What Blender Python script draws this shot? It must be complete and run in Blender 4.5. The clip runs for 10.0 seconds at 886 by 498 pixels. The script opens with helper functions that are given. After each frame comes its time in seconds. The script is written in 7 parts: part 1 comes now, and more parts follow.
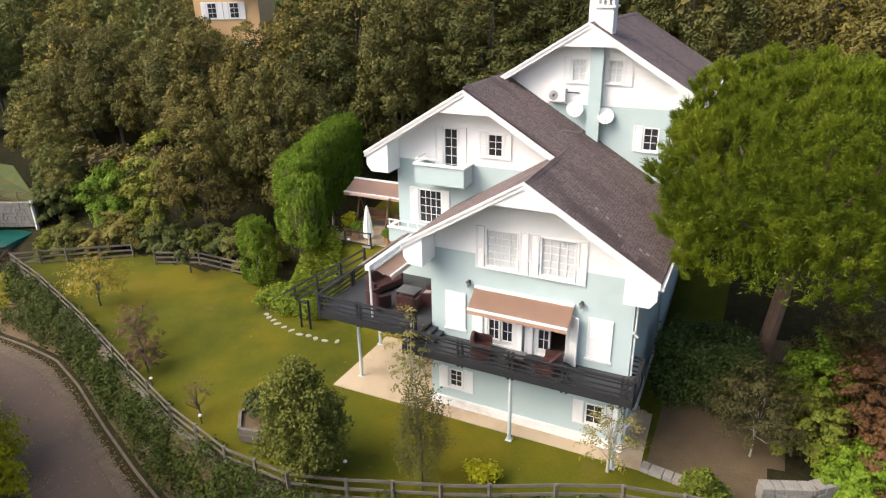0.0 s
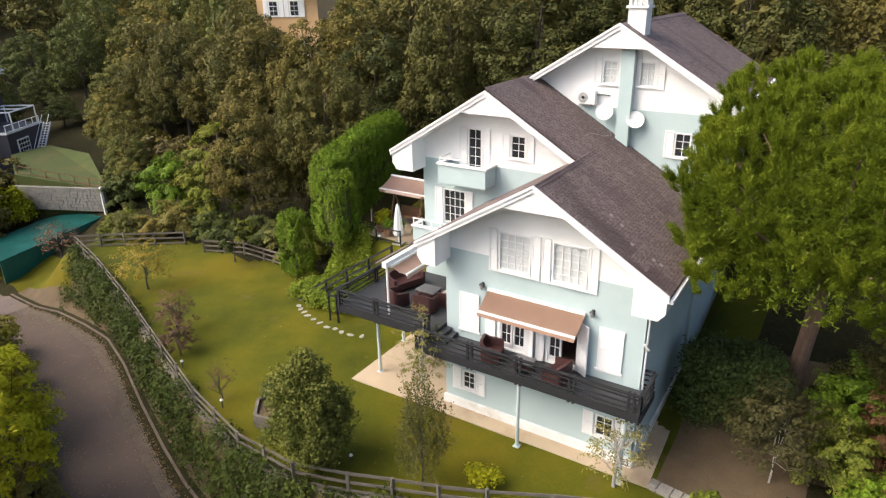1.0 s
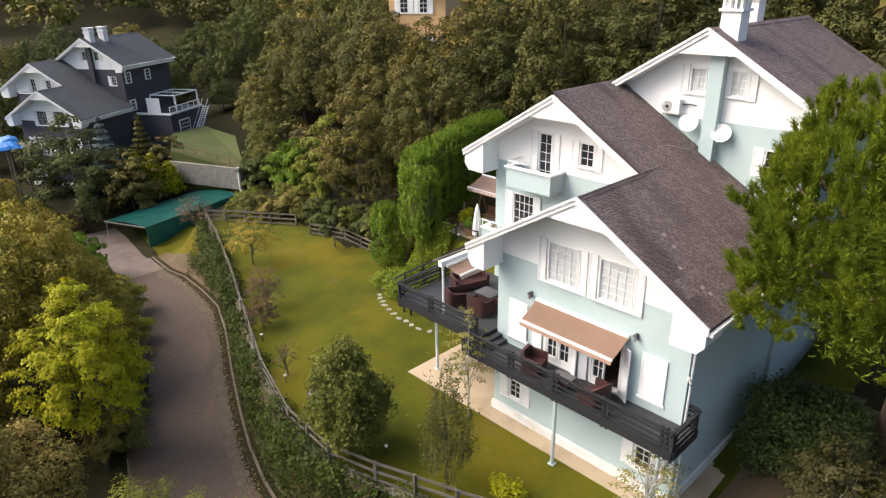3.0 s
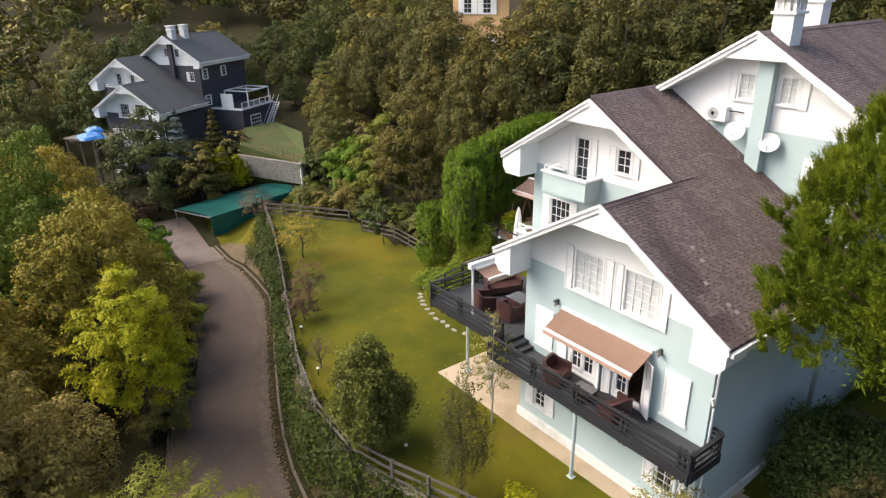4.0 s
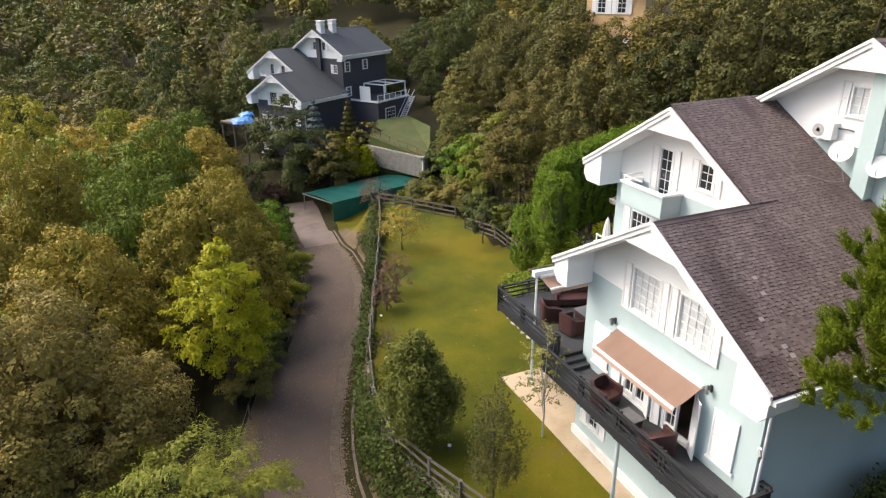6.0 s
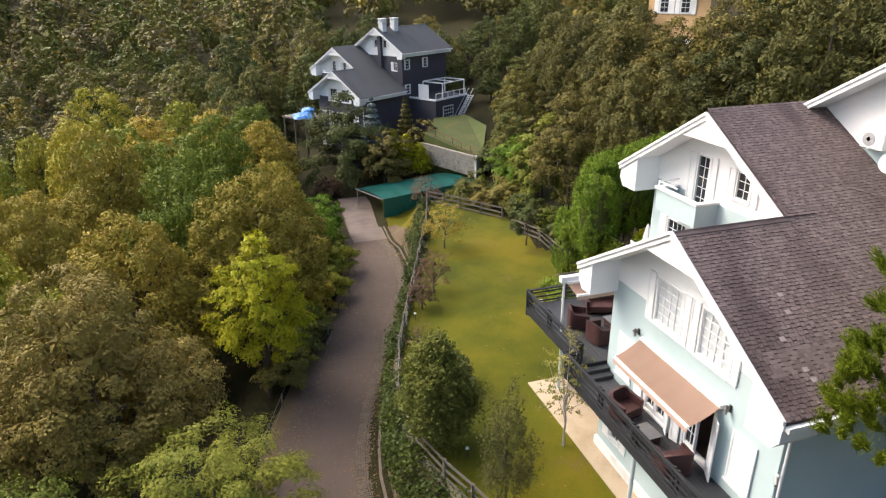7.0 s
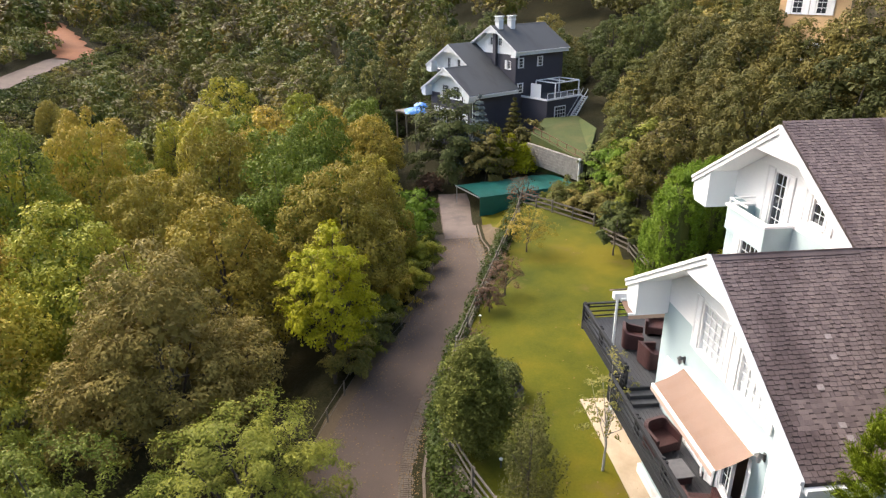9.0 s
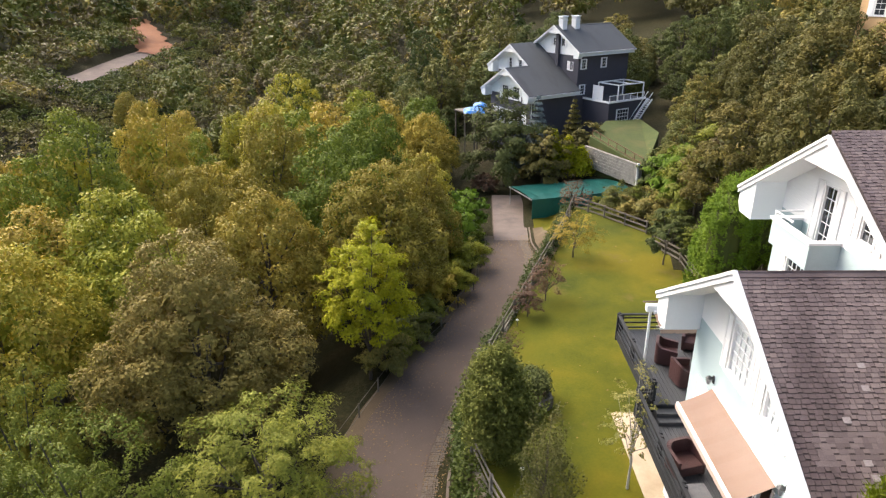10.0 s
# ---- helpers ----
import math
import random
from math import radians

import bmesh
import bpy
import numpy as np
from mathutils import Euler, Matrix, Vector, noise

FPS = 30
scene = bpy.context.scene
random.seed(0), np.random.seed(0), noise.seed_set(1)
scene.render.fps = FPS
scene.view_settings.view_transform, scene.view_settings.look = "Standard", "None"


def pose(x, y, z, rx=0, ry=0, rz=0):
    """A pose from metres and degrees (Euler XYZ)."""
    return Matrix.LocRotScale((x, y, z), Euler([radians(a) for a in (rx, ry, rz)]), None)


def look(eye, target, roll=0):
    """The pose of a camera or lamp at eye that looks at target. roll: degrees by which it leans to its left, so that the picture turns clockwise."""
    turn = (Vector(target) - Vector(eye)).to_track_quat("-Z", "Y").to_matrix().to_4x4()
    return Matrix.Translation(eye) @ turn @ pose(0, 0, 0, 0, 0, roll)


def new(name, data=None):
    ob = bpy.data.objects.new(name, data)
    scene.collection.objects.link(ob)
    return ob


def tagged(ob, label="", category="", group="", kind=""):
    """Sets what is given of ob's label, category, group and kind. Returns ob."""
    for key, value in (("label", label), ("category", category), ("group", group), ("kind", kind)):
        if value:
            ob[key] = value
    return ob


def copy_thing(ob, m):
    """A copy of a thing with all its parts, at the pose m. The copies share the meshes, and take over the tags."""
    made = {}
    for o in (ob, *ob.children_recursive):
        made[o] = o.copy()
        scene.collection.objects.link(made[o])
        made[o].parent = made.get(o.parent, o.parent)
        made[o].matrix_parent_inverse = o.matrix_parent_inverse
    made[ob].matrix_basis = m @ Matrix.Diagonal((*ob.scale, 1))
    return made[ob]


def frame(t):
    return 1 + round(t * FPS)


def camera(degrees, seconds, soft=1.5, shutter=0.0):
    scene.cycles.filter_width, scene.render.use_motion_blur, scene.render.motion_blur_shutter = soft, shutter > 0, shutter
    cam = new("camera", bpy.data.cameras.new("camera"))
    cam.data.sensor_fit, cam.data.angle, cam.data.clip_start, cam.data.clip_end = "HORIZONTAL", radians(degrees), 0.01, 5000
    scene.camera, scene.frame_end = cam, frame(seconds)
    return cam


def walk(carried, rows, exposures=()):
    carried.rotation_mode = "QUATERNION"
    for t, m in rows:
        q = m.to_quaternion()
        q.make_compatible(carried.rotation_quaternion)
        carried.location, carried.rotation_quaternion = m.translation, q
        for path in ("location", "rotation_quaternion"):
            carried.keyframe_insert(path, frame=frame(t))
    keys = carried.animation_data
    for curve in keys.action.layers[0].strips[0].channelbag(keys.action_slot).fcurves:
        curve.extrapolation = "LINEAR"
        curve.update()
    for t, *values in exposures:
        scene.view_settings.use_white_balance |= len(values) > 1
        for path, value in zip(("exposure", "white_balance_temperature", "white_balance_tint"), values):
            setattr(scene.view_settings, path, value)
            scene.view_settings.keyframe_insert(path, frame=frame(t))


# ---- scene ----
cam = camera(68.9, 10.0, 1.25)
PATH = [
    (0, (0.327, -0.41, 17.292), (-0.495, 1.246, 16.529), -1.0),
    (0.5, (1.28, 0.148, 17.307), (0.365, 1.754, 16.544), -1.0),
    (1, (2.136, 0.725, 17.312), (1.132, 2.276, 16.548), -1.0),
    (1.5, (2.894, 1.306, 17.346), (1.799, 2.793, 16.579), -1.0),
    (2, (3.598, 1.912, 17.331), (2.416, 3.332, 16.564), -1.0),
    (2.5, (4.223, 2.509, 17.368), (2.96, 3.856, 16.601), -0.9),
    (4, (5.793, 4.533, 17.425), (4.311, 5.637, 16.661), -0.9),
    (4.5, (6.22, 5.206, 17.408), (4.676, 6.222, 16.644), -0.8),
    (5, (6.574, 5.924, 17.43), (4.973, 6.847, 16.666), -0.8),
    (5.5, (6.891, 6.702, 17.43), (5.238, 7.528, 16.666), -0.8),
    (6, (7.174, 7.444, 17.416), (5.474, 8.17, 16.652), -0.7),
    (7.5, (7.644, 9.652, 17.416), (5.854, 10.11, 16.649), -0.7),
    (8, (7.714, 10.387, 17.394), (5.905, 10.76, 16.627), -0.7),
    (8.5, (7.729, 11.1, 17.405), (5.903, 11.377, 16.637), -0.6),
    (9, (7.67, 11.788, 17.398), (5.832, 11.965, 16.629), -0.6),
    (9.5, (7.559, 12.463, 17.377), (5.714, 12.545, 16.609), -0.5),
    (10, (7.416, 13.095, 17.352), (5.57, 13.079, 16.583), -0.4),
]
walk(cam, [(t, look(eye, target, roll)) for t, eye, target, roll in PATH], [(0.0, 0.93), (4.0, 0.97), (6.0, 1.06), (8.0, 1.28), (10.0, 1.41)])

# ---- world and light ----
world = bpy.data.worlds.new("world")
scene.world = world
world.use_nodes = True
wn = world.node_tree
sky = wn.nodes.new("ShaderNodeTexSky")
sky.sky_type = "NISHITA"
sky.sun_disc = False
SUN_FROM = Vector((-0.58, -0.58, 0.84)).normalized()
sky.sun_elevation = math.asin(SUN_FROM.z)
sky.sun_rotation = math.atan2(SUN_FROM.x, SUN_FROM.y)
sky.air_density, sky.dust_density, sky.ozone_density = 1.0, 6.0, 1.0
wn.nodes["Background"].inputs["Strength"].default_value = 0.15
wn.links.new(sky.outputs[0], wn.nodes["Background"].inputs["Color"])
sun_data = bpy.data.lights.new("sun", "SUN")
sun_data.energy, sun_data.angle, sun_data.color = 1.3, radians(50), (1.0, 0.94, 0.87)
sun = new("sun", sun_data)
sun.matrix_world = look(SUN_FROM * 60, (0, 0, 0))

# ---- materials ----


def material(name, build):
    m = bpy.data.materials.new(name)
    m.use_nodes = True
    t = m.node_tree
    b = t.nodes["Principled BSDF"]
    build(t, b)
    return m


def node(t, kind, **values):
    n = t.nodes.new(kind)
    for k, v in values.items():
        n.inputs[k.replace("_", " ")].default_value = v
    return n


def coords(t, scale=(1, 1, 1)):
    c = t.nodes.new("ShaderNodeTexCoord")
    m = t.nodes.new("ShaderNodeMapping")
    m.inputs["Scale"].default_value = scale
    t.links.new(c.outputs["Object"], m.inputs["Vector"])
    return m.outputs[0]


def noise_tex(t, vec, scale, detail=4.0, rough=0.55):
    n = node(t, "ShaderNodeTexNoise", Scale=scale, Detail=detail, Roughness=rough)
    t.links.new(vec, n.inputs["Vector"])
    return n.outputs["Fac"]


def ramp(t, fac, stops):
    r = t.nodes.new("ShaderNodeValToRGB")
    e = r.color_ramp.elements
    while len(e) < len(stops):
        e.new(0.5)
    for el, (p, c) in zip(e, stops):
        el.position, el.color = p, (*c, 1)
    t.links.new(fac, r.inputs[0])
    return r.outputs[0]


def mix(t, fac, a, b, mode="MIX"):
    m = t.nodes.new("ShaderNodeMix")
    m.data_type, m.blend_type = "RGBA", mode
    for sock, v in ((m.inputs[0], fac), (m.inputs[6], a), (m.inputs[7], b)):
        if hasattr(v, "is_output"):
            t.links.new(v, sock)
        else:
            sock.default_value = v if isinstance(v, (int, float)) else (*v, 1)
    return m.outputs[2]


def maths(t, op, a, b=0.0):
    m = t.nodes.new("ShaderNodeMath")
    m.operation = op
    for sock, v in ((m.inputs[0], a), (m.inputs[1], b)):
        if hasattr(v, "is_output"):
            t.links.new(v, sock)
        else:
            sock.default_value = v
    return m.outputs[0]


def bump(t, b, height, strength=0.3, distance=0.02):
    n = node(t, "ShaderNodeBump", Strength=strength, Distance=distance)
    t.links.new(height, n.inputs["Height"])
    t.links.new(n.outputs[0], b.inputs["Normal"])


def surface(name, low, high, scale=3.0, rough=0.8, grain=40.0, bumps=0.2, stain=None, stain_scale=0.5, metal=0.0, stretch=(1, 1, 1), specular=0.5):
    """Two tones at one scale, a fine grain, and stains at a larger one."""
    def build(t, b):
        v = coords(t, stretch)
        c = ramp(t, noise_tex(t, v, scale), [(0.3, low), (0.7, high)])
        g = noise_tex(t, v, grain, 3.0)
        c = mix(t, 0.35, c, ramp(t, g, [(0.25, tuple(x * 0.55 for x in low)), (0.75, tuple(min(1, x * 1.25) for x in high))]))
        if stain:
            s = ramp(t, noise_tex(t, v, stain_scale, 6.0, 0.65), [(0.5, (0, 0, 0)), (0.68, (1, 1, 1))])
            c = mix(t, s, c, stain)
        t.links.new(c, b.inputs["Base Color"])
        b.inputs["Roughness"].default_value = rough
        b.inputs["Metallic"].default_value = metal
        b.inputs["Specular IOR Level"].default_value = specular
        if bumps:
            bump(t, b, g, bumps)
    return material(name, build)


def foliage(name, stops, gloss=0.55, through_light=0.3, patch=0.45, vary=0.9, each=0.15):
    """Leaves: the tone changes from tree to tree and from leaf to leaf."""
    def build(t, b):
        o = t.nodes.new("ShaderNodeObjectInfo")
        g = t.nodes.new("ShaderNodeNewGeometry")
        v = coords(t)
        f = maths(t, "ADD", maths(t, "ADD", maths(t, "MULTIPLY", o.outputs["Random"], each), 0.39 - each / 2), maths(t, "MULTIPLY", g.outputs["Random Per Island"], 0.12))
        f = maths(t, "ADD", f, maths(t, "MULTIPLY", maths(t, "SUBTRACT", noise_tex(t, v, patch, 2.0), 0.4), vary))
        c = ramp(t, f, stops)
        w = maths(t, "ADD", maths(t, "MULTIPLY", g.outputs["Random Per Island"], 0.34), 0.82)
        mul = t.nodes.new("ShaderNodeVectorMath")
        mul.operation = "SCALE"
        t.links.new(c, mul.inputs[0])
        t.links.new(w, mul.inputs["Scale"])
        t.links.new(mul.outputs[0], b.inputs["Base Color"])
        b.inputs["Roughness"].default_value = gloss
        b.inputs["Specular IOR Level"].default_value = 0.1
        tr = t.nodes.new("ShaderNodeBsdfTranslucent")
        t.links.new(mul.outputs[0], tr.inputs["Color"])
        ms = t.nodes.new("ShaderNodeMixShader")
        ms.inputs[0].default_value = through_light * 0.5
        t.links.new(b.outputs[0], ms.inputs[1])
        t.links.new(tr.outputs[0], ms.inputs[2])
        t.links.new(ms.outputs[0], t.nodes["Material Output"].inputs["Surface"])
    return material(name, build)


LEAF_FOREST = foliage("leaves_mixed_wood", [(0.0, (0.074, 0.111, 0.015)), (0.25, (0.162, 0.198, 0.024)), (0.5, (0.285, 0.283, 0.032)), (0.72, (0.398, 0.330, 0.039)), (0.86, (0.352, 0.252, 0.047)), (1.0, (0.450, 0.335, 0.034))], through_light=0.28, vary=0.55, each=0.78)
LEAF_DARK = foliage("leaves_dark_wood", [(0.0, (0.036, 0.047, 0.013)), (0.35, (0.074, 0.077, 0.022)), (0.62, (0.112, 0.102, 0.027)), (0.85, (0.142, 0.118, 0.031)), (1.0, (0.185, 0.152, 0.034))], through_light=0.22, vary=0.6, each=0.7)
LEAF_HILL = foliage("leaves_hillside", [(0.0, (0.030, 0.048, 0.011)), (0.25, (0.059, 0.081, 0.018)), (0.5, (0.109, 0.120, 0.021)), (0.72, (0.152, 0.140, 0.028)), (0.86, (0.135, 0.107, 0.062)), (1.0, (0.288, 0.227, 0.044))], through_light=0.25, patch=0.11, vary=2.0)
LEAF_YELLOW = foliage("leaves_yellow_green", [(0.0, (0.144, 0.176, 0.007)), (0.5, (0.288, 0.292, 0.010)), (1.0, (0.407, 0.344, 0.015))], through_light=0.4)
LEAF_BROWN = foliage("leaves_autumn_brown", [(0.0, (0.123, 0.112, 0.027)), (0.5, (0.222, 0.172, 0.042)), (1.0, (0.277, 0.198, 0.055))], through_light=0.25, vary=0.6)
LEAF_GOLD = foliage("leaves_gold", [(0.0, (0.159, 0.151, 0.029)), (0.5, (0.317, 0.253, 0.041)), (1.0, (0.444, 0.314, 0.047))], through_light=0.3, vary=0.6, each=0.5)
LEAF_SLOPE = foliage("leaves_slope_green", [(0.0, (0.055, 0.076, 0.020)), (0.35, (0.105, 0.119, 0.031)), (0.62, (0.165, 0.152, 0.038)), (0.85, (0.229, 0.180, 0.043)), (1.0, (0.299, 0.237, 0.045))], through_light=0.25, vary=0.6, each=0.78)
LEAF_SCRUB = foliage("leaves_scrub", [(0.0, (0.030, 0.045, 0.010)), (0.5, (0.070, 0.092, 0.018)), (1.0, (0.15, 0.145, 0.03))], vary=1.1, patch=0.2)
LEAF_TAWNY = foliage("leaves_tawny", [(0.0, (0.139, 0.135, 0.021)), (0.5, (0.278, 0.221, 0.034)), (1.0, (0.404, 0.269, 0.045))], through_light=0.25, vary=0.55, each=0.5)
LEAF_PINE = foliage("needles_pine", [(0.0, (0.042, 0.069, 0.005)), (0.5, (0.100, 0.138, 0.009)), (1.0, (0.194, 0.225, 0.014))], through_light=0.28)
LEAF_HEDGE = foliage("leaves_hedge", [(0.0, (0.066, 0.122, 0.011)), (0.5, (0.123, 0.195, 0.015)), (1.0, (0.197, 0.263, 0.026))])
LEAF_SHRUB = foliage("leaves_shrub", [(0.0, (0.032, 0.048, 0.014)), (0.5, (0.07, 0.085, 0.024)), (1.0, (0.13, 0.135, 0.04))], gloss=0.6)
LEAF_IVY = foliage("leaves_ivy", [(0.0, (0.022, 0.036, 0.006)), (0.5, (0.041, 0.059, 0.009)), (1.0, (0.093, 0.108, 0.019))], gloss=0.5, vary=1.1)
LEAF_GREEN = foliage("leaves_pinnate_green", [(0.0, (0.066, 0.091, 0.013)), (0.5, (0.139, 0.160, 0.022)), (1.0, (0.222, 0.220, 0.031))], through_light=0.28, each=0.5)
LEAF_RUST = foliage("leaves_rust", [(0.0, (0.072, 0.043, 0.019)), (0.5, (0.130, 0.066, 0.030)), (1.0, (0.158, 0.109, 0.038))])
LEAF_RED = foliage("leaves_dark_red", [(0.0, (0.07, 0.045, 0.03)), (0.5, (0.13, 0.075, 0.05)), (1.0, (0.20, 0.12, 0.06))], each=0.5)
LEAF_BLUE = foliage("needles_blue_grey", [(0.0, (0.098, 0.140, 0.126)), (0.5, (0.168, 0.210, 0.210)), (1.0, (0.252, 0.294, 0.294))])
BARK = surface("bark", (0.05, 0.04, 0.032), (0.10, 0.082, 0.066), 4.0, 0.9, 25.0, 0.5, stretch=(1, 1, 0.25))
BARK_PINE = surface("bark_pine", (0.12, 0.075, 0.055), (0.22, 0.14, 0.10), 4.0, 0.9, 20.0, 0.6, stretch=(1, 1, 0.3))
BARK_PALE = surface("bark_pale", (0.30, 0.27, 0.23), (0.45, 0.42, 0.37), 5.0, 0.9, 25.0, 0.3, stretch=(1, 1, 0.3))
PAINT_BLUE = surface("paint_pale_blue_green", (0.44, 0.545, 0.555), (0.48, 0.585, 0.592), 0.6, 0.75, 60.0, 0.05, stain=(0.39, 0.50, 0.50), stain_scale=0.25)
PAINT_WHITE = surface("paint_white", (0.80, 0.80, 0.80), (0.84, 0.84, 0.83), 1.5, 0.55, 60.0, 0.03)
PAINT_BOX = surface("paint_cornice", (0.78, 0.81, 0.81), (0.81, 0.84, 0.84), 1.0, 0.6, 60.0, 0.03)
RENDER_WHITE = surface("plinth_white", (0.74, 0.74, 0.72), (0.82, 0.82, 0.80), 2.0, 0.8, 50.0, 0.08, stain=(0.60, 0.58, 0.53), stain_scale=0.9)
PAINT_SLATE = surface("paint_dark_slate", (0.048, 0.046, 0.060), (0.060, 0.058, 0.074), 0.7, 0.7, 50.0, 0.04)
DECK = surface("deck_charcoal", (0.030, 0.032, 0.036), (0.052, 0.054, 0.059), 2.0, 0.6, 30.0, 0.25, stretch=(0.3, 4, 4))
DECK_RAIL = surface("rail_charcoal", (0.014, 0.015, 0.017), (0.028, 0.029, 0.032), 3.0, 0.7, 40.0, 0.2, stretch=(0.4, 3, 3), specular=0.3)
POST_STEEL = surface("post_painted", (0.50, 0.57, 0.58), (0.56, 0.63, 0.63), 2.0, 0.5, 50.0, 0.03)
AWNING = surface("awning_terracotta", (0.385, 0.226, 0.156), (0.415, 0.25, 0.172), 1.0, 0.85, 120.0, 0.08, stain=(0.36, 0.21, 0.142), stain_scale=0.7)
WICKER = surface("wicker_brown", (0.042, 0.016, 0.015), (0.072, 0.026, 0.024), 14.0, 0.5, 60.0, 0.7)
CUSHION = surface("cushion_floral", (0.45, 0.32, 0.30), (0.62, 0.52, 0.50), 9.0, 0.9, 40.0, 0.1)
TABLE_GREY = surface("table_top_grey", (0.10, 0.10, 0.105), (0.16, 0.16, 0.165), 5.0, 0.35, 40.0, 0.1)
PATIO = surface("patio_stamped_concrete", (0.42, 0.33, 0.225), (0.48, 0.38, 0.265), 0.8, 0.75, 30.0, 0.12, stain=(0.34, 0.26, 0.17), stain_scale=0.6)
FENCE_WOOD = surface("fence_weathered_wood", (0.085, 0.073, 0.058), (0.17, 0.148, 0.12), 3.0, 0.9, 30.0, 0.4, stretch=(0.6, 0.6, 3))
STONE = surface("stone_grey", (0.17, 0.16, 0.14), (0.29, 0.27, 0.24), 2.0, 0.9, 20.0, 0.5)
STONE_PALE = surface("stone_pale", (0.25, 0.24, 0.19), (0.37, 0.36, 0.30), 3.0, 0.85, 20.0, 0.4)
KERB = surface("kerb_concrete", (0.095, 0.072, 0.055), (0.17, 0.135, 0.105), 2.0, 0.9, 25.0, 0.3)
EARTH = surface("bare_earth", (0.08, 0.055, 0.03), (0.13, 0.092, 0.05), 1.2, 0.95, 15.0, 0.5)
TARP = surface("tarpaulin_green", (0.005, 0.11, 0.095), (0.008, 0.14, 0.12), 0.8, 0.45, 30.0, 0.1, stain=(0.012, 0.17, 0.15), stain_scale=0.4)
TARP_BLUE = surface("tarpaulin_blue", (0.006, 0.12, 0.42), (0.01, 0.18, 0.52), 2.0, 0.4, 20.0, 0.3)
METAL = surface("metal_grey", (0.30, 0.30, 0.30), (0.42, 0.42, 0.42), 3.0, 0.4, 40.0, 0.05, metal=0.6)
DARK_METAL = surface("metal_dark", (0.03, 0.03, 0.03), (0.06, 0.06, 0.06), 3.0, 0.5, 40.0, 0.1)
PLASTIC_WHITE = surface("plastic_white", (0.74, 0.74, 0.73), (0.80, 0.80, 0.79), 3.0, 0.4, 60.0, 0.0)
CANVAS = surface("canvas_white", (0.76, 0.76, 0.75), (0.84, 0.84, 0.83), 4.0, 0.9, 60.0, 0.1)
BLIND = surface("blind_white", (0.66, 0.69, 0.70), (0.74, 0.77, 0.78), 5.0, 0.9, 60.0, 0.05)
INSIDE = surface("interior_brown", (0.12, 0.075, 0.055), (0.18, 0.12, 0.09), 1.0, 0.9, 20.0, 0.0)
WOOD_BROWN = surface("wood_brown", (0.12, 0.06, 0.03), (0.20, 0.11, 0.06), 4.0, 0.6, 30.0, 0.2, stretch=(0.4, 3, 3))
TERRACOTTA = surface("terracotta", (0.40, 0.20, 0.11), (0.48, 0.26, 0.15), 3.0, 0.85, 30.0, 0.1)
OCHRE = surface("render_ochre", (0.60, 0.38, 0.18), (0.66, 0.43, 0.22), 1.0, 0.8, 40.0, 0.05)

AWNING.node_tree.nodes["Principled BSDF"].inputs["Sheen Weight"].default_value = 0.6
AWNING.node_tree.nodes["Principled BSDF"].inputs["Specular IOR Level"].default_value = 0.9
AWNING.node_tree.nodes["Principled BSDF"].inputs["Roughness"].default_value = 0.45


def build_glass(t, b):
    v = coords(t)
    b.inputs["Base Color"].default_value = (0.03, 0.034, 0.04, 1)
    b.inputs["Roughness"].default_value = 0.04
    b.inputs["Specular IOR Level"].default_value = 0.8
    bump(t, b, noise_tex(t, v, 1.5, 1.0), 0.03, 0.02)


GLASS = material("window_glass_dark", build_glass)


def build_glass_clear(t, b):
    clear = t.nodes.new("ShaderNodeBsdfTransparent")
    gloss = t.nodes.new("ShaderNodeBsdfGlossy")
    gloss.inputs["Roughness"].default_value = 0.03
    both = t.nodes.new("ShaderNodeMixShader")
    both.inputs[0].default_value = 0.08
    t.links.new(clear.outputs[0], both.inputs[1])
    t.links.new(gloss.outputs[0], both.inputs[2])
    t.links.new(both.outputs[0], t.nodes["Material Output"].inputs["Surface"])


GLASS_CLEAR = material("window_glass_clear", build_glass_clear)


def build_siding(t, b):
    v = coords(t)
    sep = t.nodes.new("ShaderNodeSeparateXYZ")
    t.links.new(v, sep.inputs[0])
    f = maths(t, "FRACT", maths(t, "DIVIDE", sep.outputs["Z"], 0.16))
    c = ramp(t, noise_tex(t, v, 0.9), [(0.3, (0.85, 0.85, 0.85)), (0.7, (0.89, 0.89, 0.88))])
    t.links.new(c, b.inputs["Base Color"])
    b.inputs["Roughness"].default_value = 0.6
    bump(t, b, ramp(t, f, [(0.0, (0, 0, 0)), (0.08, (0.6, 0.6, 0.6)), (1.0, (1, 1, 1))]), 0.5, 0.02)


SIDING = material("siding_white", build_siding)


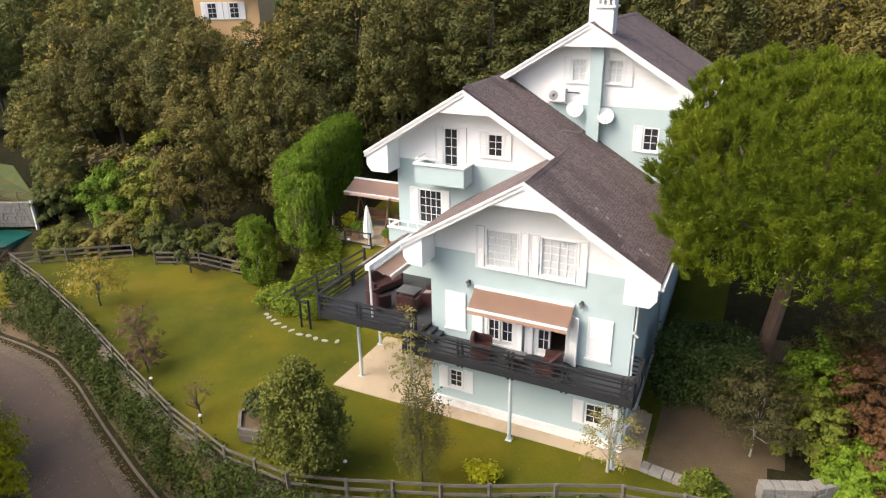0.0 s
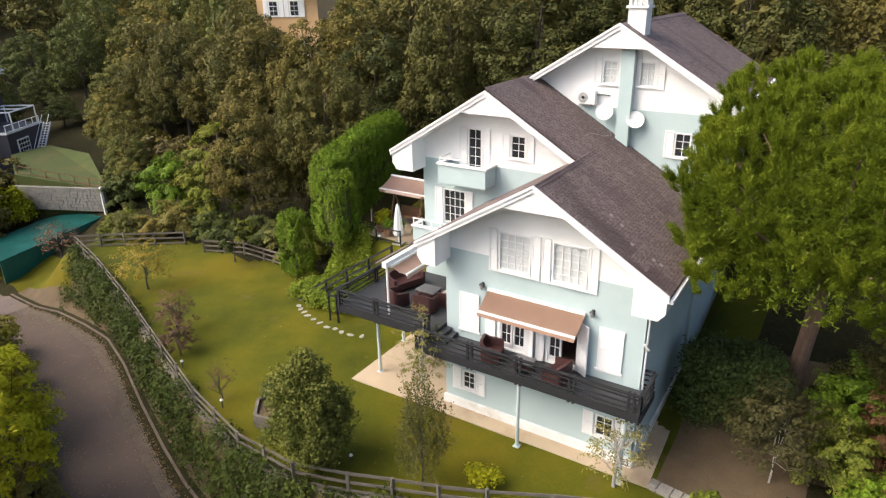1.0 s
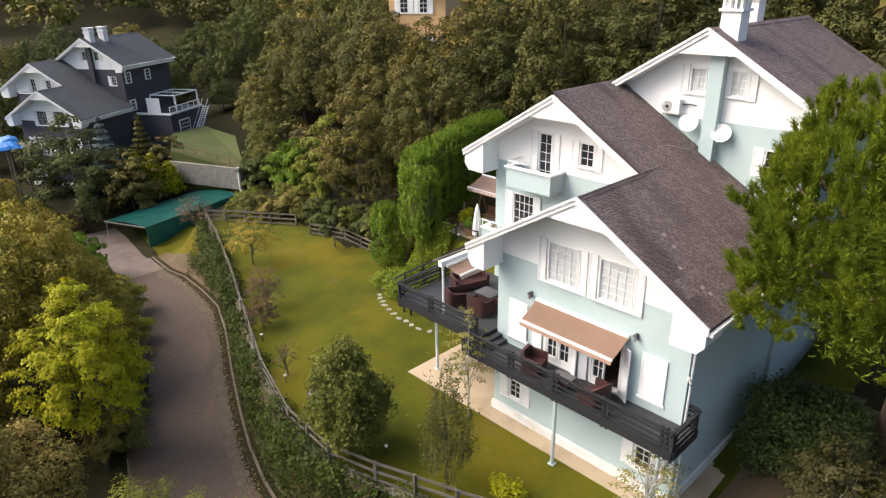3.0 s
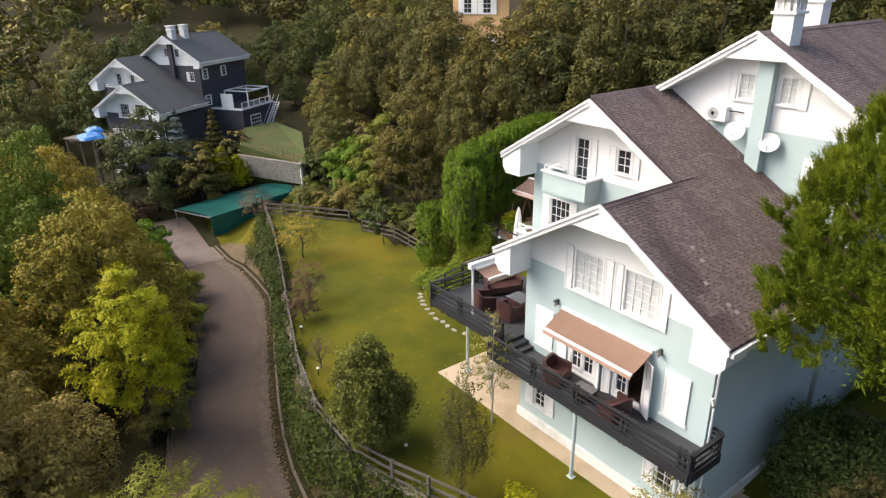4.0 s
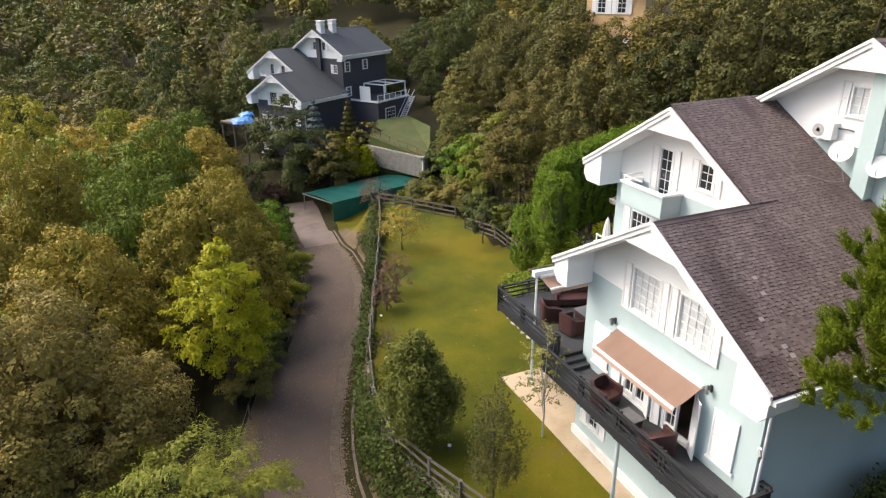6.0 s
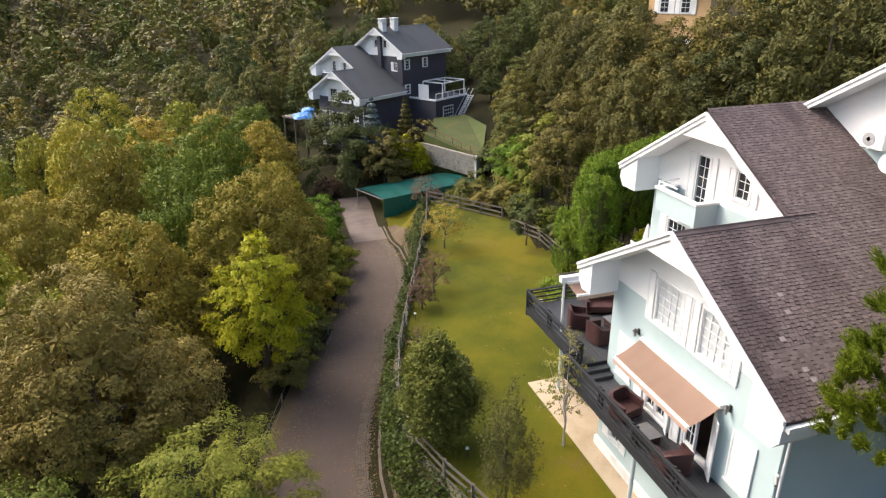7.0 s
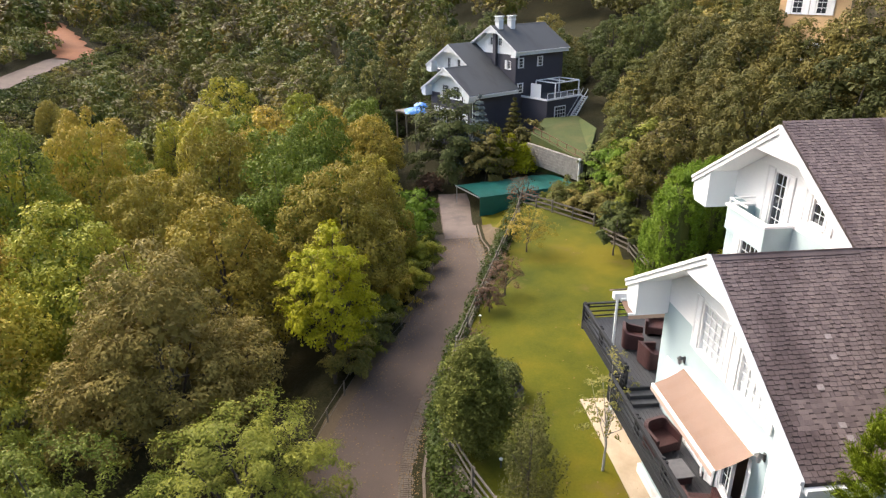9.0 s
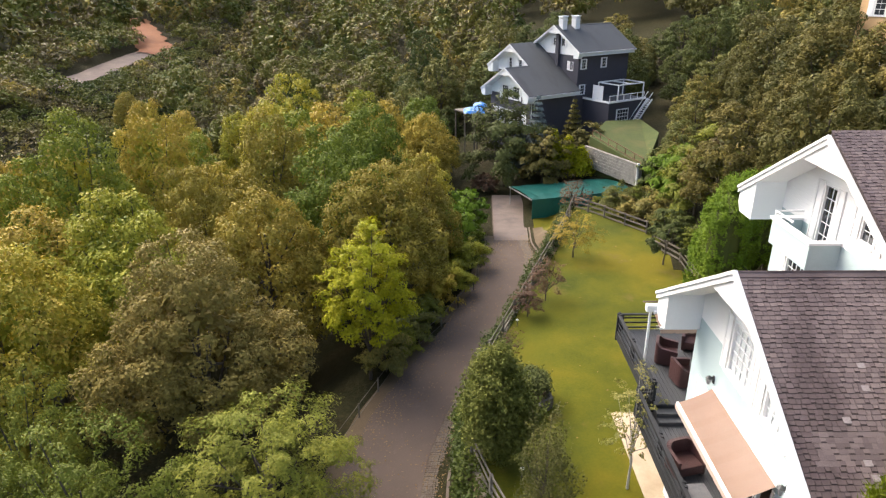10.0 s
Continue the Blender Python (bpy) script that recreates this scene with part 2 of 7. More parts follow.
def roof_material(name, dark, light, stain):
    def build(t, b):
        g = t.nodes.new("ShaderNodeNewGeometry")
        o = t.nodes.new("ShaderNodeObjectInfo")
        v = coords(t)
        streak = coords(t, (0.35, 1.0, 0.35))
        f = maths(t, "FRACT", maths(t, "ADD", g.outputs["Random Per Island"], o.outputs["Random"]))
        c = ramp(t, f, [(0.0, dark), (0.5, tuple((p + q) / 2 for p, q in zip(dark, light))), (1.0, light)])
        gr = noise_tex(t, v, 60.0, 3.0)
        c = mix(t, 0.3, c, ramp(t, gr, [(0.3, tuple(x * 0.5 for x in dark)), (0.7, light)]))
        s = ramp(t, noise_tex(t, streak, 0.55, 5.0, 0.6), [(0.48, (0, 0, 0)), (0.66, (0.85, 0.85, 0.85))])
        c = mix(t, s, c, stain)
        t.links.new(c, b.inputs["Base Color"])
        b.inputs["Roughness"].default_value = 0.75
        b.inputs["Specular IOR Level"].default_value = 0.45
        bump(t, b, gr, 0.4, 0.01)
    return material(name, build)


ROOF = roof_material("shingle_brown", (0.106, 0.077, 0.073), (0.200, 0.150, 0.142), (0.060, 0.039, 0.039))
ROOF_UNDER = surface("shingle_underlay", (0.04, 0.028, 0.026), (0.06, 0.043, 0.04), 3.0, 0.95, 40.0, 0.2)
ROOF_GREY = roof_material("shingle_grey", (0.055, 0.06, 0.065), (0.085, 0.09, 0.095), (0.045, 0.045, 0.05))


def build_lawn(t, b):
    v = coords(t)
    c = ramp(t, noise_tex(t, v, 0.13, 5.0, 0.6), [(0.36, (0.030, 0.046, 0.003)), (0.50, (0.083, 0.086, 0.004)), (0.63, (0.142, 0.116, 0.006))])
    fine = noise_tex(t, v, 9.0, 6.0, 0.7)
    c = mix(t, 0.3, c, ramp(t, fine, [(0.3, (0.030, 0.036, 0.004)), (0.7, (0.112, 0.098, 0.008))]))
    bare = ramp(t, noise_tex(t, v, 0.42, 4.0, 0.6), [(0.60, (0, 0, 0)), (0.74, (0.75, 0.75, 0.75))])
    c = mix(t, bare, c, (0.12, 0.085, 0.03))
    t.links.new(c, b.inputs["Base Color"])
    b.inputs["Roughness"].default_value = 0.95
    b.inputs["Specular IOR Level"].default_value = 0.15
    bump(t, b, fine, 0.6, 0.03)


LAWN = material("lawn_mossy_grass", build_lawn)


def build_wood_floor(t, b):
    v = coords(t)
    # litter tones cut to near black: the trees' deep shade is in the colour
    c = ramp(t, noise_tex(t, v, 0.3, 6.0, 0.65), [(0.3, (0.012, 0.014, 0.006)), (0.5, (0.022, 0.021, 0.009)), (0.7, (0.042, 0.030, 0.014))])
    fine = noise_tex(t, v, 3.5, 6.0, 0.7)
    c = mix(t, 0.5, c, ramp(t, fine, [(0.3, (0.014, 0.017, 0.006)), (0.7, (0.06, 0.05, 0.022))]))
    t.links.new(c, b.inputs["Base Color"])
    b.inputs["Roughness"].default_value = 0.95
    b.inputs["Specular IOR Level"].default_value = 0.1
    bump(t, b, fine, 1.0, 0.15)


WOOD_FLOOR = material("leaf_litter_with_shade", build_wood_floor)


def build_asphalt(t, b):
    v = coords(t)
    c = ramp(t, noise_tex(t, v, 0.25, 5.0, 0.6), [(0.3, (0.086, 0.060, 0.045)), (0.7, (0.138, 0.099, 0.075))])
    g = noise_tex(t, v, 35.0, 4.0, 0.7)
    c = mix(t, 0.35, c, ramp(t, g, [(0.3, (0.035, 0.03, 0.028)), (0.7, (0.12, 0.10, 0.09))]))
    litter = ramp(t, noise_tex(t, v, 2.2, 8.0, 0.75), [(0.58, (0, 0, 0)), (0.72, (0.6, 0.6, 0.6))])
    c = mix(t, litter, c, (0.17, 0.135, 0.105))
    t.links.new(c, b.inputs["Base Color"])
    b.inputs["Roughness"].default_value = 0.9
    b.inputs["Specular IOR Level"].default_value = 0.2
    bump(t, b, g, 0.3, 0.01)


ASPHALT = material("asphalt_worn", build_asphalt)

# ---- mesh helpers ----


def thing(name, m, label, category, group="", kind=""):
    e = new(name)
    e.matrix_world = m
    return tagged(e, label, category, group, kind)


def mesh_of(name, bm, mat):
    me = bpy.data.meshes.new(name)
    bmesh.ops.recalc_face_normals(bm, faces=bm.faces)
    bm.to_mesh(me)
    bm.free()
    me.materials.append(mat)
    return me


def part(name, bm, mat, parent=None, label="", m=None):
    ob = new(name, mesh_of(name, bm, mat) if isinstance(bm, bmesh.types.BMesh) else bm)
    ob.parent = parent
    if m is not None:
        ob.matrix_basis = m
    return tagged(ob, label)


def box(bm, x0, x1, y0, y1, z0, z1, m=None):
    vs = [bm.verts.new((x, y, z)) for x in (x0, x1) for y in (y0, y1) for z in (z0, z1)]
    if m is not None:
        for v in vs:
            v.co = m @ v.co
    for f in ((0, 1, 3, 2), (4, 6, 7, 5), (0, 4, 5, 1), (2, 3, 7, 6), (0, 2, 6, 4), (1, 5, 7, 3)):
        bm.faces.new([vs[i] for i in f])
    return bm


def boxed(x0, x1, y0, y1, z0, z1, bevel=0.0, m=None):
    bm = box(bmesh.new(), x0, x1, y0, y1, z0, z1, m)
    if bevel:
        bmesh.ops.bevel(bm, geom=bm.edges[:], offset=bevel, segments=2, affect="EDGES", profile=0.5)
    return bm


def prism(bm, outline, vec):
    """A flat outline of points, drawn out along vec."""
    a = [bm.verts.new(p) for p in outline]
    b = [bm.verts.new(Vector(p) + Vector(vec)) for p in outline]
    n = len(a)
    bm.faces.new(a)
    bm.faces.new(b[::-1])
    for i in range(n):
        bm.faces.new((a[i], b[i], b[(i + 1) % n], a[(i + 1) % n]))
    return bm


def beam(bm, p, q, w, h):
    """A square bar from p to q, w wide and h high."""
    p, q = Vector(p), Vector(q)
    d = (q - p).normalized()
    side = d.cross(Vector((0, 0, 1)))
    side = side.normalized() if side.length > 1e-4 else Vector((1, 0, 0))
    up = side.cross(d)
    ring = [(-w / 2, -h / 2), (w / 2, -h / 2), (w / 2, h / 2), (-w / 2, h / 2)]
    return prism(bm, [p + side * a + up * b for a, b in ring], q - p)


def tube(bm, pts, radii, sides=8):
    """A round, tapering rod through pts."""
    rings = []
    for i, p in enumerate(pts):
        p = Vector(p)
        d = (Vector(pts[min(i + 1, len(pts) - 1)]) - Vector(pts[max(i - 1, 0)])).normalized()
        s = d.cross(Vector((0.3, 0.9, 0.1))).normalized()
        u = d.cross(s)
        rings.append([bm.verts.new(p + (s * math.cos(2 * math.pi * k / sides) + u * math.sin(2 * math.pi * k / sides)) * radii[i]) for k in range(sides)])
    for a, b in zip(rings, rings[1:]):
        for k in range(sides):
            bm.faces.new((a[k], a[(k + 1) % sides], b[(k + 1) % sides], b[k]))
    bm.faces.new(rings[0][::-1])
    bm.faces.new(rings[-1])
    return bm


def lathe(bm, profile, centre=(0, 0, 0), sides=16):
    """A turned shape: profile of (radius, height)."""
    rings = [[bm.verts.new((centre[0] + r * math.cos(2 * math.pi * k / sides), centre[1] + r * math.sin(2 * math.pi * k / sides), centre[2] + z)) for k in range(sides)] for r, z in profile]
    for a, b in zip(rings, rings[1:]):
        for k in range(sides):
            bm.faces.new((a[k], a[(k + 1) % sides], b[(k + 1) % sides], b[k]))
    bm.faces.new(rings[0][::-1])
    bm.faces.new(rings[-1])
    return bm


def smooth(v, a, b):
    v = min(1.0, max(0.0, (v - a) / (b - a)))
    return v * v * (3 - 2 * v)


def along(points, x):
    """y at x on a line of (x, y) corners in rising order of x."""
    if x <= points[0][0]:
        return points[0][1]
    for (xa, ya), (xb, yb) in zip(points, points[1:]):
        if x <= xb:
            return ya + (yb - ya) * (x - xa) / (xb - xa)
    return points[-1][1]


# ---- the lie of the land ----
FENCE_LINE = [(-46.2, 24.0), (-40.2, 22.2), (-31.7, 19.2), (-25.5, 16.9), (-20.8, 15.2), (-16.7, 14.15), (-13.5, 14.0), (-11.3, 14.6), (-6.3, 16.3), (-2.0, 18.0), (6.0, 19.5)]
KERB_LINE = [(-60.0, 21.9), (-54.0, 21.2), (-47.7, 20.75), (-45.0, 20.95), (-41.0, 20.6), (-37.1, 20.1), (-33.4, 18.85), (-28.6, 16.85), (-24.2, 15.15), (-21.3, 14.15), (-18.7, 13.45), (-16.5, 13.08), (-14.5, 12.98), (-10.0, 13.0), (20.0, 12.6)]
ROAD_LEFT = [(-62.0, 18.2), (-48.0, 17.5), (-37.5, 15.5), (-32.0, 13.4), (-28.3, 11.9), (-25.3, 10.6), (-21.3, 9.1), (-17.0, 8.2), (-10.0, 7.8), (20.0, 7.4)]


def road_z(x):
    """The lane falls towards the carport."""
    return -4.35 - 1.0 * smooth(-x, 36, 54)



def lawn_height(x, y):
    return -0.04 * max(0.0, -20 - x) - 0.10 * max(0.0, 19.5 - y) * smooth(-x, 2, 8)


def ground_height(x, y):
    yf, yk, yl = along(FENCE_LINE, x), along(KERB_LINE, x), along(ROAD_LEFT, x)
    h = lawn_height(x, y)
    # the bank up to the garden behind the house
    h += (3.9 - h) * smooth(y, 25.2, 26.8) * smooth(x, -23.4, -21.0) * smooth(-x, 3.0, 9.0)
    h += 1.6 * smooth(y, 23.5, 30.0) * smooth(x, -3.0, -1.5)
    # wooded slope behind
    far = max(0.0, y - 30 + 0.10 * max(0.0, -x - 60))
    h += 0.17 * far * smooth(y, 29, 40)
    if x < -46:
        w = smooth(-x, 46, 52)
        h = h * (1 - w) + w * (-4.9 + 0.22 * max(0.0, y - 23) + 0.12 * max(0.0, -x - 95))
    if y < yf - 0.25 and x > -52:
        k = smooth(y, yk + 0.35, yf - 0.25)
        h = (road_z(x) + 0.1) * (1 - k) + k * h
    if y < yk + 0.35:
        h = road_z(x) - 0.06
    if y < yl - 0.2:
        d = yl - 0.2 - y
        h = road_z(x) - 0.03 - 4.2 * smooth(d, 0.8, 11) + 0.05 * max(0.0, d - 35) + 8.0 * smooth(d, 46, 74) + 0.05 * max(0.0, -x - 95)
    return h

# ---- ground, road, patio ----


def build_ground():
    xs = np.concatenate([np.linspace(-420, -130, 30), np.linspace(-122, -66, 20), np.arange(-64, 14, 0.6), np.linspace(16, 60, 12), np.linspace(75, 400, 12)])
    verts, faces, mats, grid = [], [], [], []
    for x in xs:
        yl, yk, yf = along(ROAD_LEFT, x) - 0.2, along(KERB_LINE, x) + 0.35, along(FENCE_LINE, x) - 0.25
        ys = np.concatenate([np.linspace(-420, -60, 20), np.linspace(-52, yl - 12, 18), np.linspace(yl - 11, yl, 14), np.linspace(yl + 0.05, yk, 5), np.linspace(yk + 0.1, yf, 9), np.linspace(yf + 0.1, 46, 52), np.linspace(48, 110, 22), np.linspace(125, 420, 16)])
        grid.append(ys)
        for y in ys:
            n = noise.noise(Vector((x * 0.3, y * 0.3, 0))) * 0.05
            verts.append((x, y, ground_height(x, y) + n * (0.5 if y > yf else 1.5) * (0 if yl <= y <= yk else 1)))
    ny = len(grid[0])
    for i in range(len(xs) - 1):
        for j in range(ny - 1):
            faces.append((i * ny + j, (i + 1) * ny + j, (i + 1) * ny + j + 1, i * ny + j + 1))
            x, y = (xs[i] + xs[i + 1]) / 2, (grid[i][j] + grid[i + 1][j + 1]) / 2
            wob = noise.noise(Vector((x * 0.35, y * 0.35, 4))) * 1.2
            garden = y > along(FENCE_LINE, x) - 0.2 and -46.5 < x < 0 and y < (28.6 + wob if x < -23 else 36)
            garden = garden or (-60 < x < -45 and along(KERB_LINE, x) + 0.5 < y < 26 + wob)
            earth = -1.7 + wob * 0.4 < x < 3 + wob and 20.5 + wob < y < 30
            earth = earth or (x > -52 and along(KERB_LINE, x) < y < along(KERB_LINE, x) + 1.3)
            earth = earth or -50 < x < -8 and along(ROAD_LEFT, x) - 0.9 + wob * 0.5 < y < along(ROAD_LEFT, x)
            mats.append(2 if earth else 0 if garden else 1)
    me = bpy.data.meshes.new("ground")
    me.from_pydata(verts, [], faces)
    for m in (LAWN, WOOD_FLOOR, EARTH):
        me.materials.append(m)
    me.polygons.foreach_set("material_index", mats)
    me.polygons.foreach_set("use_smooth", [True] * len(faces))
    return tagged(new("ground", me), "mossy green lawn, wooded slopes and bare earth", "ground", kind="structure")


build_ground()


def strip(name, near, far, z, mat, x0, x1, step=0.5, thick=0.12):
    """A band at z above the lane, between two lines over x."""
    bm = bmesh.new()
    n = int((x1 - x0) / step)
    rows = []
    for i in range(n + 1):
        x = x0 + (x1 - x0) * i / n
        a, b = near(x), far(x)
        h = road_z(x) + z
        rows.append([bm.verts.new((x, a + (b - a) * k / 4, h)) for k in range(5)] + [bm.verts.new((x, a, h - thick)), bm.verts.new((x, b, h - thick))])
    for r, s in zip(rows, rows[1:]):
        for k in range(4):
            bm.faces.new((r[k], s[k], s[k + 1], r[k + 1]))
        bm.faces.new((r[0], r[5], s[5], s[0]))
        bm.faces.new((r[4], s[4], s[6], r[6]))
    return bm


def kerb_y(x):
    return along(KERB_LINE, x)


def left_y(x):
    return along(ROAD_LEFT, x) - 0.22


road = part("road", strip("road", left_y, lambda x: kerb_y(x) - 1.22, 0.0, ASPHALT, -62, 70), ASPHALT)
tagged(road, "worn grey-brown asphalt lane curving below the garden", "road", kind="structure")
kerb = part("kerb", strip("kerb", lambda x: kerb_y(x) - 0.07, lambda x: kerb_y(x) + 0.07, 0.10, KERB, -56, 70, 0.5, 0.3), KERB)
tagged(kerb, "low worn concrete kerb along the lane", "kerb", kind="structure")


def cobbles():
    """Gutter of small setts between asphalt and kerb."""
    rnd = random.Random(77)
    verts, faces = [], []
    x = -49.0
    while x < 0:
        y0 = kerb_y(x) - 1.15
        for k in range(9):
            y = y0 + k * 0.125
            h = road_z(x) + rnd.uniform(-0.012, 0.012)
            a, b, c = rnd.uniform(0.05, 0.062), rnd.uniform(0.05, 0.058), len(verts)
            dx, dy = rnd.uniform(-0.01, 0.01), rnd.uniform(-0.01, 0.01)
            verts.extend([(x + dx + sx * a * g, y + dy + sy * b * g, z) for z, g in ((road_z(x) - 0.05, 1.0), (h - 0.012, 1.0), (h, 0.8)) for sx, sy in ((-1, -1), (1, -1), (1, 1), (-1, 1))])
            for r in (0, 4):
                faces.extend([(c + r + i, c + r + (i + 1) % 4, c + r + 4 + (i + 1) % 4, c + r + 4 + i) for i in range(4)])
            faces.append((c + 8, c + 9, c + 10, c + 11))
        x += 0.128
    me = bpy.data.meshes.new("gutter")
    me.from_pydata(verts, [], faces)
    me.materials.append(KERB)
    tagged(new("gutter", me), "strip of small grey setts along the kerb", "gutter", kind="stuff")


cobbles()
bed = part("gutter_bed", strip("gutter_bed", lambda x: kerb_y(x) - 1.24, lambda x: kerb_y(x) - 0.07, -0.03, EARTH, -50, 70, 0.5, 0.1), EARTH)
tagged(bed, "earthy bed under the setts", "gutter", kind="structure")
apron = part("road_apron", strip("road_apron", lambda x: left_y(x) + 0.1, lambda x: kerb_y(x) - 0.2, 0.012, PATIO, -63, -48.6, 0.5, 0.1), surface("concrete_apron", (0.12, 0.090, 0.076), (0.18, 0.14, 0.12), 0.8, 0.9, 25.0, 0.2, stain=(0.10, 0.08, 0.07), stain_scale=0.5))
tagged(apron, "pale concrete apron before the carport", "road", kind="structure")


def patio_slab():
    bm = bmesh.new()
    prism(bm, [(-15.7, 20.12, -0.12), (-1.76, 20.25, -0.12), (-1.95, 25.45, -0.12), (-11.0, 25.45, -0.12), (-11.0, 25.0, -0.12), (-15.7, 25.0, -0.12)], (0, 0, 0.15))
    p = part("pavement", bm, PATIO)
    tagged(p, "sand-coloured stamped concrete patio round the house", "patio", kind="structure")


patio_slab()


def fence_ledge():
    """Pale concrete ledge at the head of the bank, under the fence."""
    bm = bmesh.new()
    rows = []
    for i in range(81):
        x = -45.0 + 42.0 * i / 80
        y = along(FENCE_LINE, x)
        z = lawn_height(x, y) + 0.03 * math.sin(i * 1.7)
        rows.append([bm.verts.new(c) for c in ((x, y - 0.24 - 0.05 * math.sin(i * 2.3), z - 0.35), (x, y - 0.22 - 0.05 * math.sin(i * 2.3), z + 0.05), (x, y + 0.12, z + 0.06), (x, y + 0.14, z - 0.2))])
    for r, q in zip(rows, rows[1:]):
        for k in range(3):
            bm.faces.new((r[k], q[k], q[k + 1], r[k + 1]))
    tagged(part("ledge", bm, surface("ledge_concrete", (0.11, 0.095, 0.07), (0.20, 0.175, 0.135), 1.2, 0.95, 20.0, 0.5, stain=(0.09, 0.085, 0.04), stain_scale=0.8)), "mossy pale concrete ledge under the garden fence", "ledge", kind="structure")


fence_ledge()

# ---- the houses ----
SLOPE = 0.605
FRONT = dict(ridge=-6.65, top=10.87, y0=19.99, y1=25.0)
MID = dict(ridge=-10.72, top=13.20, y0=23.92, y1=33.0)
BACK = dict(ridge=-6.71, top=15.62, y0=27.92, y1=38.2)


def roof_z(x, g):
    return g["top"] - SLOPE * abs(x - g["ridge"])


def wall_y(bm, x0, x1, y0, y1, z0, top, breaks=(), holes=()):
    """A wall along x from z0 up to top(x), with holes (x0, x1, z0, z1)."""
    xs = sorted({x0, x1, *[b for b in breaks if x0 < b < x1], *[h[i] for h in holes for i in (0, 1) if x0 < h[i] < x1]})
    for a, b in zip(xs, xs[1:]):
        cuts = sorted((h[2], h[3]) for h in holes if h[0] < (a + b) / 2 < h[1])
        levels, z = [], z0
        for lo, hi in cuts:
            if hi <= z0:
                continue
            levels.append((z, max(z, lo), None))
            z = max(z, hi)
        levels.append((z, None, None))
        for lo, hi, _ in levels:
            ta, tb = (top(a), top(b)) if hi is None else (min(hi, top(a)), min(hi, top(b)))
            if max(ta, tb) - lo < 0.01:
                continue
            ta, tb = max(ta, lo + 0.001), max(tb, lo + 0.001)
            prism(bm, [(a, y0, lo), (b, y0, lo), (b, y0, tb), (a, y0, ta)], (0, y1 - y0, 0))
    bmesh.ops.remove_doubles(bm, verts=bm.verts, dist=0.0005)
    return bm


def slope_slab(outline, g, side, lift=0.0, thick=0.16):
    """A roof slab over the plan outline (x, y), on one side of a ridge."""
    bm = bmesh.new()
    pts = [(x, y, g["top"] - SLOPE * side * (x - g["ridge"]) + lift) for x, y in outline]
    return prism(bm, pts, (0, 0, -thick))


def shingles(house, mat, x_eave, x_top, spans, g, side, single_to=0, seed=1):
    """Courses of shingle tabs from the eave up, every other tab cut short. spans: (up to which x, y0, y1). The first single_to tabs are parts of their own."""
    rnd = random.Random(seed)
    cosine = 1 / math.sqrt(1 + SLOPE * SLOPE)
    expo, wide = 0.118, 0.145
    n = int(abs(x_top - x_eave) / cosine / expo)
    tab = mesh_of("shingle", box(bmesh.new(), 0.002, 0.998, 0, 1, -0.003, 0.006), mat)
    up = Vector((-side * cosine, 0, SLOPE * cosine))
    nrm = Vector((side * SLOPE * cosine, 0, cosine))
    verts, faces, made = [], [], 0
    for i in range(n + 1):
        x = x_eave - side * i * expo * cosine
        for lim, y0, y1 in spans:
            if side * (x - lim) < 0.05:
                continue
            y, odd = y0 - rnd.random() * wide * 2, 0
            while y < y1:
                odd = 1 - odd
                w = (wide * 1.25 if odd else wide * 0.8) * rnd.uniform(0.85, 1.15)
                a, b = max(y, y0), min(y + w, y1)
                y += w
                if b - a < 0.03:
                    continue
                cut = rnd.uniform(0.0, 0.006) if odd else rnd.choice((0.0, 0.026, 0.032, 0.036))
                z = g["top"] - SLOPE * side * (x - g["ridge"])
                o = Vector((x, 0, z)) + up * cut
                if made < single_to and i > 8 and b - a > wide * 0.6 and y > y0 + 0.5:
                    made += 1
                    m = Matrix(((0, up.x, nrm.x, o.x), (1, 0, 0, a), (0, up.z, nrm.z, o.z), (0, 0, 0, 1)))
                    part("shingle", tab, mat, house, m=m @ Matrix.Diagonal((b - a, expo - cut, 1, 1)))
                    continue
                lift = rnd.uniform(0.008, 0.017)
                q = [o + nrm * lift, o + nrm * 0.003 + up * (expo - cut), o - nrm * 0.004]
                k = len(verts)
                for yy in (a + 0.005, b - 0.005):
                    verts.extend([(p.x, yy, p.z) for p in q])
                faces.extend([(k, k + 3, k + 4, k + 1), (k + 2, k + 5, k + 3, k), (k, k + 1, k + 2), (k + 3, k + 5, k + 4)])
    me = bpy.data.meshes.new("shingles")
    me.from_pydata(verts, [], faces)
    me.materials.append(mat)
    ob = new("shingles", me)
    ob.parent = house
    tagged(ob, "courses of brown asphalt shingles", kind="stuff")


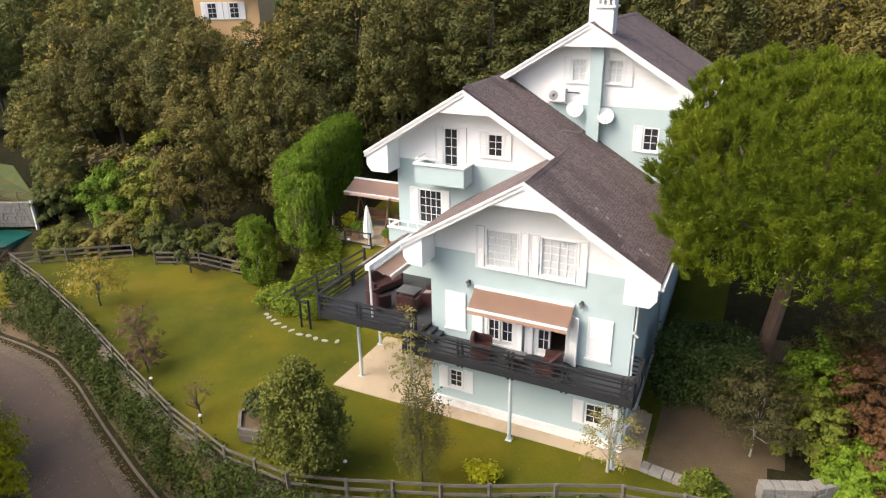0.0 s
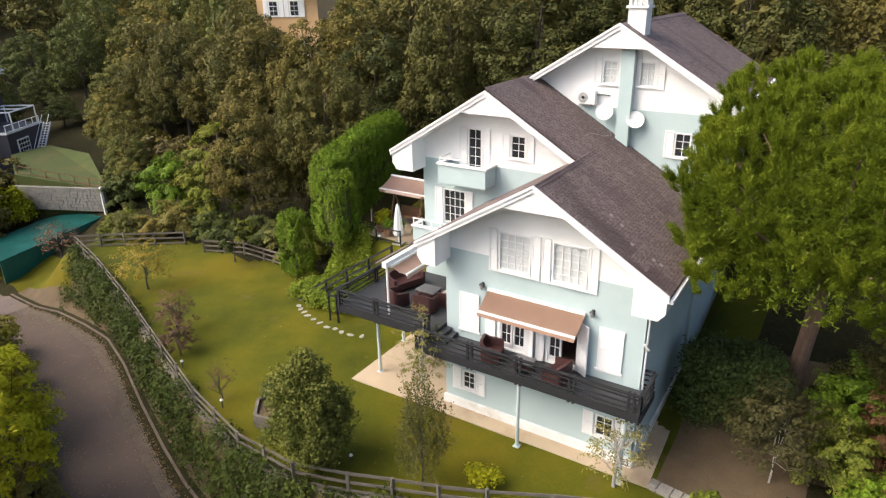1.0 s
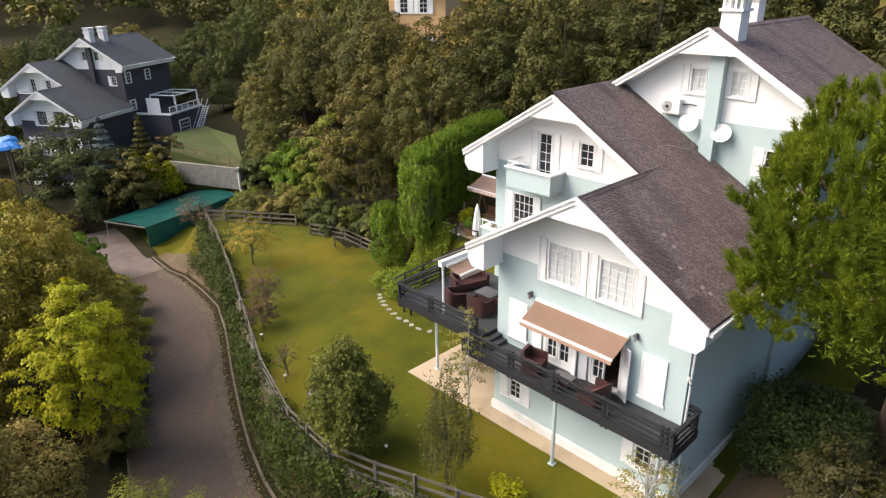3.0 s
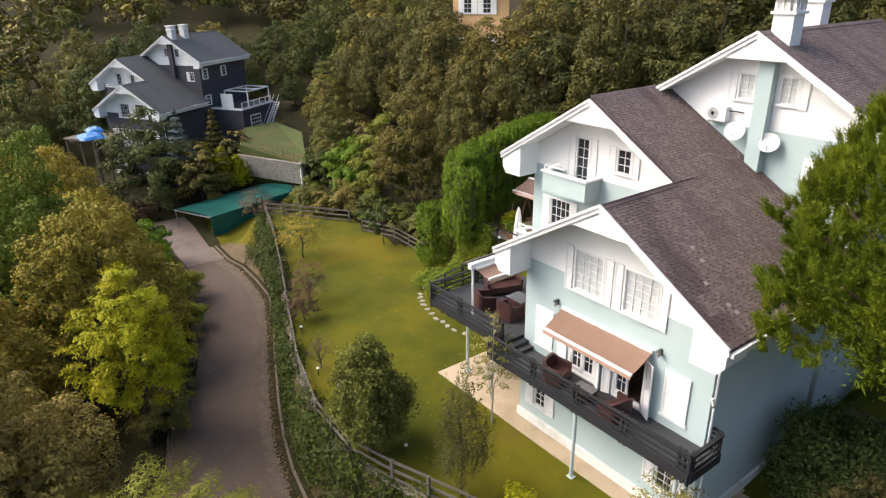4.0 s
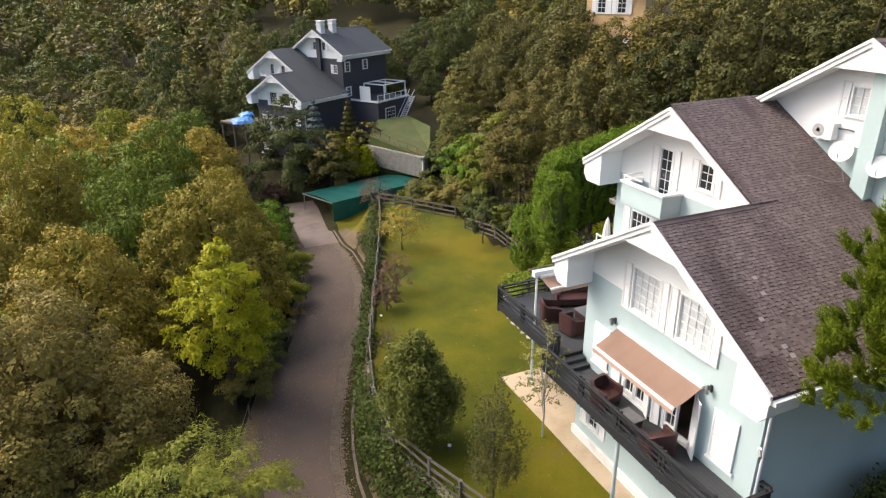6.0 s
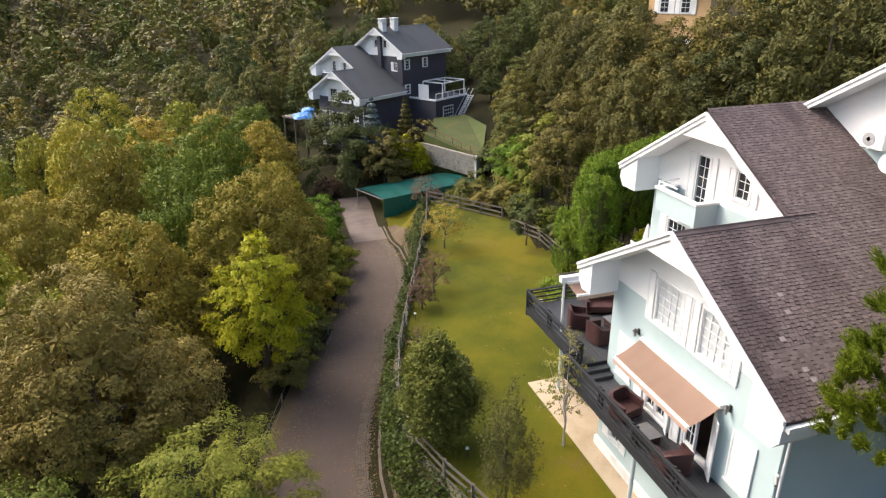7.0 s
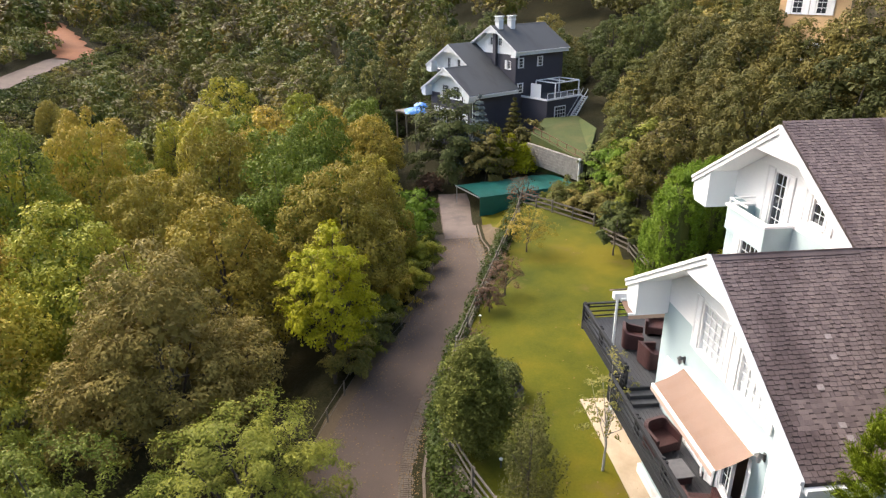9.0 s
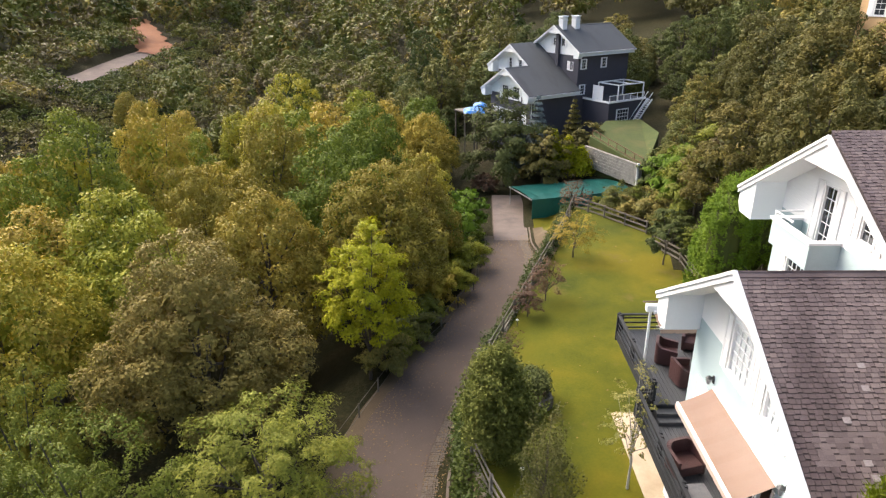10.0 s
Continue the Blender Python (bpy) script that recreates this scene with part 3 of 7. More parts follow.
def window(house, x0, x1, z0, z1, y, cols, rows, name="window", glass=None, blind=None, deep=0.14, frame_w=0.06, bar=0.025, label="", sill=True, mat=None):
    """A white framed, barred window in a wall that faces -y; y is the wall's face."""
    mat = mat or PAINT_WHITE
    bm = bmesh.new()
    yf, yb = y - 0.03, y + deep
    x0, x1, z0, z1 = x0 + 0.005, x1 - 0.005, z0 + 0.005, z1 - 0.005
    box(bm, x0 - frame_w, x0, yf, yb, z0 - frame_w, z1 + frame_w)
    box(bm, x1, x1 + frame_w, yf, yb, z0 - frame_w, z1 + frame_w)
    box(bm, x0, x1, yf, yb, z1, z1 + frame_w)
    box(bm, x0, x1, yf, yb, z0 - frame_w, z0)
    bmesh.ops.remove_doubles(bm, verts=bm.verts, dist=0.0005)
    w = part(name, bm, mat, house, label)
    for i in range(1, cols):
        x = x0 + (x1 - x0) * i / cols
        part("glazing_bar", box(bmesh.new(), x - bar / 2, x + bar / 2, y + 0.035, y + 0.07, z0, z1), mat, w)
    for i in range(1, rows):
        z = z0 + (z1 - z0) * i / rows
        part("glazing_bar", box(bmesh.new(), x0, x1, y + 0.037, y + 0.068, z - bar / 2, z + bar / 2), mat, w)
    w_, h_ = (x1 - x0) / cols, (z1 - z0) / rows
    pane = mesh_of("pane", boxed(0.002, w_ - 0.002, 0, 0.006, 0.002, h_ - 0.002), glass or GLASS)
    for i in range(cols):
        for j in range(rows):
            p = part("pane", pane, GLASS, w, m=Matrix.Translation((x0 + i * w_, y + 0.05, z0 + j * h_)))
            p.visible_shadow = False
    if blind:
        part("blind", boxed(x0, x1, y + 0.072, y + 0.085, z0, z1), blind, w, "white drawn blind")
    if sill:
        part("sill", boxed(x0 - 0.12, x1 + 0.12, y - 0.10, y - 0.031, z0 - frame_w - 0.06, z0 - frame_w, 0.01), mat, w)
    return w


def shutter(house, x0, x1, z0, z1, y, turn=0.0, hinge=None, mat=None, label="white louvred shutter"):
    """A panel shutter lying before a wall that faces -y, or turned about its hinge."""
    w = x1 - x0
    bm = bmesh.new()
    h = z1 - z0
    st = 0.07
    box(bm, 0, st, -0.045, 0, 0, h)
    box(bm, w - st, w, -0.045, 0, 0, h)
    for z in (0, h / 2 - st / 2, h - st):
        box(bm, st, w - st, -0.045, 0, z, z + st)
    for lo, hi in ((st, h / 2 - st / 2), (h / 2 + st / 2, h - st)):
        n = max(2, int((hi - lo) / 0.09))
        for i in range(n):
            z = lo + (hi - lo) * (i + 0.5) / n
            prism(bm, [(st, -0.035, z - 0.045), (st, -0.028, z - 0.045), (st, -0.008, z + 0.045), (st, -0.015, z + 0.045)], (w - 2 * st, 0, 0))
    m = Matrix.Translation((x0, y - 0.004, z0))
    if turn:
        hx = hinge if hinge is not None else x0
        m = Matrix.Translation((hx, y - 0.05, z0)) @ Matrix.Rotation(radians(turn), 4, "Z") @ Matrix.Translation((x0 - hx, 0, 0))
    return part("shutter", bm, mat or PAINT_WHITE, house, label, m=m)


def rake(house, g, x_from, x_to, y, mat, collar=True):
    """White boards along the sloping edges of a gable, and the small boarded triangle at its head."""
    for xa, xb in ((g["ridge"], x_from), (g["ridge"], x_to)):
        bm = bmesh.new()
        za, zb = roof_z(xa, g), roof_z(xb, g)
        prism(bm, [(xa, y, za + 0.045), (xb, y, zb + 0.045), (xb, y, zb - 0.22), (xa, y, za - 0.22)], (0, 0.05, 0))
        part("fascia", bm, mat, house)
        bm = bmesh.new()
        prism(bm, [(xa, y - 0.045, za + 0.055), (xb, y - 0.045, zb + 0.055), (xb, y - 0.045, zb - 0.05), (xa, y - 0.045, za - 0.05)], (0, 0.044, 0))
        part("drip_edge", bm, mat, house)
    if collar:
        bm = bmesh.new()
        z = g["top"] - 0.95
        s = 0.74 / SLOPE
        prism(bm, [(g["ridge"] - s, y + 0.055, z), (g["ridge"] + s, y + 0.055, z), (g["ridge"], y + 0.055, g["top"] - 0.19)], (0, 0.05, 0))
        part("collar_panel", bm, mat, house)
    # boarded underside
    bm = bmesh.new()
    for xa, xb in ((g["ridge"], x_from), (g["ridge"], x_to)):
        za, zb = roof_z(xa, g) - 0.17, roof_z(xb, g) - 0.17
        prism(bm, [(xa, y + 0.052, za), (xb, y + 0.052, zb), (xb, y + 0.052, zb - 0.03), (xa, y + 0.052, za - 0.03)], (0, 1.05, 0))
    part("soffit", bm, PAINT_BOX, house)


def cornice(house, x_tip, x_in, g, y0, y1, z_bottom, mat):
    """The boxed end of an eave."""
    bm = bmesh.new()
    s = 1 if x_in > x_tip else -1
    prism(bm, [(x_tip + 0.07 * s, y0, z_bottom + 0.30), (x_tip + 0.30 * s, y0, z_bottom), (x_in, y0, z_bottom), (x_in, y0, roof_z(x_in, g) - 0.2), (x_tip + 0.07 * s, y0, roof_z(x_tip, g) - 0.13)], (0, y1 - y0, 0))
    part("cornice_box", bm, mat, house)


def build_house(m, wall, upper, roof, label, detail=True):
    house = thing("house", m, label, "house")
    wt = 0.25
    front_holes = [(-8.46, -7.22, 6.98, 8.49), (-6.25, -4.98, 6.98, 8.49), (-8.45, -7.25, 3.52, 5.58), (-6.35, -5.10, 3.52, 5.58), (-10.05, -9.52, 1.05, 1.85), (-4.10, -3.50, 1.0, 1.85)]
    W = lambda *a, **k: part("wall", wall_y(bmesh.new(), *a, **k), wall, house)
    U = lambda *a, **k: part("gable_wall", wall_y(bmesh.new(), *a, **k), upper, house)
    xl, xr, yf = -10.95, -2.67, 21.15
    W(xl, xr, yf - 0.12, yf + wt, -0.3, lambda x: 3.3, holes=front_holes)
    W(xl, xr, yf, yf + wt, 3.3, lambda x: 7.42, holes=front_holes)
    fr = lambda x: roof_z(x, FRONT) - 0.16
    U(xl, xr, yf - 0.012, yf + wt, 7.42, fr, breaks=[FRONT["ridge"]], holes=front_holes)
    part("plinth", box(box(bmesh.new(), xl - 0.06, xr + 0.06, yf - 0.24, yf - 0.121, -0.05, 0.42), xr + 0.004, xr + 0.10, yf - 0.12, 28.6, -0.05, 0.42), RENDER_WHITE, house)
    # side walls
    part("side_wall", box(bmesh.new(), xr - wt, xr, yf + wt, 28.6, -0.3, 7.5), wall, house)
    part("side_wall", box(bmesh.new(), xl, xl + wt, yf + wt, 25.0, -0.3, 7.9), wall, house)
    # middle block
    ym, xm = 25.015, -14.6
    mid_holes = [(-12.10, -11.50, 9.35, 11.35), (-10.0, -9.4, 10.35, 11.25), (-13.45, -12.35, 6.85, 8.4), (-12.75, -11.75, 4.0, 6.05)]
    W(xm, -6.5, ym, ym + wt, -0.3, lambda x: 9.82, holes=mid_holes)
    mr = lambda x: roof_z(x, MID) - 0.16
    U(xm, -6.5, ym - 0.012, ym + wt, 9.82, mr, breaks=[MID["ridge"]], holes=mid_holes)
    part("side_wall", box(bmesh.new(), xm, xm + wt, ym + wt, 32.5, -0.3, 9.9), wall, house)
    # back block
    yb = 28.7
    back_holes = [(-7.50, -6.93, 13.15, 14.05), (-5.90, -5.32, 13.15, 14.05), (-4.15, -3.58, 10.3, 11.25)]
    W(-11.0, -2.6, yb, yb + wt, 6.0, lambda x: 12.1, holes=back_holes)
    br = lambda x: roof_z(x, BACK) - 0.16
    U(-11.0, -2.6, yb - 0.012, yb + wt, 12.1, br, breaks=[BACK["ridge"]], holes=back_holes)
    part("side_wall", box(bmesh.new(), -2.85, -2.6, yb + wt, 37.5, -0.3, 12.6), wall, house)
    part("side_wall", box(bmesh.new(), -11.0, -10.75, yb + wt, 37.5, 3.0, 12.6), wall, house)
    part("rear_wall", box(box(bmesh.new(), -11.0, -2.6, 37.5, 37.75, -0.3, 12.6), -14.6, -11.0, 32.5, 32.75, -0.3, 9.9), wall, house)
    part("chimney_breast", boxed(-6.66, -6.10, yb - 0.4, yb - 0.014, 10.3, 14.75), wall, house)
    part("inner_wall", box(box(bmesh.new(), -10.6, -3.0, 24.5, 24.7, 0.0, 7.3), -10.6, -3.0, 21.5, 24.5, 3.1, 3.4), INSIDE, house)
    # roofs
    e = -1.78
    slabs = [([(e, 19.99), (e, 28.7), (-10.72, 28.7), (-10.72, 23.92), (-6.65, 23.92), (-6.65, 19.99)], FRONT, 1),
             ([(-6.65, 19.99), (-6.65, 25.0), (-11.65, 25.0), (-11.65, 19.99)], FRONT, -1),
             ([(-10.72, 23.92), (-10.72, 28.7), (-11.0, 28.7), (-11.0, 33.0), (-15.65, 33.0), (-15.65, 23.92)], MID, -1),
             ([(-6.71, 27.92), (-6.71, 38.2), (-11.66, 38.2), (-11.66, 27.92)], BACK, -1),
             ([(-1.76, 27.92), (-1.76, 38.2), (-6.71, 38.2), (-6.71, 27.92)], BACK, 1)]
    for outline, g, side in slabs:
        part("roof", slope_slab(outline, g, side, -0.004), ROOF_UNDER if detail else roof, house)
    if detail:
        shingles(house, roof, e, -10.72, [(-6.65, 19.99, 23.92), (-10.72, 23.92, 28.69)], FRONT, 1, 300, 1)
        shingles(house, roof, -11.65, -6.65, [(-6.65, 19.99, 24.99)], FRONT, -1, 0, 2)
        shingles(house, roof, -15.65, -10.72, [(-10.72, 23.92, 28.69), (-11.0, 28.69, 33.0)], MID, -1, 0, 3)
        shingles(house, roof, -11.66, -6.71, [(-6.71, 27.92, 38.2)], BACK, -1, 0, 4)
        shingles(house, roof, -1.76, -6.71, [(-6.71, 27.92, 38.2)], BACK, 1, 0, 5)
    for g in (FRONT, MID, BACK):
        bm = bmesh.new()
        for s in (1, -1):
            prism(bm, [(g["ridge"], g["y0"], g["top"] + 0.035), (g["ridge"] + 0.16 * s, g["y0"], g["top"] + 0.03 - 0.16 * SLOPE), (g["ridge"] + 0.16 * s, g["y0"], g["top"] - 0.16 * SLOPE), (g["ridge"], g["y0"], g["top"])], (0, g["y1"] - g["y0"] - (1.05 if g is FRONT else 4.3 if g is MID else 0), 0))
        part("ridge_cap", bm, roof, house)
    rake(house, FRONT, -11.65, -1.78, 19.94, PAINT_WHITE)
    rake(house, MID, -15.65, -6.62, 23.87, PAINT_WHITE)
    rake(house, BACK, -11.66, -1.76, 27.87, PAINT_WHITE)
    cornice(house, -11.65, -10.72, FRONT, 20.0, yf - 0.013, 6.98, PAINT_BOX)
    cornice(house, -1.78, -2.95, FRONT, 20.0, yf - 0.013, 6.98, PAINT_BOX)
    cornice(house, -15.65, -14.45, MID, 23.93, ym - 0.013, 9.35, PAINT_BOX)
    cornice(house, -1.76, -2.8, BACK, 27.93, yb - 0.013, 11.85, PAINT_BOX)
    # eaves along the sides, gutter and downpipe
    part("eave_box", box(bmesh.new(), -2.66, -1.9, 21.16, 28.5, 7.35, 7.72), PAINT_BOX, house)
    part("eave_box", box(bmesh.new(), -11.55, -10.96, 21.16, 24.99, 7.35, 7.70), PAINT_BOX, house)
    part("eave_box", box(bmesh.new(), -15.55, -14.61, 25.03, 32.9, 9.7, 9.98), PAINT_BOX, house)
    part("eave_box", box(bmesh.new(), -2.59, -1.85, 28.72, 38.0, 12.1, 12.45), PAINT_BOX, house)
    part("gutter", box(bmesh.new(), -1.80, -1.66, 20.0, 28.6, 7.70, 7.83), PAINT_WHITE, house)
    part("gutter", box(bmesh.new(), -1.78, -1.64, 27.95, 38.1, 12.46, 12.59), PAINT_WHITE, house)
    part("downpipe", tube(bmesh.new(), [(-1.75, 20.35, 7.7), (-2.3, 21.0, 7.25), (-2.60, 21.25, 6.9), (-2.60, 21.25, 0.1)], [0.045] * 4), PAINT_BOX, house)
    for cx, cy, h in ((-6.28, 29.05, 16.20), (-8.06, 35.0, 16.4) if detail else (-6.2, 31.2, 16.2)):
        ch = part("chimney", boxed(cx - 0.38, cx + 0.38, cy - 0.38, cy + 0.38, 14.2, h, 0.01), PAINT_WHITE, house)
        part("cap", box(box(bmesh.new(), cx - 0.46, cx + 0.46, cy - 0.46, cy + 0.46, h + 0.002, h + 0.10), cx - 0.48, cx + 0.48, cy - 0.48, cy + 0.48, h + 0.48, h + 0.58), PAINT_BOX, ch)
        pillar = mesh_of("cowl_pillar", boxed(0, 0.10, 0, 0.10, 0, 0.376), PAINT_WHITE)
        for i in range(4):
            for j in range(4):
                if i in (0, 3) or j in (0, 3):
                    part("cowl_pillar", pillar, PAINT_WHITE, ch, m=Matrix.Translation((cx - 0.38 + i * 0.22, cy - 0.38 + j * 0.22, h + 0.102)))
    # windows of the front
    bl = dict(glass=GLASS_CLEAR, blind=BLIND) if detail else {}
    for x0, x1 in ((-8.46, -7.22), (-6.25, -4.98)):
        window(house, x0, x1, 6.98, 8.49, yf - 0.012, 4, 5, label="white barred window with a drawn blind", **bl)
        shutter(house, x0 - 0.46, x0 - 0.10, 6.85, 8.62, yf - 0.02)
        shutter(house, x1 + 0.10, x1 + 0.46, 6.85, 8.62, yf - 0.02)
    window(house, -10.05, -9.52, 1.05, 1.85, yf - 0.12, 2, 3, label="small barred basement window")
    window(house, -4.10, -3.50, 1.0, 1.85, yf - 0.12, 2, 3, label="small barred basement window")
    for x in (-10.58, -9.42, -4.64, -3.40):
        shutter(house, x, x + 0.43, 0.88, 1.98, yf - 0.125)
    # French doors
    for x0, leaf in ((-8.45, 2), (-6.35, 1)):
        for k in range(leaf):
            a = x0 + 0.05 + k * 0.58
            window(house, a + 0.06, a + 0.48, 3.75 if detail else 3.7, 5.45, yf + 0.02, 2, 4, name="door", label="white glazed French door leaf", sill=False, deep=0.08)
            part("door_panel", boxed(a, a + 0.54, yf + 0.03, yf + 0.09, 3.53, 3.69), PAINT_WHITE, house)
    part("door_frame", box(box(box(bmesh.new(), -8.52, -8.40, yf - 0.03, yf + 0.2, 3.45, 5.6), -7.29, -7.17, yf - 0.03, yf + 0.2, 3.45, 5.6), -8.40, -7.29, yf - 0.03, yf + 0.2, 3.45, 3.525), PAINT_WHITE, house)
    part("door_frame", box(box(box(bmesh.new(), -6.42, -6.30, yf - 0.03, yf + 0.2, 3.45, 5.6), -5.14, -5.02, yf - 0.03, yf + 0.2, 3.45, 5.6), -6.30, -5.14, yf - 0.03, yf + 0.2, 3.45, 3.525), PAINT_WHITE, house)
    shutter(house, -9.06, -8.60, 3.5, 5.6, yf - 0.02)
    shutter(house, -7.13, -6.80, 3.5, 5.6, yf - 0.02, -25, -7.13)
    shutter(house, -6.76, -6.44, 3.5, 5.6, yf - 0.02, 18, -6.44)
    shutter(house, -5.02, -4.55, 3.5, 5.6, yf - 0.02, -28, -5.02)
    shutter(house, -10.28, -9.36, 3.90, 5.58, yf - 0.02, label="closed white shutter over a window")
    shutter(house, -4.32, -3.38, 3.90, 5.62, yf - 0.02, label="closed white shutter over a window")
    for x0, x1 in ((-10.34, -9.30), (-4.38, -3.32)):
        part("sill", boxed(x0, x1, yf - 0.09, yf - 0.001, 3.80, 3.88, 0.01), PAINT_WHITE, house)
    # middle block windows
    window(house, -12.10, -11.50, 9.35, 11.35, ym - 0.012, 2, 5, label="tall barred balcony door", sill=False)
    window(house, -10.0, -9.4, 10.35, 11.25, ym - 0.012, 2, 3, label="small barred window")
    for a, b, z0, z1 in ((-12.58, -12.18, 9.3, 11.45), (-11.42, -11.04, 9.3, 11.45), (-10.45, -10.08, 10.2, 11.35), (-9.32, -8.95, 10.2, 11.35), (-13.95, -13.52, 6.7, 8.5), (-12.28, -11.90, 6.7, 8.5)):
        shutter(house, a, b, z0, z1, ym - 0.02)
    window(house, -13.45, -12.35, 6.85, 8.4, ym, 4, 4, label="white barred double window", sill=False)
    window(house, -12.75, -11.75, 4.0, 6.05, ym, 4, 5, name="door", label="white glazed terrace door", sill=False)
    # balconies
    bal = part("balcony", box(box(box(box(bmesh.new(), -13.15, -10.76, 24.05, ym, 9.02, 9.15), -13.15, -10.76, 24.05, 24.17, 9.15, 9.86), -13.15, -13.03, 24.17, ym, 9.15, 9.86), -10.88, -10.76, 24.17, ym, 9.15, 9.86), wall, house, "pale blue-green boxed balcony")
    part("coping", box(box(box(bmesh.new(), -13.22, -10.69, 23.98, 24.22, 9.862, 9.94), -13.22, -12.98, 24.22, ym, 9.862, 9.94), -10.93, -10.69, 24.22, ym, 9.862, 9.94), PAINT_WHITE, bal)
    part("rail", box(box(box(bmesh.new(), -13.15, -12.0, 24.08, 24.13, 10.12, 10.17), -13.12, -13.07, 24.1, ym, 10.12, 10.17), -13.12, -13.07, 24.08, 24.13, 9.94, 10.12), PAINT_WHITE, bal)
    bal = part("balcony", box(box(bmesh.new(), -14.75, -12.0, 24.2, ym, 5.9, 6.15), -14.75, -12.0, 24.2, 24.3, 6.15, 6.6), wall, house, "low pale balcony with white rails")
    part("coping", box(box(bmesh.new(), -14.8, -11.95, 24.13, 24.36, 6.602, 6.68), -14.8, -14.6, 24.36, ym, 6.602, 6.68), PAINT_WHITE, bal)
    rb = bmesh.new()
    box(rb, -14.75, -12.0, 24.2, 24.25, 6.98, 7.03)
    for i in range(6):
        box(rb, -14.72 + i * 0.5, -14.68 + i * 0.5, 24.2, 24.24, 6.68, 6.98)
    part("rail", rb, PAINT_WHITE, bal)
    # back block windows
    for x0 in (-7.50, -5.90):
        window(house, x0, x0 + 0.57, 13.15, 14.05, yb - 0.012, 2, 3, label="small barred attic window", **bl)
        shutter(house, *((x0 + 0.66, x0 + 1.02) if x0 > -6 else (x0 - 0.42, x0 - 0.09)), 13.0, 14.2, yb - 0.02)
    window(house, -4.15, -3.58, 10.3, 11.25, yb, 2, 3, label="small barred window")
    shutter(house, -4.62, -4.23, 10.2, 11.35, yb - 0.004)
    return house


build_house(Matrix.Identity(4), PAINT_BLUE, SIDING, ROOF, "pale blue-green house with white gables and brown shingle roofs")
DARK_AT = Matrix.Translation((-76.5, 20.3, -3.8)) @ Matrix.Rotation(radians(33), 4, "Z") @ Matrix.Translation((6.65, -19.99, 0))
build_house(DARK_AT, PAINT_SLATE, SIDING, ROOF_GREY, "dark slate-painted house with white gables and grey roofs", False)

# ---- plants ----


def leaf_mesh(name, centres, normals, size, mat, seed, shape=1.6, simple=False):
    """Many small pointed leaves, each a folded lozenge."""
    r = np.random.RandomState(seed)
    n = len(centres)
    nr = normals / (np.linalg.norm(normals, axis=1, keepdims=True) + 1e-9)
    t = r.normal(size=(n, 3))
    t -= nr * (t * nr).sum(1, keepdims=True)
    t /= np.linalg.norm(t, axis=1, keepdims=True) + 1e-9
    s = np.cross(nr, t)
    k = size * (0.65 + 0.7 * r.rand(n, 1))
    fold = nr * k * 0.12
    corners = [centres - t * k * shape / 2, centres + s * k / 2 + fold, centres + t * k * shape / 2, centres - s * k / 2 + fold]
    if simple:
        corners = [centres - t * k * shape / 2 + s * k / 2, centres - t * k * shape / 2 - s * k / 2, centres + t * k * shape / 2]
    c = len(corners)
    v = np.stack(corners, 1).reshape(-1, 3)
    me = bpy.data.meshes.new(name)
    me.vertices.add(c * n)
    me.vertices.foreach_set("co", v.ravel())
    me.loops.add(c * n)
    me.loops.foreach_set("vertex_index", np.arange(c * n))
    me.polygons.add(n)
    me.polygons.foreach_set("loop_start", np.arange(n) * c)
    me.update(calc_edges=True)
    me.materials.append(mat)
    return me


def crown_points(lobes, n, seed, depth=0.5, droop=0.0, fuzz=0.16):
    """Points in the outer shell of a set of lobes (x, y, z, r), with outward normals."""
    r = np.random.RandomState(seed)
    lobes = np.array(lobes)
    area = lobes[:, 3] ** 2
    pick = r.choice(len(lobes), n, p=area / area.sum())
    d = r.normal(size=(n, 3))
    d /= np.linalg.norm(d, axis=1, keepdims=True)
    d[:, 2] = np.where(d[:, 2] < -0.5, -d[:, 2], d[:, 2])
    rad = lobes[pick, 3:4] * (1 - depth * r.rand(n, 1) ** 1.5 + fuzz * r.normal(size=(n, 1)))
    p = lobes[pick, :3] + d * rad * np.array([1, 1, 0.85])
    nm = d * 0.8 + r.normal(size=(n, 3)) * 0.6 + np.array([0, 0, 0.7 - droop])
    return p, nm


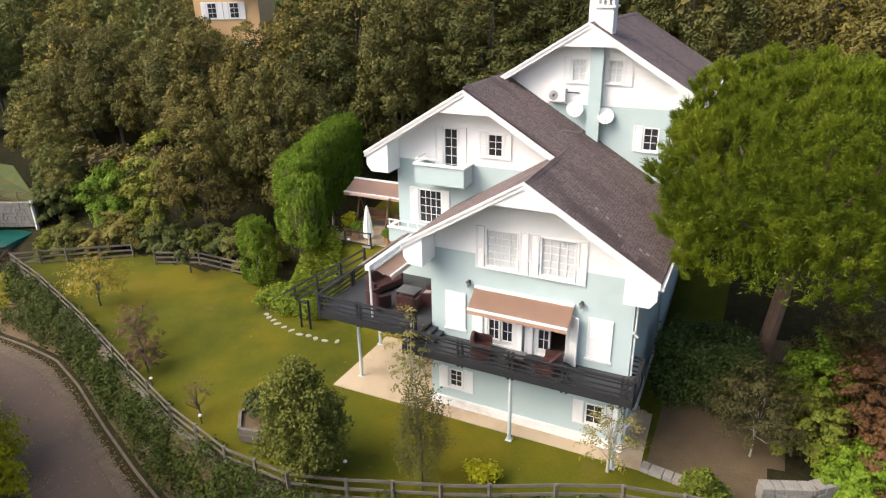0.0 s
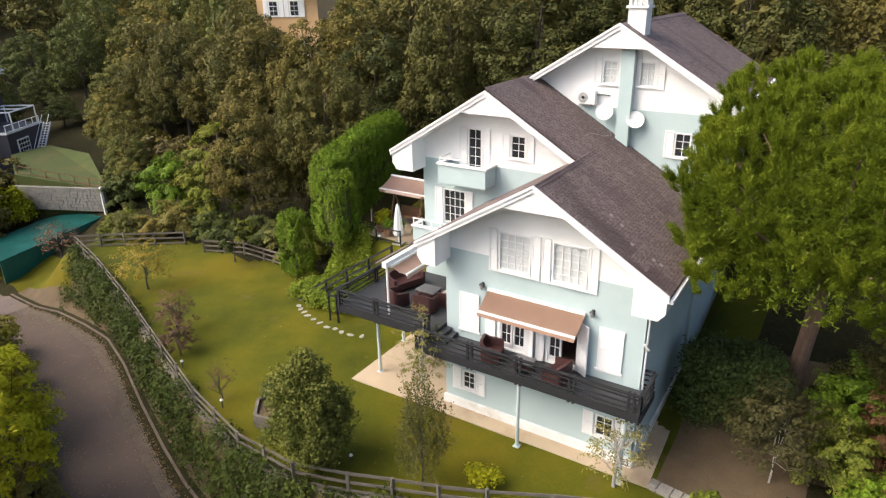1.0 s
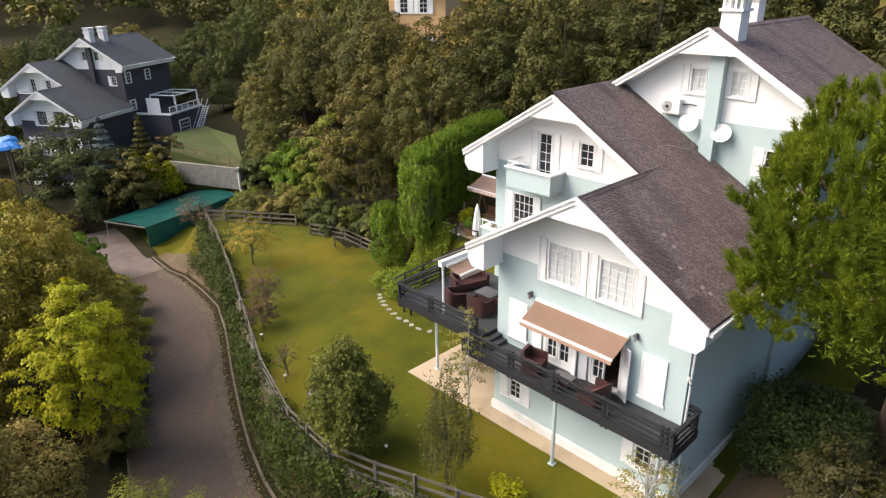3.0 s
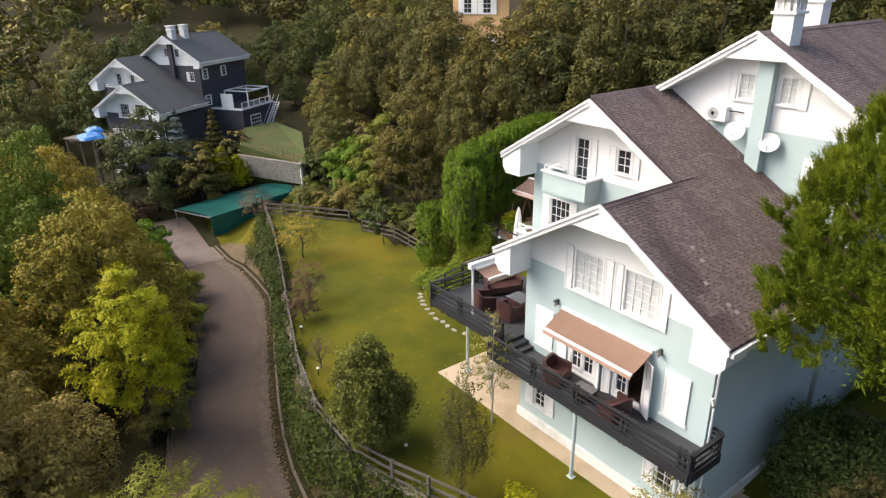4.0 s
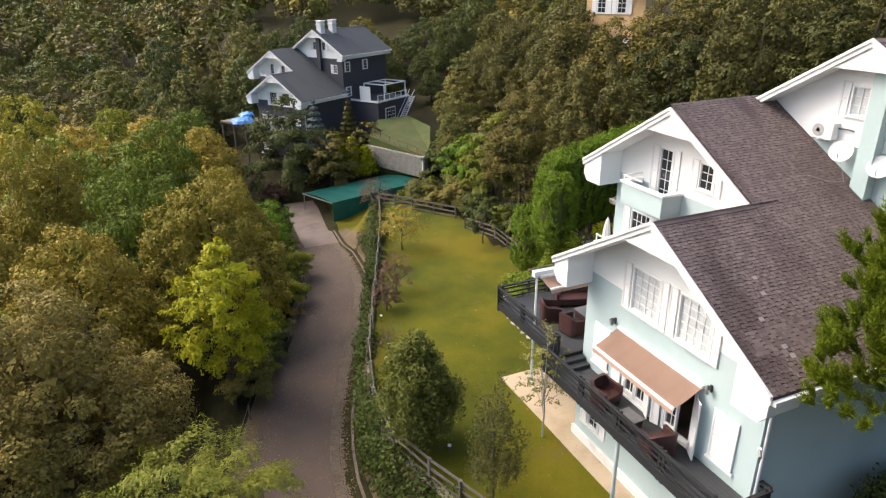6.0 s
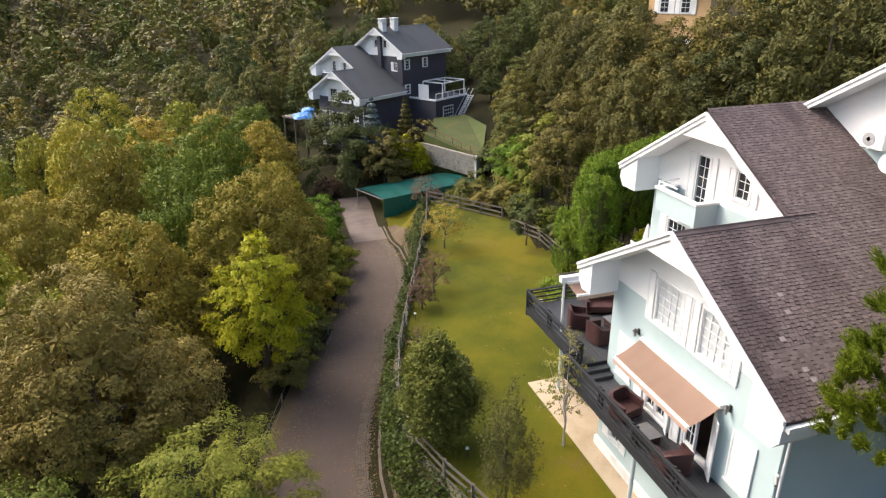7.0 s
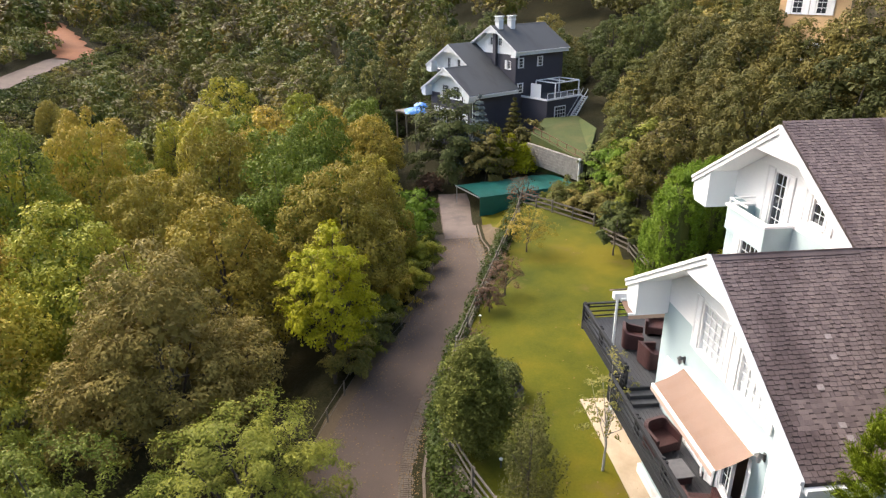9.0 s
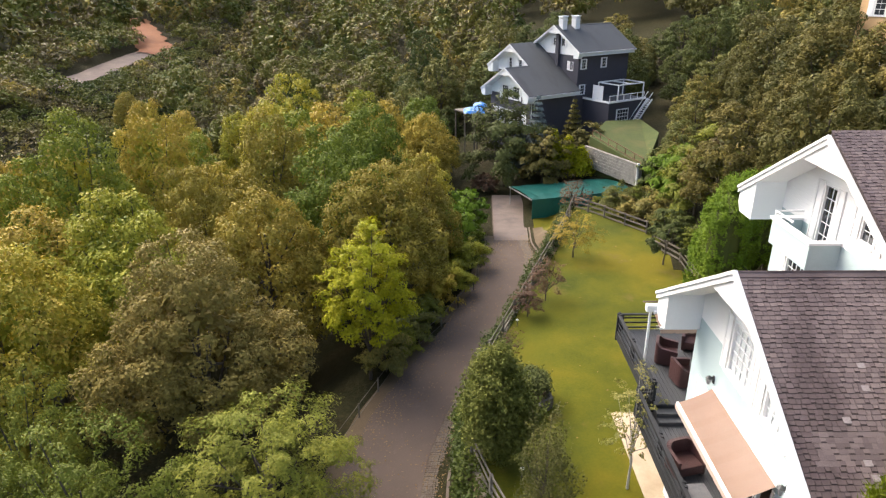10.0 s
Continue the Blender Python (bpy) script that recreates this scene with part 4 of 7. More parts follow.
def spray_points(seed, height, radius, base, sprays, n, spread=0.15, ragged=0.4, upright=0.0):
    """Leaves in flat, drooping sprays at the ends of boughs; gives leaf places, normals and the sprays' middles."""
    r = np.random.RandomState(seed)
    z0 = height * base
    tall = height - z0
    mids, outs, rads = [], [], []
    for i in range(sprays):
        c = 1 - 1.5 * (i + r.rand()) / sprays
        q, a = math.sqrt(max(0.0, 1 - c * c)), i * 2.39996 + r.normal() * 0.35
        d = (q * math.cos(a), q * math.sin(a), c)
        lump = noise.noise(Vector((d[0] * 1.7 + seed * 3.1, d[1] * 1.7, d[2] * 1.7)))
        k = min(1.18, max(0.5, 0.92 + ragged * lump + 0.07 * r.normal()))
        if i % 3 == 2:
            k *= r.uniform(0.5, 0.88)
        mids.append((radius * k * d[0], radius * k * d[1], z0 + tall * (0.38 + (0.62 if c > 0 else 0.45) * k * c)))
        outs.append(d)
        rads.append(radius * spread * r.uniform(0.65, 1.45))
    mids, outs, rads = np.array(mids), np.array(outs), np.array(rads)
    w = rads ** 2
    pick = r.choice(sprays, n, p=w / w.sum())
    rho, th = np.sqrt(r.rand(n)), r.rand(n) * 6.283
    rim = 1 + 0.35 * np.sin(th * 3 + pick)
    along_, across = rho * rim * np.cos(th) * 1.25, rho * rim * np.sin(th) * 0.85
    o = outs[pick].copy()
    o[:, 2] = 0
    o /= np.linalg.norm(o, axis=1, keepdims=True) + 1e-6
    s = np.stack([-o[:, 1], o[:, 0], np.zeros(n)], 1)
    rd = rads[pick][:, None]
    p = mids[pick] + (o * along_[:, None] + s * across[:, None]) * rd
    steep = 0.35 - 0.5 * (1 - outs[pick][:, 2]) + upright
    p[:, 2] += rd[:, 0] * (steep * along_ * 0.6 + 0.6 * np.sqrt(1 - rho ** 2) - 0.4 + 0.17 * r.normal(size=n))
    nm = outs[pick] * 0.4 + (o * along_[:, None] + s * across[:, None]) * 0.55 + np.array([0, 0, 0.6]) + r.normal(size=(n, 3)) * 0.26
    return p, nm, [(m[0], m[1], m[2], k) for m, k in zip(mids.tolist(), rads.tolist())]


def crown_lobes(seed, height, radius, base, small=80, grain=0.19):
    """Clumps (x, y, z, r, outward) over a few heavy limbs' worth of crown: a domed, knobbly tree."""
    r = np.random.RandomState(seed)
    z0 = height * base
    tall = height - z0
    heads = [(0.0, 0.0, z0 + 0.58 * tall, 0.60 * radius)]
    turn = r.rand() * 6.28
    for k in range(7):
        a = turn + k * 6.283 / 7 + r.normal() * 0.25
        q = radius * r.uniform(0.42, 0.66)
        heads.append((q * math.cos(a), q * math.sin(a), z0 + tall * r.uniform(0.26, 0.58), radius * r.uniform(0.30, 0.46)))
    heads = np.array(heads)
    squash = np.array([1, 1, 0.42 * tall / (0.60 * radius)])
    out, tries = [], 0
    while len(out) < small and tries < small * 60:
        tries += 1
        h = heads[r.randint(len(heads))]
        d = r.normal(size=3)
        d /= np.linalg.norm(d)
        if d[2] < -0.35:
            continue
        p = h[:3] + d * h[3] * squash * r.uniform(0.86, 1.04)
        if any(np.linalg.norm((p - g[:3]) / squash) < g[3] * 0.88 for g in heads if g is not h):
            continue
        k = radius * grain * r.uniform(0.6, 1.3)
        if any(np.linalg.norm(p - o[0]) < 0.62 * (k + o[1]) for o in out):
            continue
        out.append((p, k, d))
    return out


def lobe_points(seed, height, radius, base, n, small=80, grain=0.19, stray=0.14):
    """Leaf places and normals over the outer sides of a crown's clumps; gives the clumps too."""
    r = np.random.RandomState(seed + 500)
    lobes = crown_lobes(seed, height, radius, base, small, grain)
    mids, rads, outs = np.array([o[0] for o in lobes]), np.array([o[1] for o in lobes]), np.array([o[2] for o in lobes])
    pick = r.choice(len(lobes), n, p=rads ** 2 / (rads ** 2).sum())
    d = r.normal(size=(n, 3))
    d /= np.linalg.norm(d, axis=1, keepdims=True)
    d = d + outs[pick] * 0.55 + np.array([0, 0, 0.35])
    d /= np.linalg.norm(d, axis=1, keepdims=True)
    rim = 1 + 0.20 * np.sin(d[:, :1] * 9 + pick[:, None]) * np.sin(d[:, 1:2] * 8 + 2 * pick[:, None])
    rad = rads[pick][:, None] * (rim - 0.30 * r.rand(n, 1) ** 2 + 0.07 * r.normal(size=(n, 1)))
    p = mids[pick] + d * rad * np.array([1, 1, 0.9])
    inner = r.rand(n) < stray
    p[inner] -= outs[pick][inner] * rads[pick][inner][:, None] * r.uniform(0.5, 1.6, (inner.sum(), 1))
    p[:, 2] *= height / np.percentile(p[:, 2], 99.8)
    nm = d * 0.9 + np.array([0, 0, 0.35]) + r.normal(size=(n, 3)) * 0.38
    return p, nm, [(m[0], m[1], m[2], k) for m, k in zip(mids.tolist(), rads.tolist())]


def trunk_mesh(seed, height, radius, lobes, mat, limbs=9, lean=0.03):
    r = random.Random(seed)
    bm = bmesh.new()
    pts = [Vector((math.sin(i * 1.3 + seed) * lean * i, math.cos(i * 1.7 + seed) * lean * i, height * 0.8 * i / 6 - 0.4 * (i == 0))) for i in range(7)]
    tube(bm, pts, [radius * (1.25 if i == 0 else 1 - 0.13 * i) for i in range(7)], 8)
    for i in range(limbs):
        lb = lobes[(i * 7 + 3) % len(lobes)]
        h = 0.35 + 0.4 * r.random()
        a = pts[0].lerp(pts[-1], h)
        b = Vector(lb[:3])
        mid = a.lerp(b, 0.5) + Vector((0, 0, -0.06 * height * r.random()))
        tube(bm, [a, mid, b], [radius * 0.42, radius * 0.26, radius * 0.08], 5)
    return mesh_of("trunk", bm, mat)


def tree(name, label, seed, height, radius, mat, leaves, size, base=0.35, count=26, bark=None, trunk_r=0.2, at=None, group="", limbs=12, spread=0.15, ragged=0.4, shape=1.6, simple=False, upright=0.0):
    p, n, mids = spray_points(seed, height, radius, base, count, leaves, spread, ragged, upright)
    t = thing(name, at or Matrix.Identity(4), label, "tree", group)
    part("trunk", trunk_mesh(seed, height, trunk_r, mids, bark or BARK, limbs), None, t)
    part("crown", leaf_mesh("crown", p, n, size, mat, seed, shape, simple), None, t)
    return t


def dome_tree(label, seed, height, radius, mat, leaves, size, base=0.2, small=80, grain=0.19, group="", shape=1.5, simple=False, trunk_r=0.22, limbs=14, stray=0.14, taper=0.0):
    """A broadleaved tree with a knobbly domed crown."""
    p, n, mids = lobe_points(seed, height, radius, base, leaves, small, grain, stray)
    p[:, :2] *= 1 + taper * (0.4 - p[:, 2:] / height)
    t = thing("tree", Matrix.Identity(4), label, "tree", group)
    part("trunk", trunk_mesh(seed, height, trunk_r, mids, BARK, limbs), None, t)
    part("crown", leaf_mesh("crown", p, n, size, mat, seed, shape, simple), None, t)
    q, n, _ = lobe_points(seed, height * 0.88, radius * 0.78, base, leaves // 14, small, grain, 0.5)
    part("inner_foliage", leaf_mesh("inner_foliage", q, n, 0.34, mat, seed + 1, 1.3, True), None, t)
    return t


def at(x, y, z=None, s=1.0, turn=0.0, sz=None):
    z = ground_height(x, y) if z is None else z
    return Matrix.Translation((x, y, z)) @ Matrix.Rotation(turn, 4, "Z") @ Matrix.Diagonal((s, s, sz or s, 1))


def drop_at(t, m):
    t.matrix_world = m
    return t


# near wood across the lane
wood_rnd = random.Random(5)
LANE_WOOD, SLOPE_WOOD = "wood beside the lane", "wooded slope"
W_LABEL = "broadleaved tree with an olive-green domed crown"
near_kinds = [dome_tree(W_LABEL, 11 + i, 13.0, 5.0, LEAF_FOREST, 24000, 0.125, 0.16, 90, 0.18, LANE_WOOD) for i in range(3)]
tawny_kinds = [dome_tree("broadleaved tree turning tawny olive in early autumn", 25 + i, 13.0, 5.0, LEAF_TAWNY, 24000, 0.125, 0.16, 90, 0.18, LANE_WOOD) for i in range(2)]
green_kinds = [tree("tree", "fresh green tree with feathery drooping sprays", 15 + i, 12.0, 5.0, LEAF_GREEN, 34000, 0.075, 0.16, 190, trunk_r=0.2, group=LANE_WOOD, spread=0.12, shape=2.8) for i in range(2)]
gold_kinds = [dome_tree("golden-yellow tree thinning in early autumn", 17 + i, 12.5, 5.0, LEAF_GOLD, 15000, 0.15, 0.14, 120, 0.15, LANE_WOOD, simple=True, stray=0.3) for i in range(2)]
mid_kinds = [dome_tree(W_LABEL, 21 + i, 12.5, 5.0, LEAF_FOREST, 9000, 0.21, 0.14, 80, 0.19, LANE_WOOD, simple=True) for i in range(3)]
D_LABEL = "dark olive broadleaved tree of the wooded slope"
dark_kinds = [dome_tree(D_LABEL, 31 + i, 13.0, 4.3, LEAF_DARK, 19000, 0.13, 0.05, 120, 0.16, SLOPE_WOOD, simple=True, trunk_r=0.25) for i in range(4)]
dark_mid = [dome_tree(D_LABEL, 41 + i, 13.0, 4.5, LEAF_SLOPE, 8000, 0.22, 0.05, 90, 0.18, SLOPE_WOOD, simple=True, trunk_r=0.25) for i in range(3)]


class Wood:
    """Scatters copies of tree kinds, keeping them apart."""

    def __init__(self):
        self.spots = []

    def free(self, x, y, gap):
        return all((x - a) ** 2 + (y - b) ** 2 > (0.5 * (gap + g)) ** 2 for a, b, g in self.spots)

    def put(self, kinds, x, y, s, z=None, stretch=1.0):
        k = wood_rnd.choice(kinds)
        m = at(x, y, z, s, wood_rnd.random() * 6.28, s * stretch)
        if not k.get("used"):
            k["used"] = 1
            drop_at(k, m)
        else:
            copy_thing(k, m)

    def crown(self, kinds, x, y, top, radius):
        """A tree whose crown reaches up to the height top, radius wide."""
        z = ground_height(x, y)
        s = radius / 5.0
        self.spots.append((x, y, radius * 1.5))
        self.put(kinds, x, y, s, z, (top - z) / 13.0 / s)

    def scatter(self, kinds, inside, box_, n, gap, size):
        made = tries = 0
        while made < n and tries < n * 30:
            tries += 1
            x, y = wood_rnd.uniform(box_[0], box_[1]), wood_rnd.uniform(box_[2], box_[3])
            if inside(x, y) and self.free(x, y, gap):
                self.spots.append((x, y, gap))
                self.put(kinds, x, y, wood_rnd.uniform(*size), stretch=wood_rnd.uniform(0.8, 1.25))
                made += 1


wood = Wood()


def far_wood(name, label, inside, box_, n, gap, height, radius, leaves, size, mat, seed):
    """A distant wood: many crowns in one mesh."""
    rnd = random.Random(seed)
    pts, nms = [], []
    kinds = [lobe_points(seed + k, 1.0, 0.4, 0.10, leaves, 60, 0.21)[:2] for k in range(4)]
    made = tries = 0
    while made < n and tries < n * 25:
        tries += 1
        x, y = rnd.uniform(box_[0], box_[1]), rnd.uniform(box_[2], box_[3])
        if not (inside(x, y) and wood.free(x, y, gap)):
            continue
        wood.spots.append((x, y, gap))
        p, nm = rnd.choice(kinds)
        a, h = rnd.random() * 6.28, height * rnd.uniform(0.75, 1.2)
        w = h * radius / height
        c, s_ = math.cos(a), math.sin(a)
        rot = np.array([[c, s_, 0], [-s_, c, 0], [0, 0, 1]])
        pts.append(p @ rot * np.array([w / 0.4, w / 0.4, h]) + np.array([x, y, ground_height(x, y)]))
        nms.append(nm @ rot)
        made += 1
    ob = new(name, leaf_mesh(name, np.concatenate(pts), np.concatenate(nms), size, mat, seed, 1.6, True))
    return tagged(ob, label, "trees", kind="stuff")

# single trees of the lane side
tree("tree", "bright yellow-green tree leaning out over the lane", 71, 11.0, 2.35, LEAF_YELLOW, 20000, 0.085, 0.34, 120, BARK, 0.13, at(-25.0, 8.5, -5.9), spread=0.17, shape=2.2)
wood.spots.append((-25.0, 8.5, 5.0))
drop_at(dome_tree("broad tree with thinning brown autumn leaves", 72, 15.6, 4.9, LEAF_BROWN, 40000, 0.085, 0.30, 150, 0.13, limbs=14, shape=1.7, stray=0.25), at(-18.6, 1.4, -8.6))
wood.spots.append((-18.6, 1.4, 9.0))
for kinds_, x_, y_, top_, r_ in ((green_kinds, -11.7, 6.3, 4.2, 3.7), (green_kinds, -8.6, 1.2, 5.6, 3.4), (green_kinds, -12.5, -3.5, 6.0, 3.8),
                                 (tawny_kinds, -33.4, 9.0, 6.3, 4.2), (near_kinds, -38.6, 4.6, 7.0, 4.7), (tawny_kinds, -30.2, 1.6, 5.6, 4.6), (near_kinds, -27.0, -5.5, 6.6, 5.0),
                                 (tawny_kinds, -36.0, -4.5, 6.6, 4.8), (near_kinds, -18.5, -8.0, 6.6, 4.8), (tawny_kinds, -41.0, 10.6, 4.2, 3.4), (near_kinds, -47.0, 6.5, 5.2, 4.6), (tawny_kinds, -45.0, -1.5, 6.0, 5.0),
                                 (gold_kinds, -65.5, 10.5, 4.0, 4.4), (gold_kinds, -69.5, 5.5, 5.4, 4.8), (gold_kinds, -57.5, 7.0, 3.6, 4.4), (mid_kinds, -62.0, 2.0, 3.6, 4.6), (mid_kinds, -73.5, 10.0, 4.6, 4.0), (mid_kinds, -76.0, 2.0, 5.0, 4.4), (mid_kinds, -52.5, 11.0, 2.6, 3.4)):
    wood.crown(kinds_, x_, y_, top_, r_)
clear = lambda x, y: y < along(ROAD_LEFT, x) - 3.5 - 4.5 * smooth(-x, 38, 46)
wood.scatter(near_kinds + tawny_kinds, clear, (-48, -20, -14, 12), 9, 6.4, (0.85, 1.1))
valley = lambda x, y: x < -44 and y < -14 + 0.33 * (x + 50)
wood.scatter(mid_kinds * 2 + gold_kinds[:1], lambda x, y: clear(x, y) and not (x > -46 and y > -12) and not valley(x, y), (-80, -14, -34, 12), 34, 6.4, (0.85, 1.15))
for x_, y_, top_, r_ in ((-76.0, -27.0, 1.5, 2.6), (-86.0, -31.0, 2.5, 2.8), (-72.0, -36.0, -1.0, 2.4), (-96.0, -38.0, 2.0, 2.8)):
    wood.crown(gold_kinds, x_, y_, top_, r_)
# slope behind lawn and house
for sx, sy, s in ((-38.5, 43.5, 1.0), (-42.5, 42.0, 1.02), (-34.8, 45.5, 1.08), (-56.0, 46.0, 0.9), (-62.0, 47.0, 0.95), (-68.0, 48.0, 1.0), (-46.5, 44.0, 0.97), (-40.5, 46.0, 0.9), (-50.0, 47.0, 1.1), (-33.0, 50.0, 1.1), (-48.5, 52.5, 1.1)):
    wood.spots.append((sx, sy, 5.0))
    wood.put(dark_kinds, sx, sy, s)
wood.spots.append((-43.0, 52.0, 9.0))
for sx, sy, s in ((-98.0, 20.0, 1.0), (-101.0, 12.0, 1.0), (-104.0, 27.0, 1.05), (-93.0, 7.0, 0.9), (-97.5, 33.0, 1.0)):
    wood.spots.append((sx, sy, 5.0))
    wood.put(dark_mid, sx, sy, s)
for sx, sy, top_, r_ in ((-57.6, 36.0, 1.8, 2.0), (-60.6, 38.0, 3.6, 2.6), (-64.4, 40.6, 5.2, 3.0), (-69.5, 42.5, 7.0, 3.2), (-74.0, 47.0, 9.0, 4.2), (-80.0, 48.0, 10.0, 4.4), (-87.0, 46.0, 10.0, 4.4), (-92.0, 39.0, 10.5, 4.4), (-93.0, 31.0, 10.0, 4.2), (-90.0, 24.0, 8.5, 4.0), (-86.0, 12.0, 6.5, 4.2), (-82.0, 8.0, 5.0, 4.0)):
    wood.crown(dark_mid, sx, sy, top_, r_)
wood.scatter(dark_kinds, lambda x, y: y > 31 + 0.1 * (x + 25) and (x < -26 or y > 42) and (x > -38.5 or y > 39), (-43.5, 12, 30, 52), 46, 5.3, (0.8, 1.15))
wood.scatter(dark_mid, lambda x, y: y > 40 and not (-95 < x < -46 and 12 < y < 50), (-60, 30, 40, 64), 26, 4.9, (0.85, 1.15))
wood.scatter(dark_mid, lambda x, y: not (-95 < x < -46 and 12 < y < 50), (-114, -50, 6, 75), 46, 5.4, (0.8, 1.15))
slip = lambda x, y: -206 < x < -140 and abs(y + 52.5 - 0.57 * (x + 147)) < 6
track_gap = lambda x, y: not (x > -168 and x < -96 and -66 < y < -36) and not slip(x, y)
far_wood("hillside_wood", "autumn woodland covering the hillside", lambda x, y: track_gap(x, y) and not valley(x, y), (-150, -58, -72, 12), 120, 7.8, 11.0, 4.8, 2800, 0.33, LEAF_HILL, 81)
far_wood("distant_wood", "distant autumn woodland", lambda x, y: track_gap(x, y) and not (y > 0 and x > -150), (-400, -110, -170, 130), 330, 11.0, 14.0, 6.8, 900, 0.75, LEAF_HILL, 83)
far_wood("hillside_scrub", "rounded green bushes on the far hillside", lambda x, y: (y < -58.5 or x < -156) and not slip(x, y), (-225, -70, -84, -34), 400, 3.4, 4.6, 3.0, 420, 0.36, LEAF_HILL, 87)
far_wood("slope_scrub", "waist-high green scrub below the track", lambda x, y: y > -50.5, (-156, -60, -51, -40), 400, 2.0, 1.7, 1.9, 240, 0.24, LEAF_HILL, 93)
far_wood("track_scrub", "green scrub closing round the lower end of the track", lambda x, y: True, (-104, -76, -60, -44), 90, 2.2, 3.4, 2.4, 420, 0.26, LEAF_HILL, 95)
far_wood("valley_scrub", "low dark green scrub filling the valley", lambda x, y: valley(x, y), (-128, -45, -40, -14), 420, 2.3, 3.4, 2.3, 330, 0.26, LEAF_SCRUB, 91)
far_wood("upper_wood", "dark woodland above the house", lambda x, y: True, (-150, 60, 60, 125), 140, 7.0, 13.0, 5.4, 1300, 0.5, LEAF_DARK, 85)


def undergrowth(name, label, place, n, seed, mat, size, radius):
    """Low bushes: a heap of small drooping sprays."""
    p, nm, mids = spray_points(seed, 2.0 * radius, radius, 0.0, 40, n, 0.24, 0.9)
    t = thing(name, place, label, "bush", "lane-side bushes")
    part("foliage", leaf_mesh("foliage", p, nm, size, mat, seed), None, t)
    bm = bmesh.new()
    for k in range(5):
        tube(bm, [(0.1 * math.cos(k * 1.3), 0.1 * math.sin(k * 1.3), -0.3), mids[k * 6][:3]], [0.03, 0.01], 5)
    part("stem", bm, BARK, t)
    return t


ug_rnd = random.Random(15)
bush_kinds = [undergrowth("bush", "leafy green bush along the lane's edge", Matrix.Identity(4), 7000, 301 + i, m, 0.085, 1.4) for i, m in enumerate((LEAF_GREEN, LEAF_FOREST, LEAF_SLOPE))]
ux = -49.0
while ux < -27:
    ux += ug_rnd.uniform(1.3, 2.6)
    k = ug_rnd.choice(bush_kinds)
    m = at(ux, along(ROAD_LEFT, ux) - ug_rnd.uniform(1.3, 2.2), None, ug_rnd.uniform(0.7, 1.15), ug_rnd.random() * 6)
    if k.get("used"):
        copy_thing(k, m)
    else:
        k["used"] = 1
        drop_at(k, m)
for bx, by, bs in ((-45.6, 26.0, 0.6), (-44.0, 27.4, 0.9), (-42.2, 28.0, 0.7), (-40.8, 29.6, 1.0), (-38.6, 30.0, 0.8), (-36.6, 29.6, 0.9), (-34.4, 30.4, 1.1), (-32.0, 30.6, 0.9), (-30.0, 30.2, 1.0), (-43.0, 30.2, 1.2), (-47.6, 28.0, 1.0), (-49.0, 30.0, 1.2), (-27.8, 30.4, 1.1), (-56.3, 34.4, 1.15), (-58.0, 35.6, 1.2), (-60.4, 36.4, 1.3)):
    copy_thing(ug_rnd.choice(bush_kinds[::2]), at(bx, by, None, bs, ug_rnd.random() * 6))
for k in bush_kinds:
    if not k.get("used"):
        drop_at(k, at(-33.0, along(ROAD_LEFT, -33.0) - 1.8, None, 0.9, 1.0))

# ---- deck and terrace ----


def planks(parent, x0, x1, y0, y1, z, mat, w=0.14, along_x=True):
    n = int(round(((y1 - y0) if along_x else (x1 - x0)) / w))
    L = (x1 - x0) if along_x else (y1 - y0)
    one = mesh_of("plank", boxed(0, L, 0.004, w - 0.004, -0.03, 0) if along_x else boxed(0.004, w - 0.004, 0, L, -0.03, 0), mat)
    for i in range(n):
        part("plank", one, mat, parent, m=Matrix.Translation((x0, y0 + i * w, z) if along_x else (x0 + i * w, y0, z)))


def railing(parent, p, q, z, posts, height=0.72, rails=3, drop=0.45, mat=None):
    """Dark boarded rail from p to q: paired posts, and boards one above the other."""
    mat = mat or DECK_RAIL
    p, q = Vector((*p, z)), Vector((*q, z))
    d = q - p
    u = d.normalized()
    side = Vector((-u.y, u.x, 0))
    part("handrail", beam(bmesh.new(), p + Vector((0, 0, height)), q + Vector((0, 0, height)), 0.13, 0.05), mat, parent)
    for i in range(rails):
        h = 0.12 + (height - 0.28) * i / max(1, rails - 1)
        part("rail_board", beam(bmesh.new(), p + Vector((0, 0, h)), q + Vector((0, 0, h)), 0.03, 0.06), mat, parent)
    part("fascia_board", beam(bmesh.new(), p + Vector((0, 0, -0.18)) - side * 0.02, q + Vector((0, 0, -0.18)) - side * 0.02, 0.05, 0.34), mat, parent)
    for k in posts:
        c = p + d * k
        for s in (-0.09, 0.09):
            a = c + u * s + side * 0.055
            part("rail_post", beam(bmesh.new(), a + Vector((0, 0, -drop)), a + Vector((0, 0, height + 0.06)), 0.09, 0.09), mat, parent)


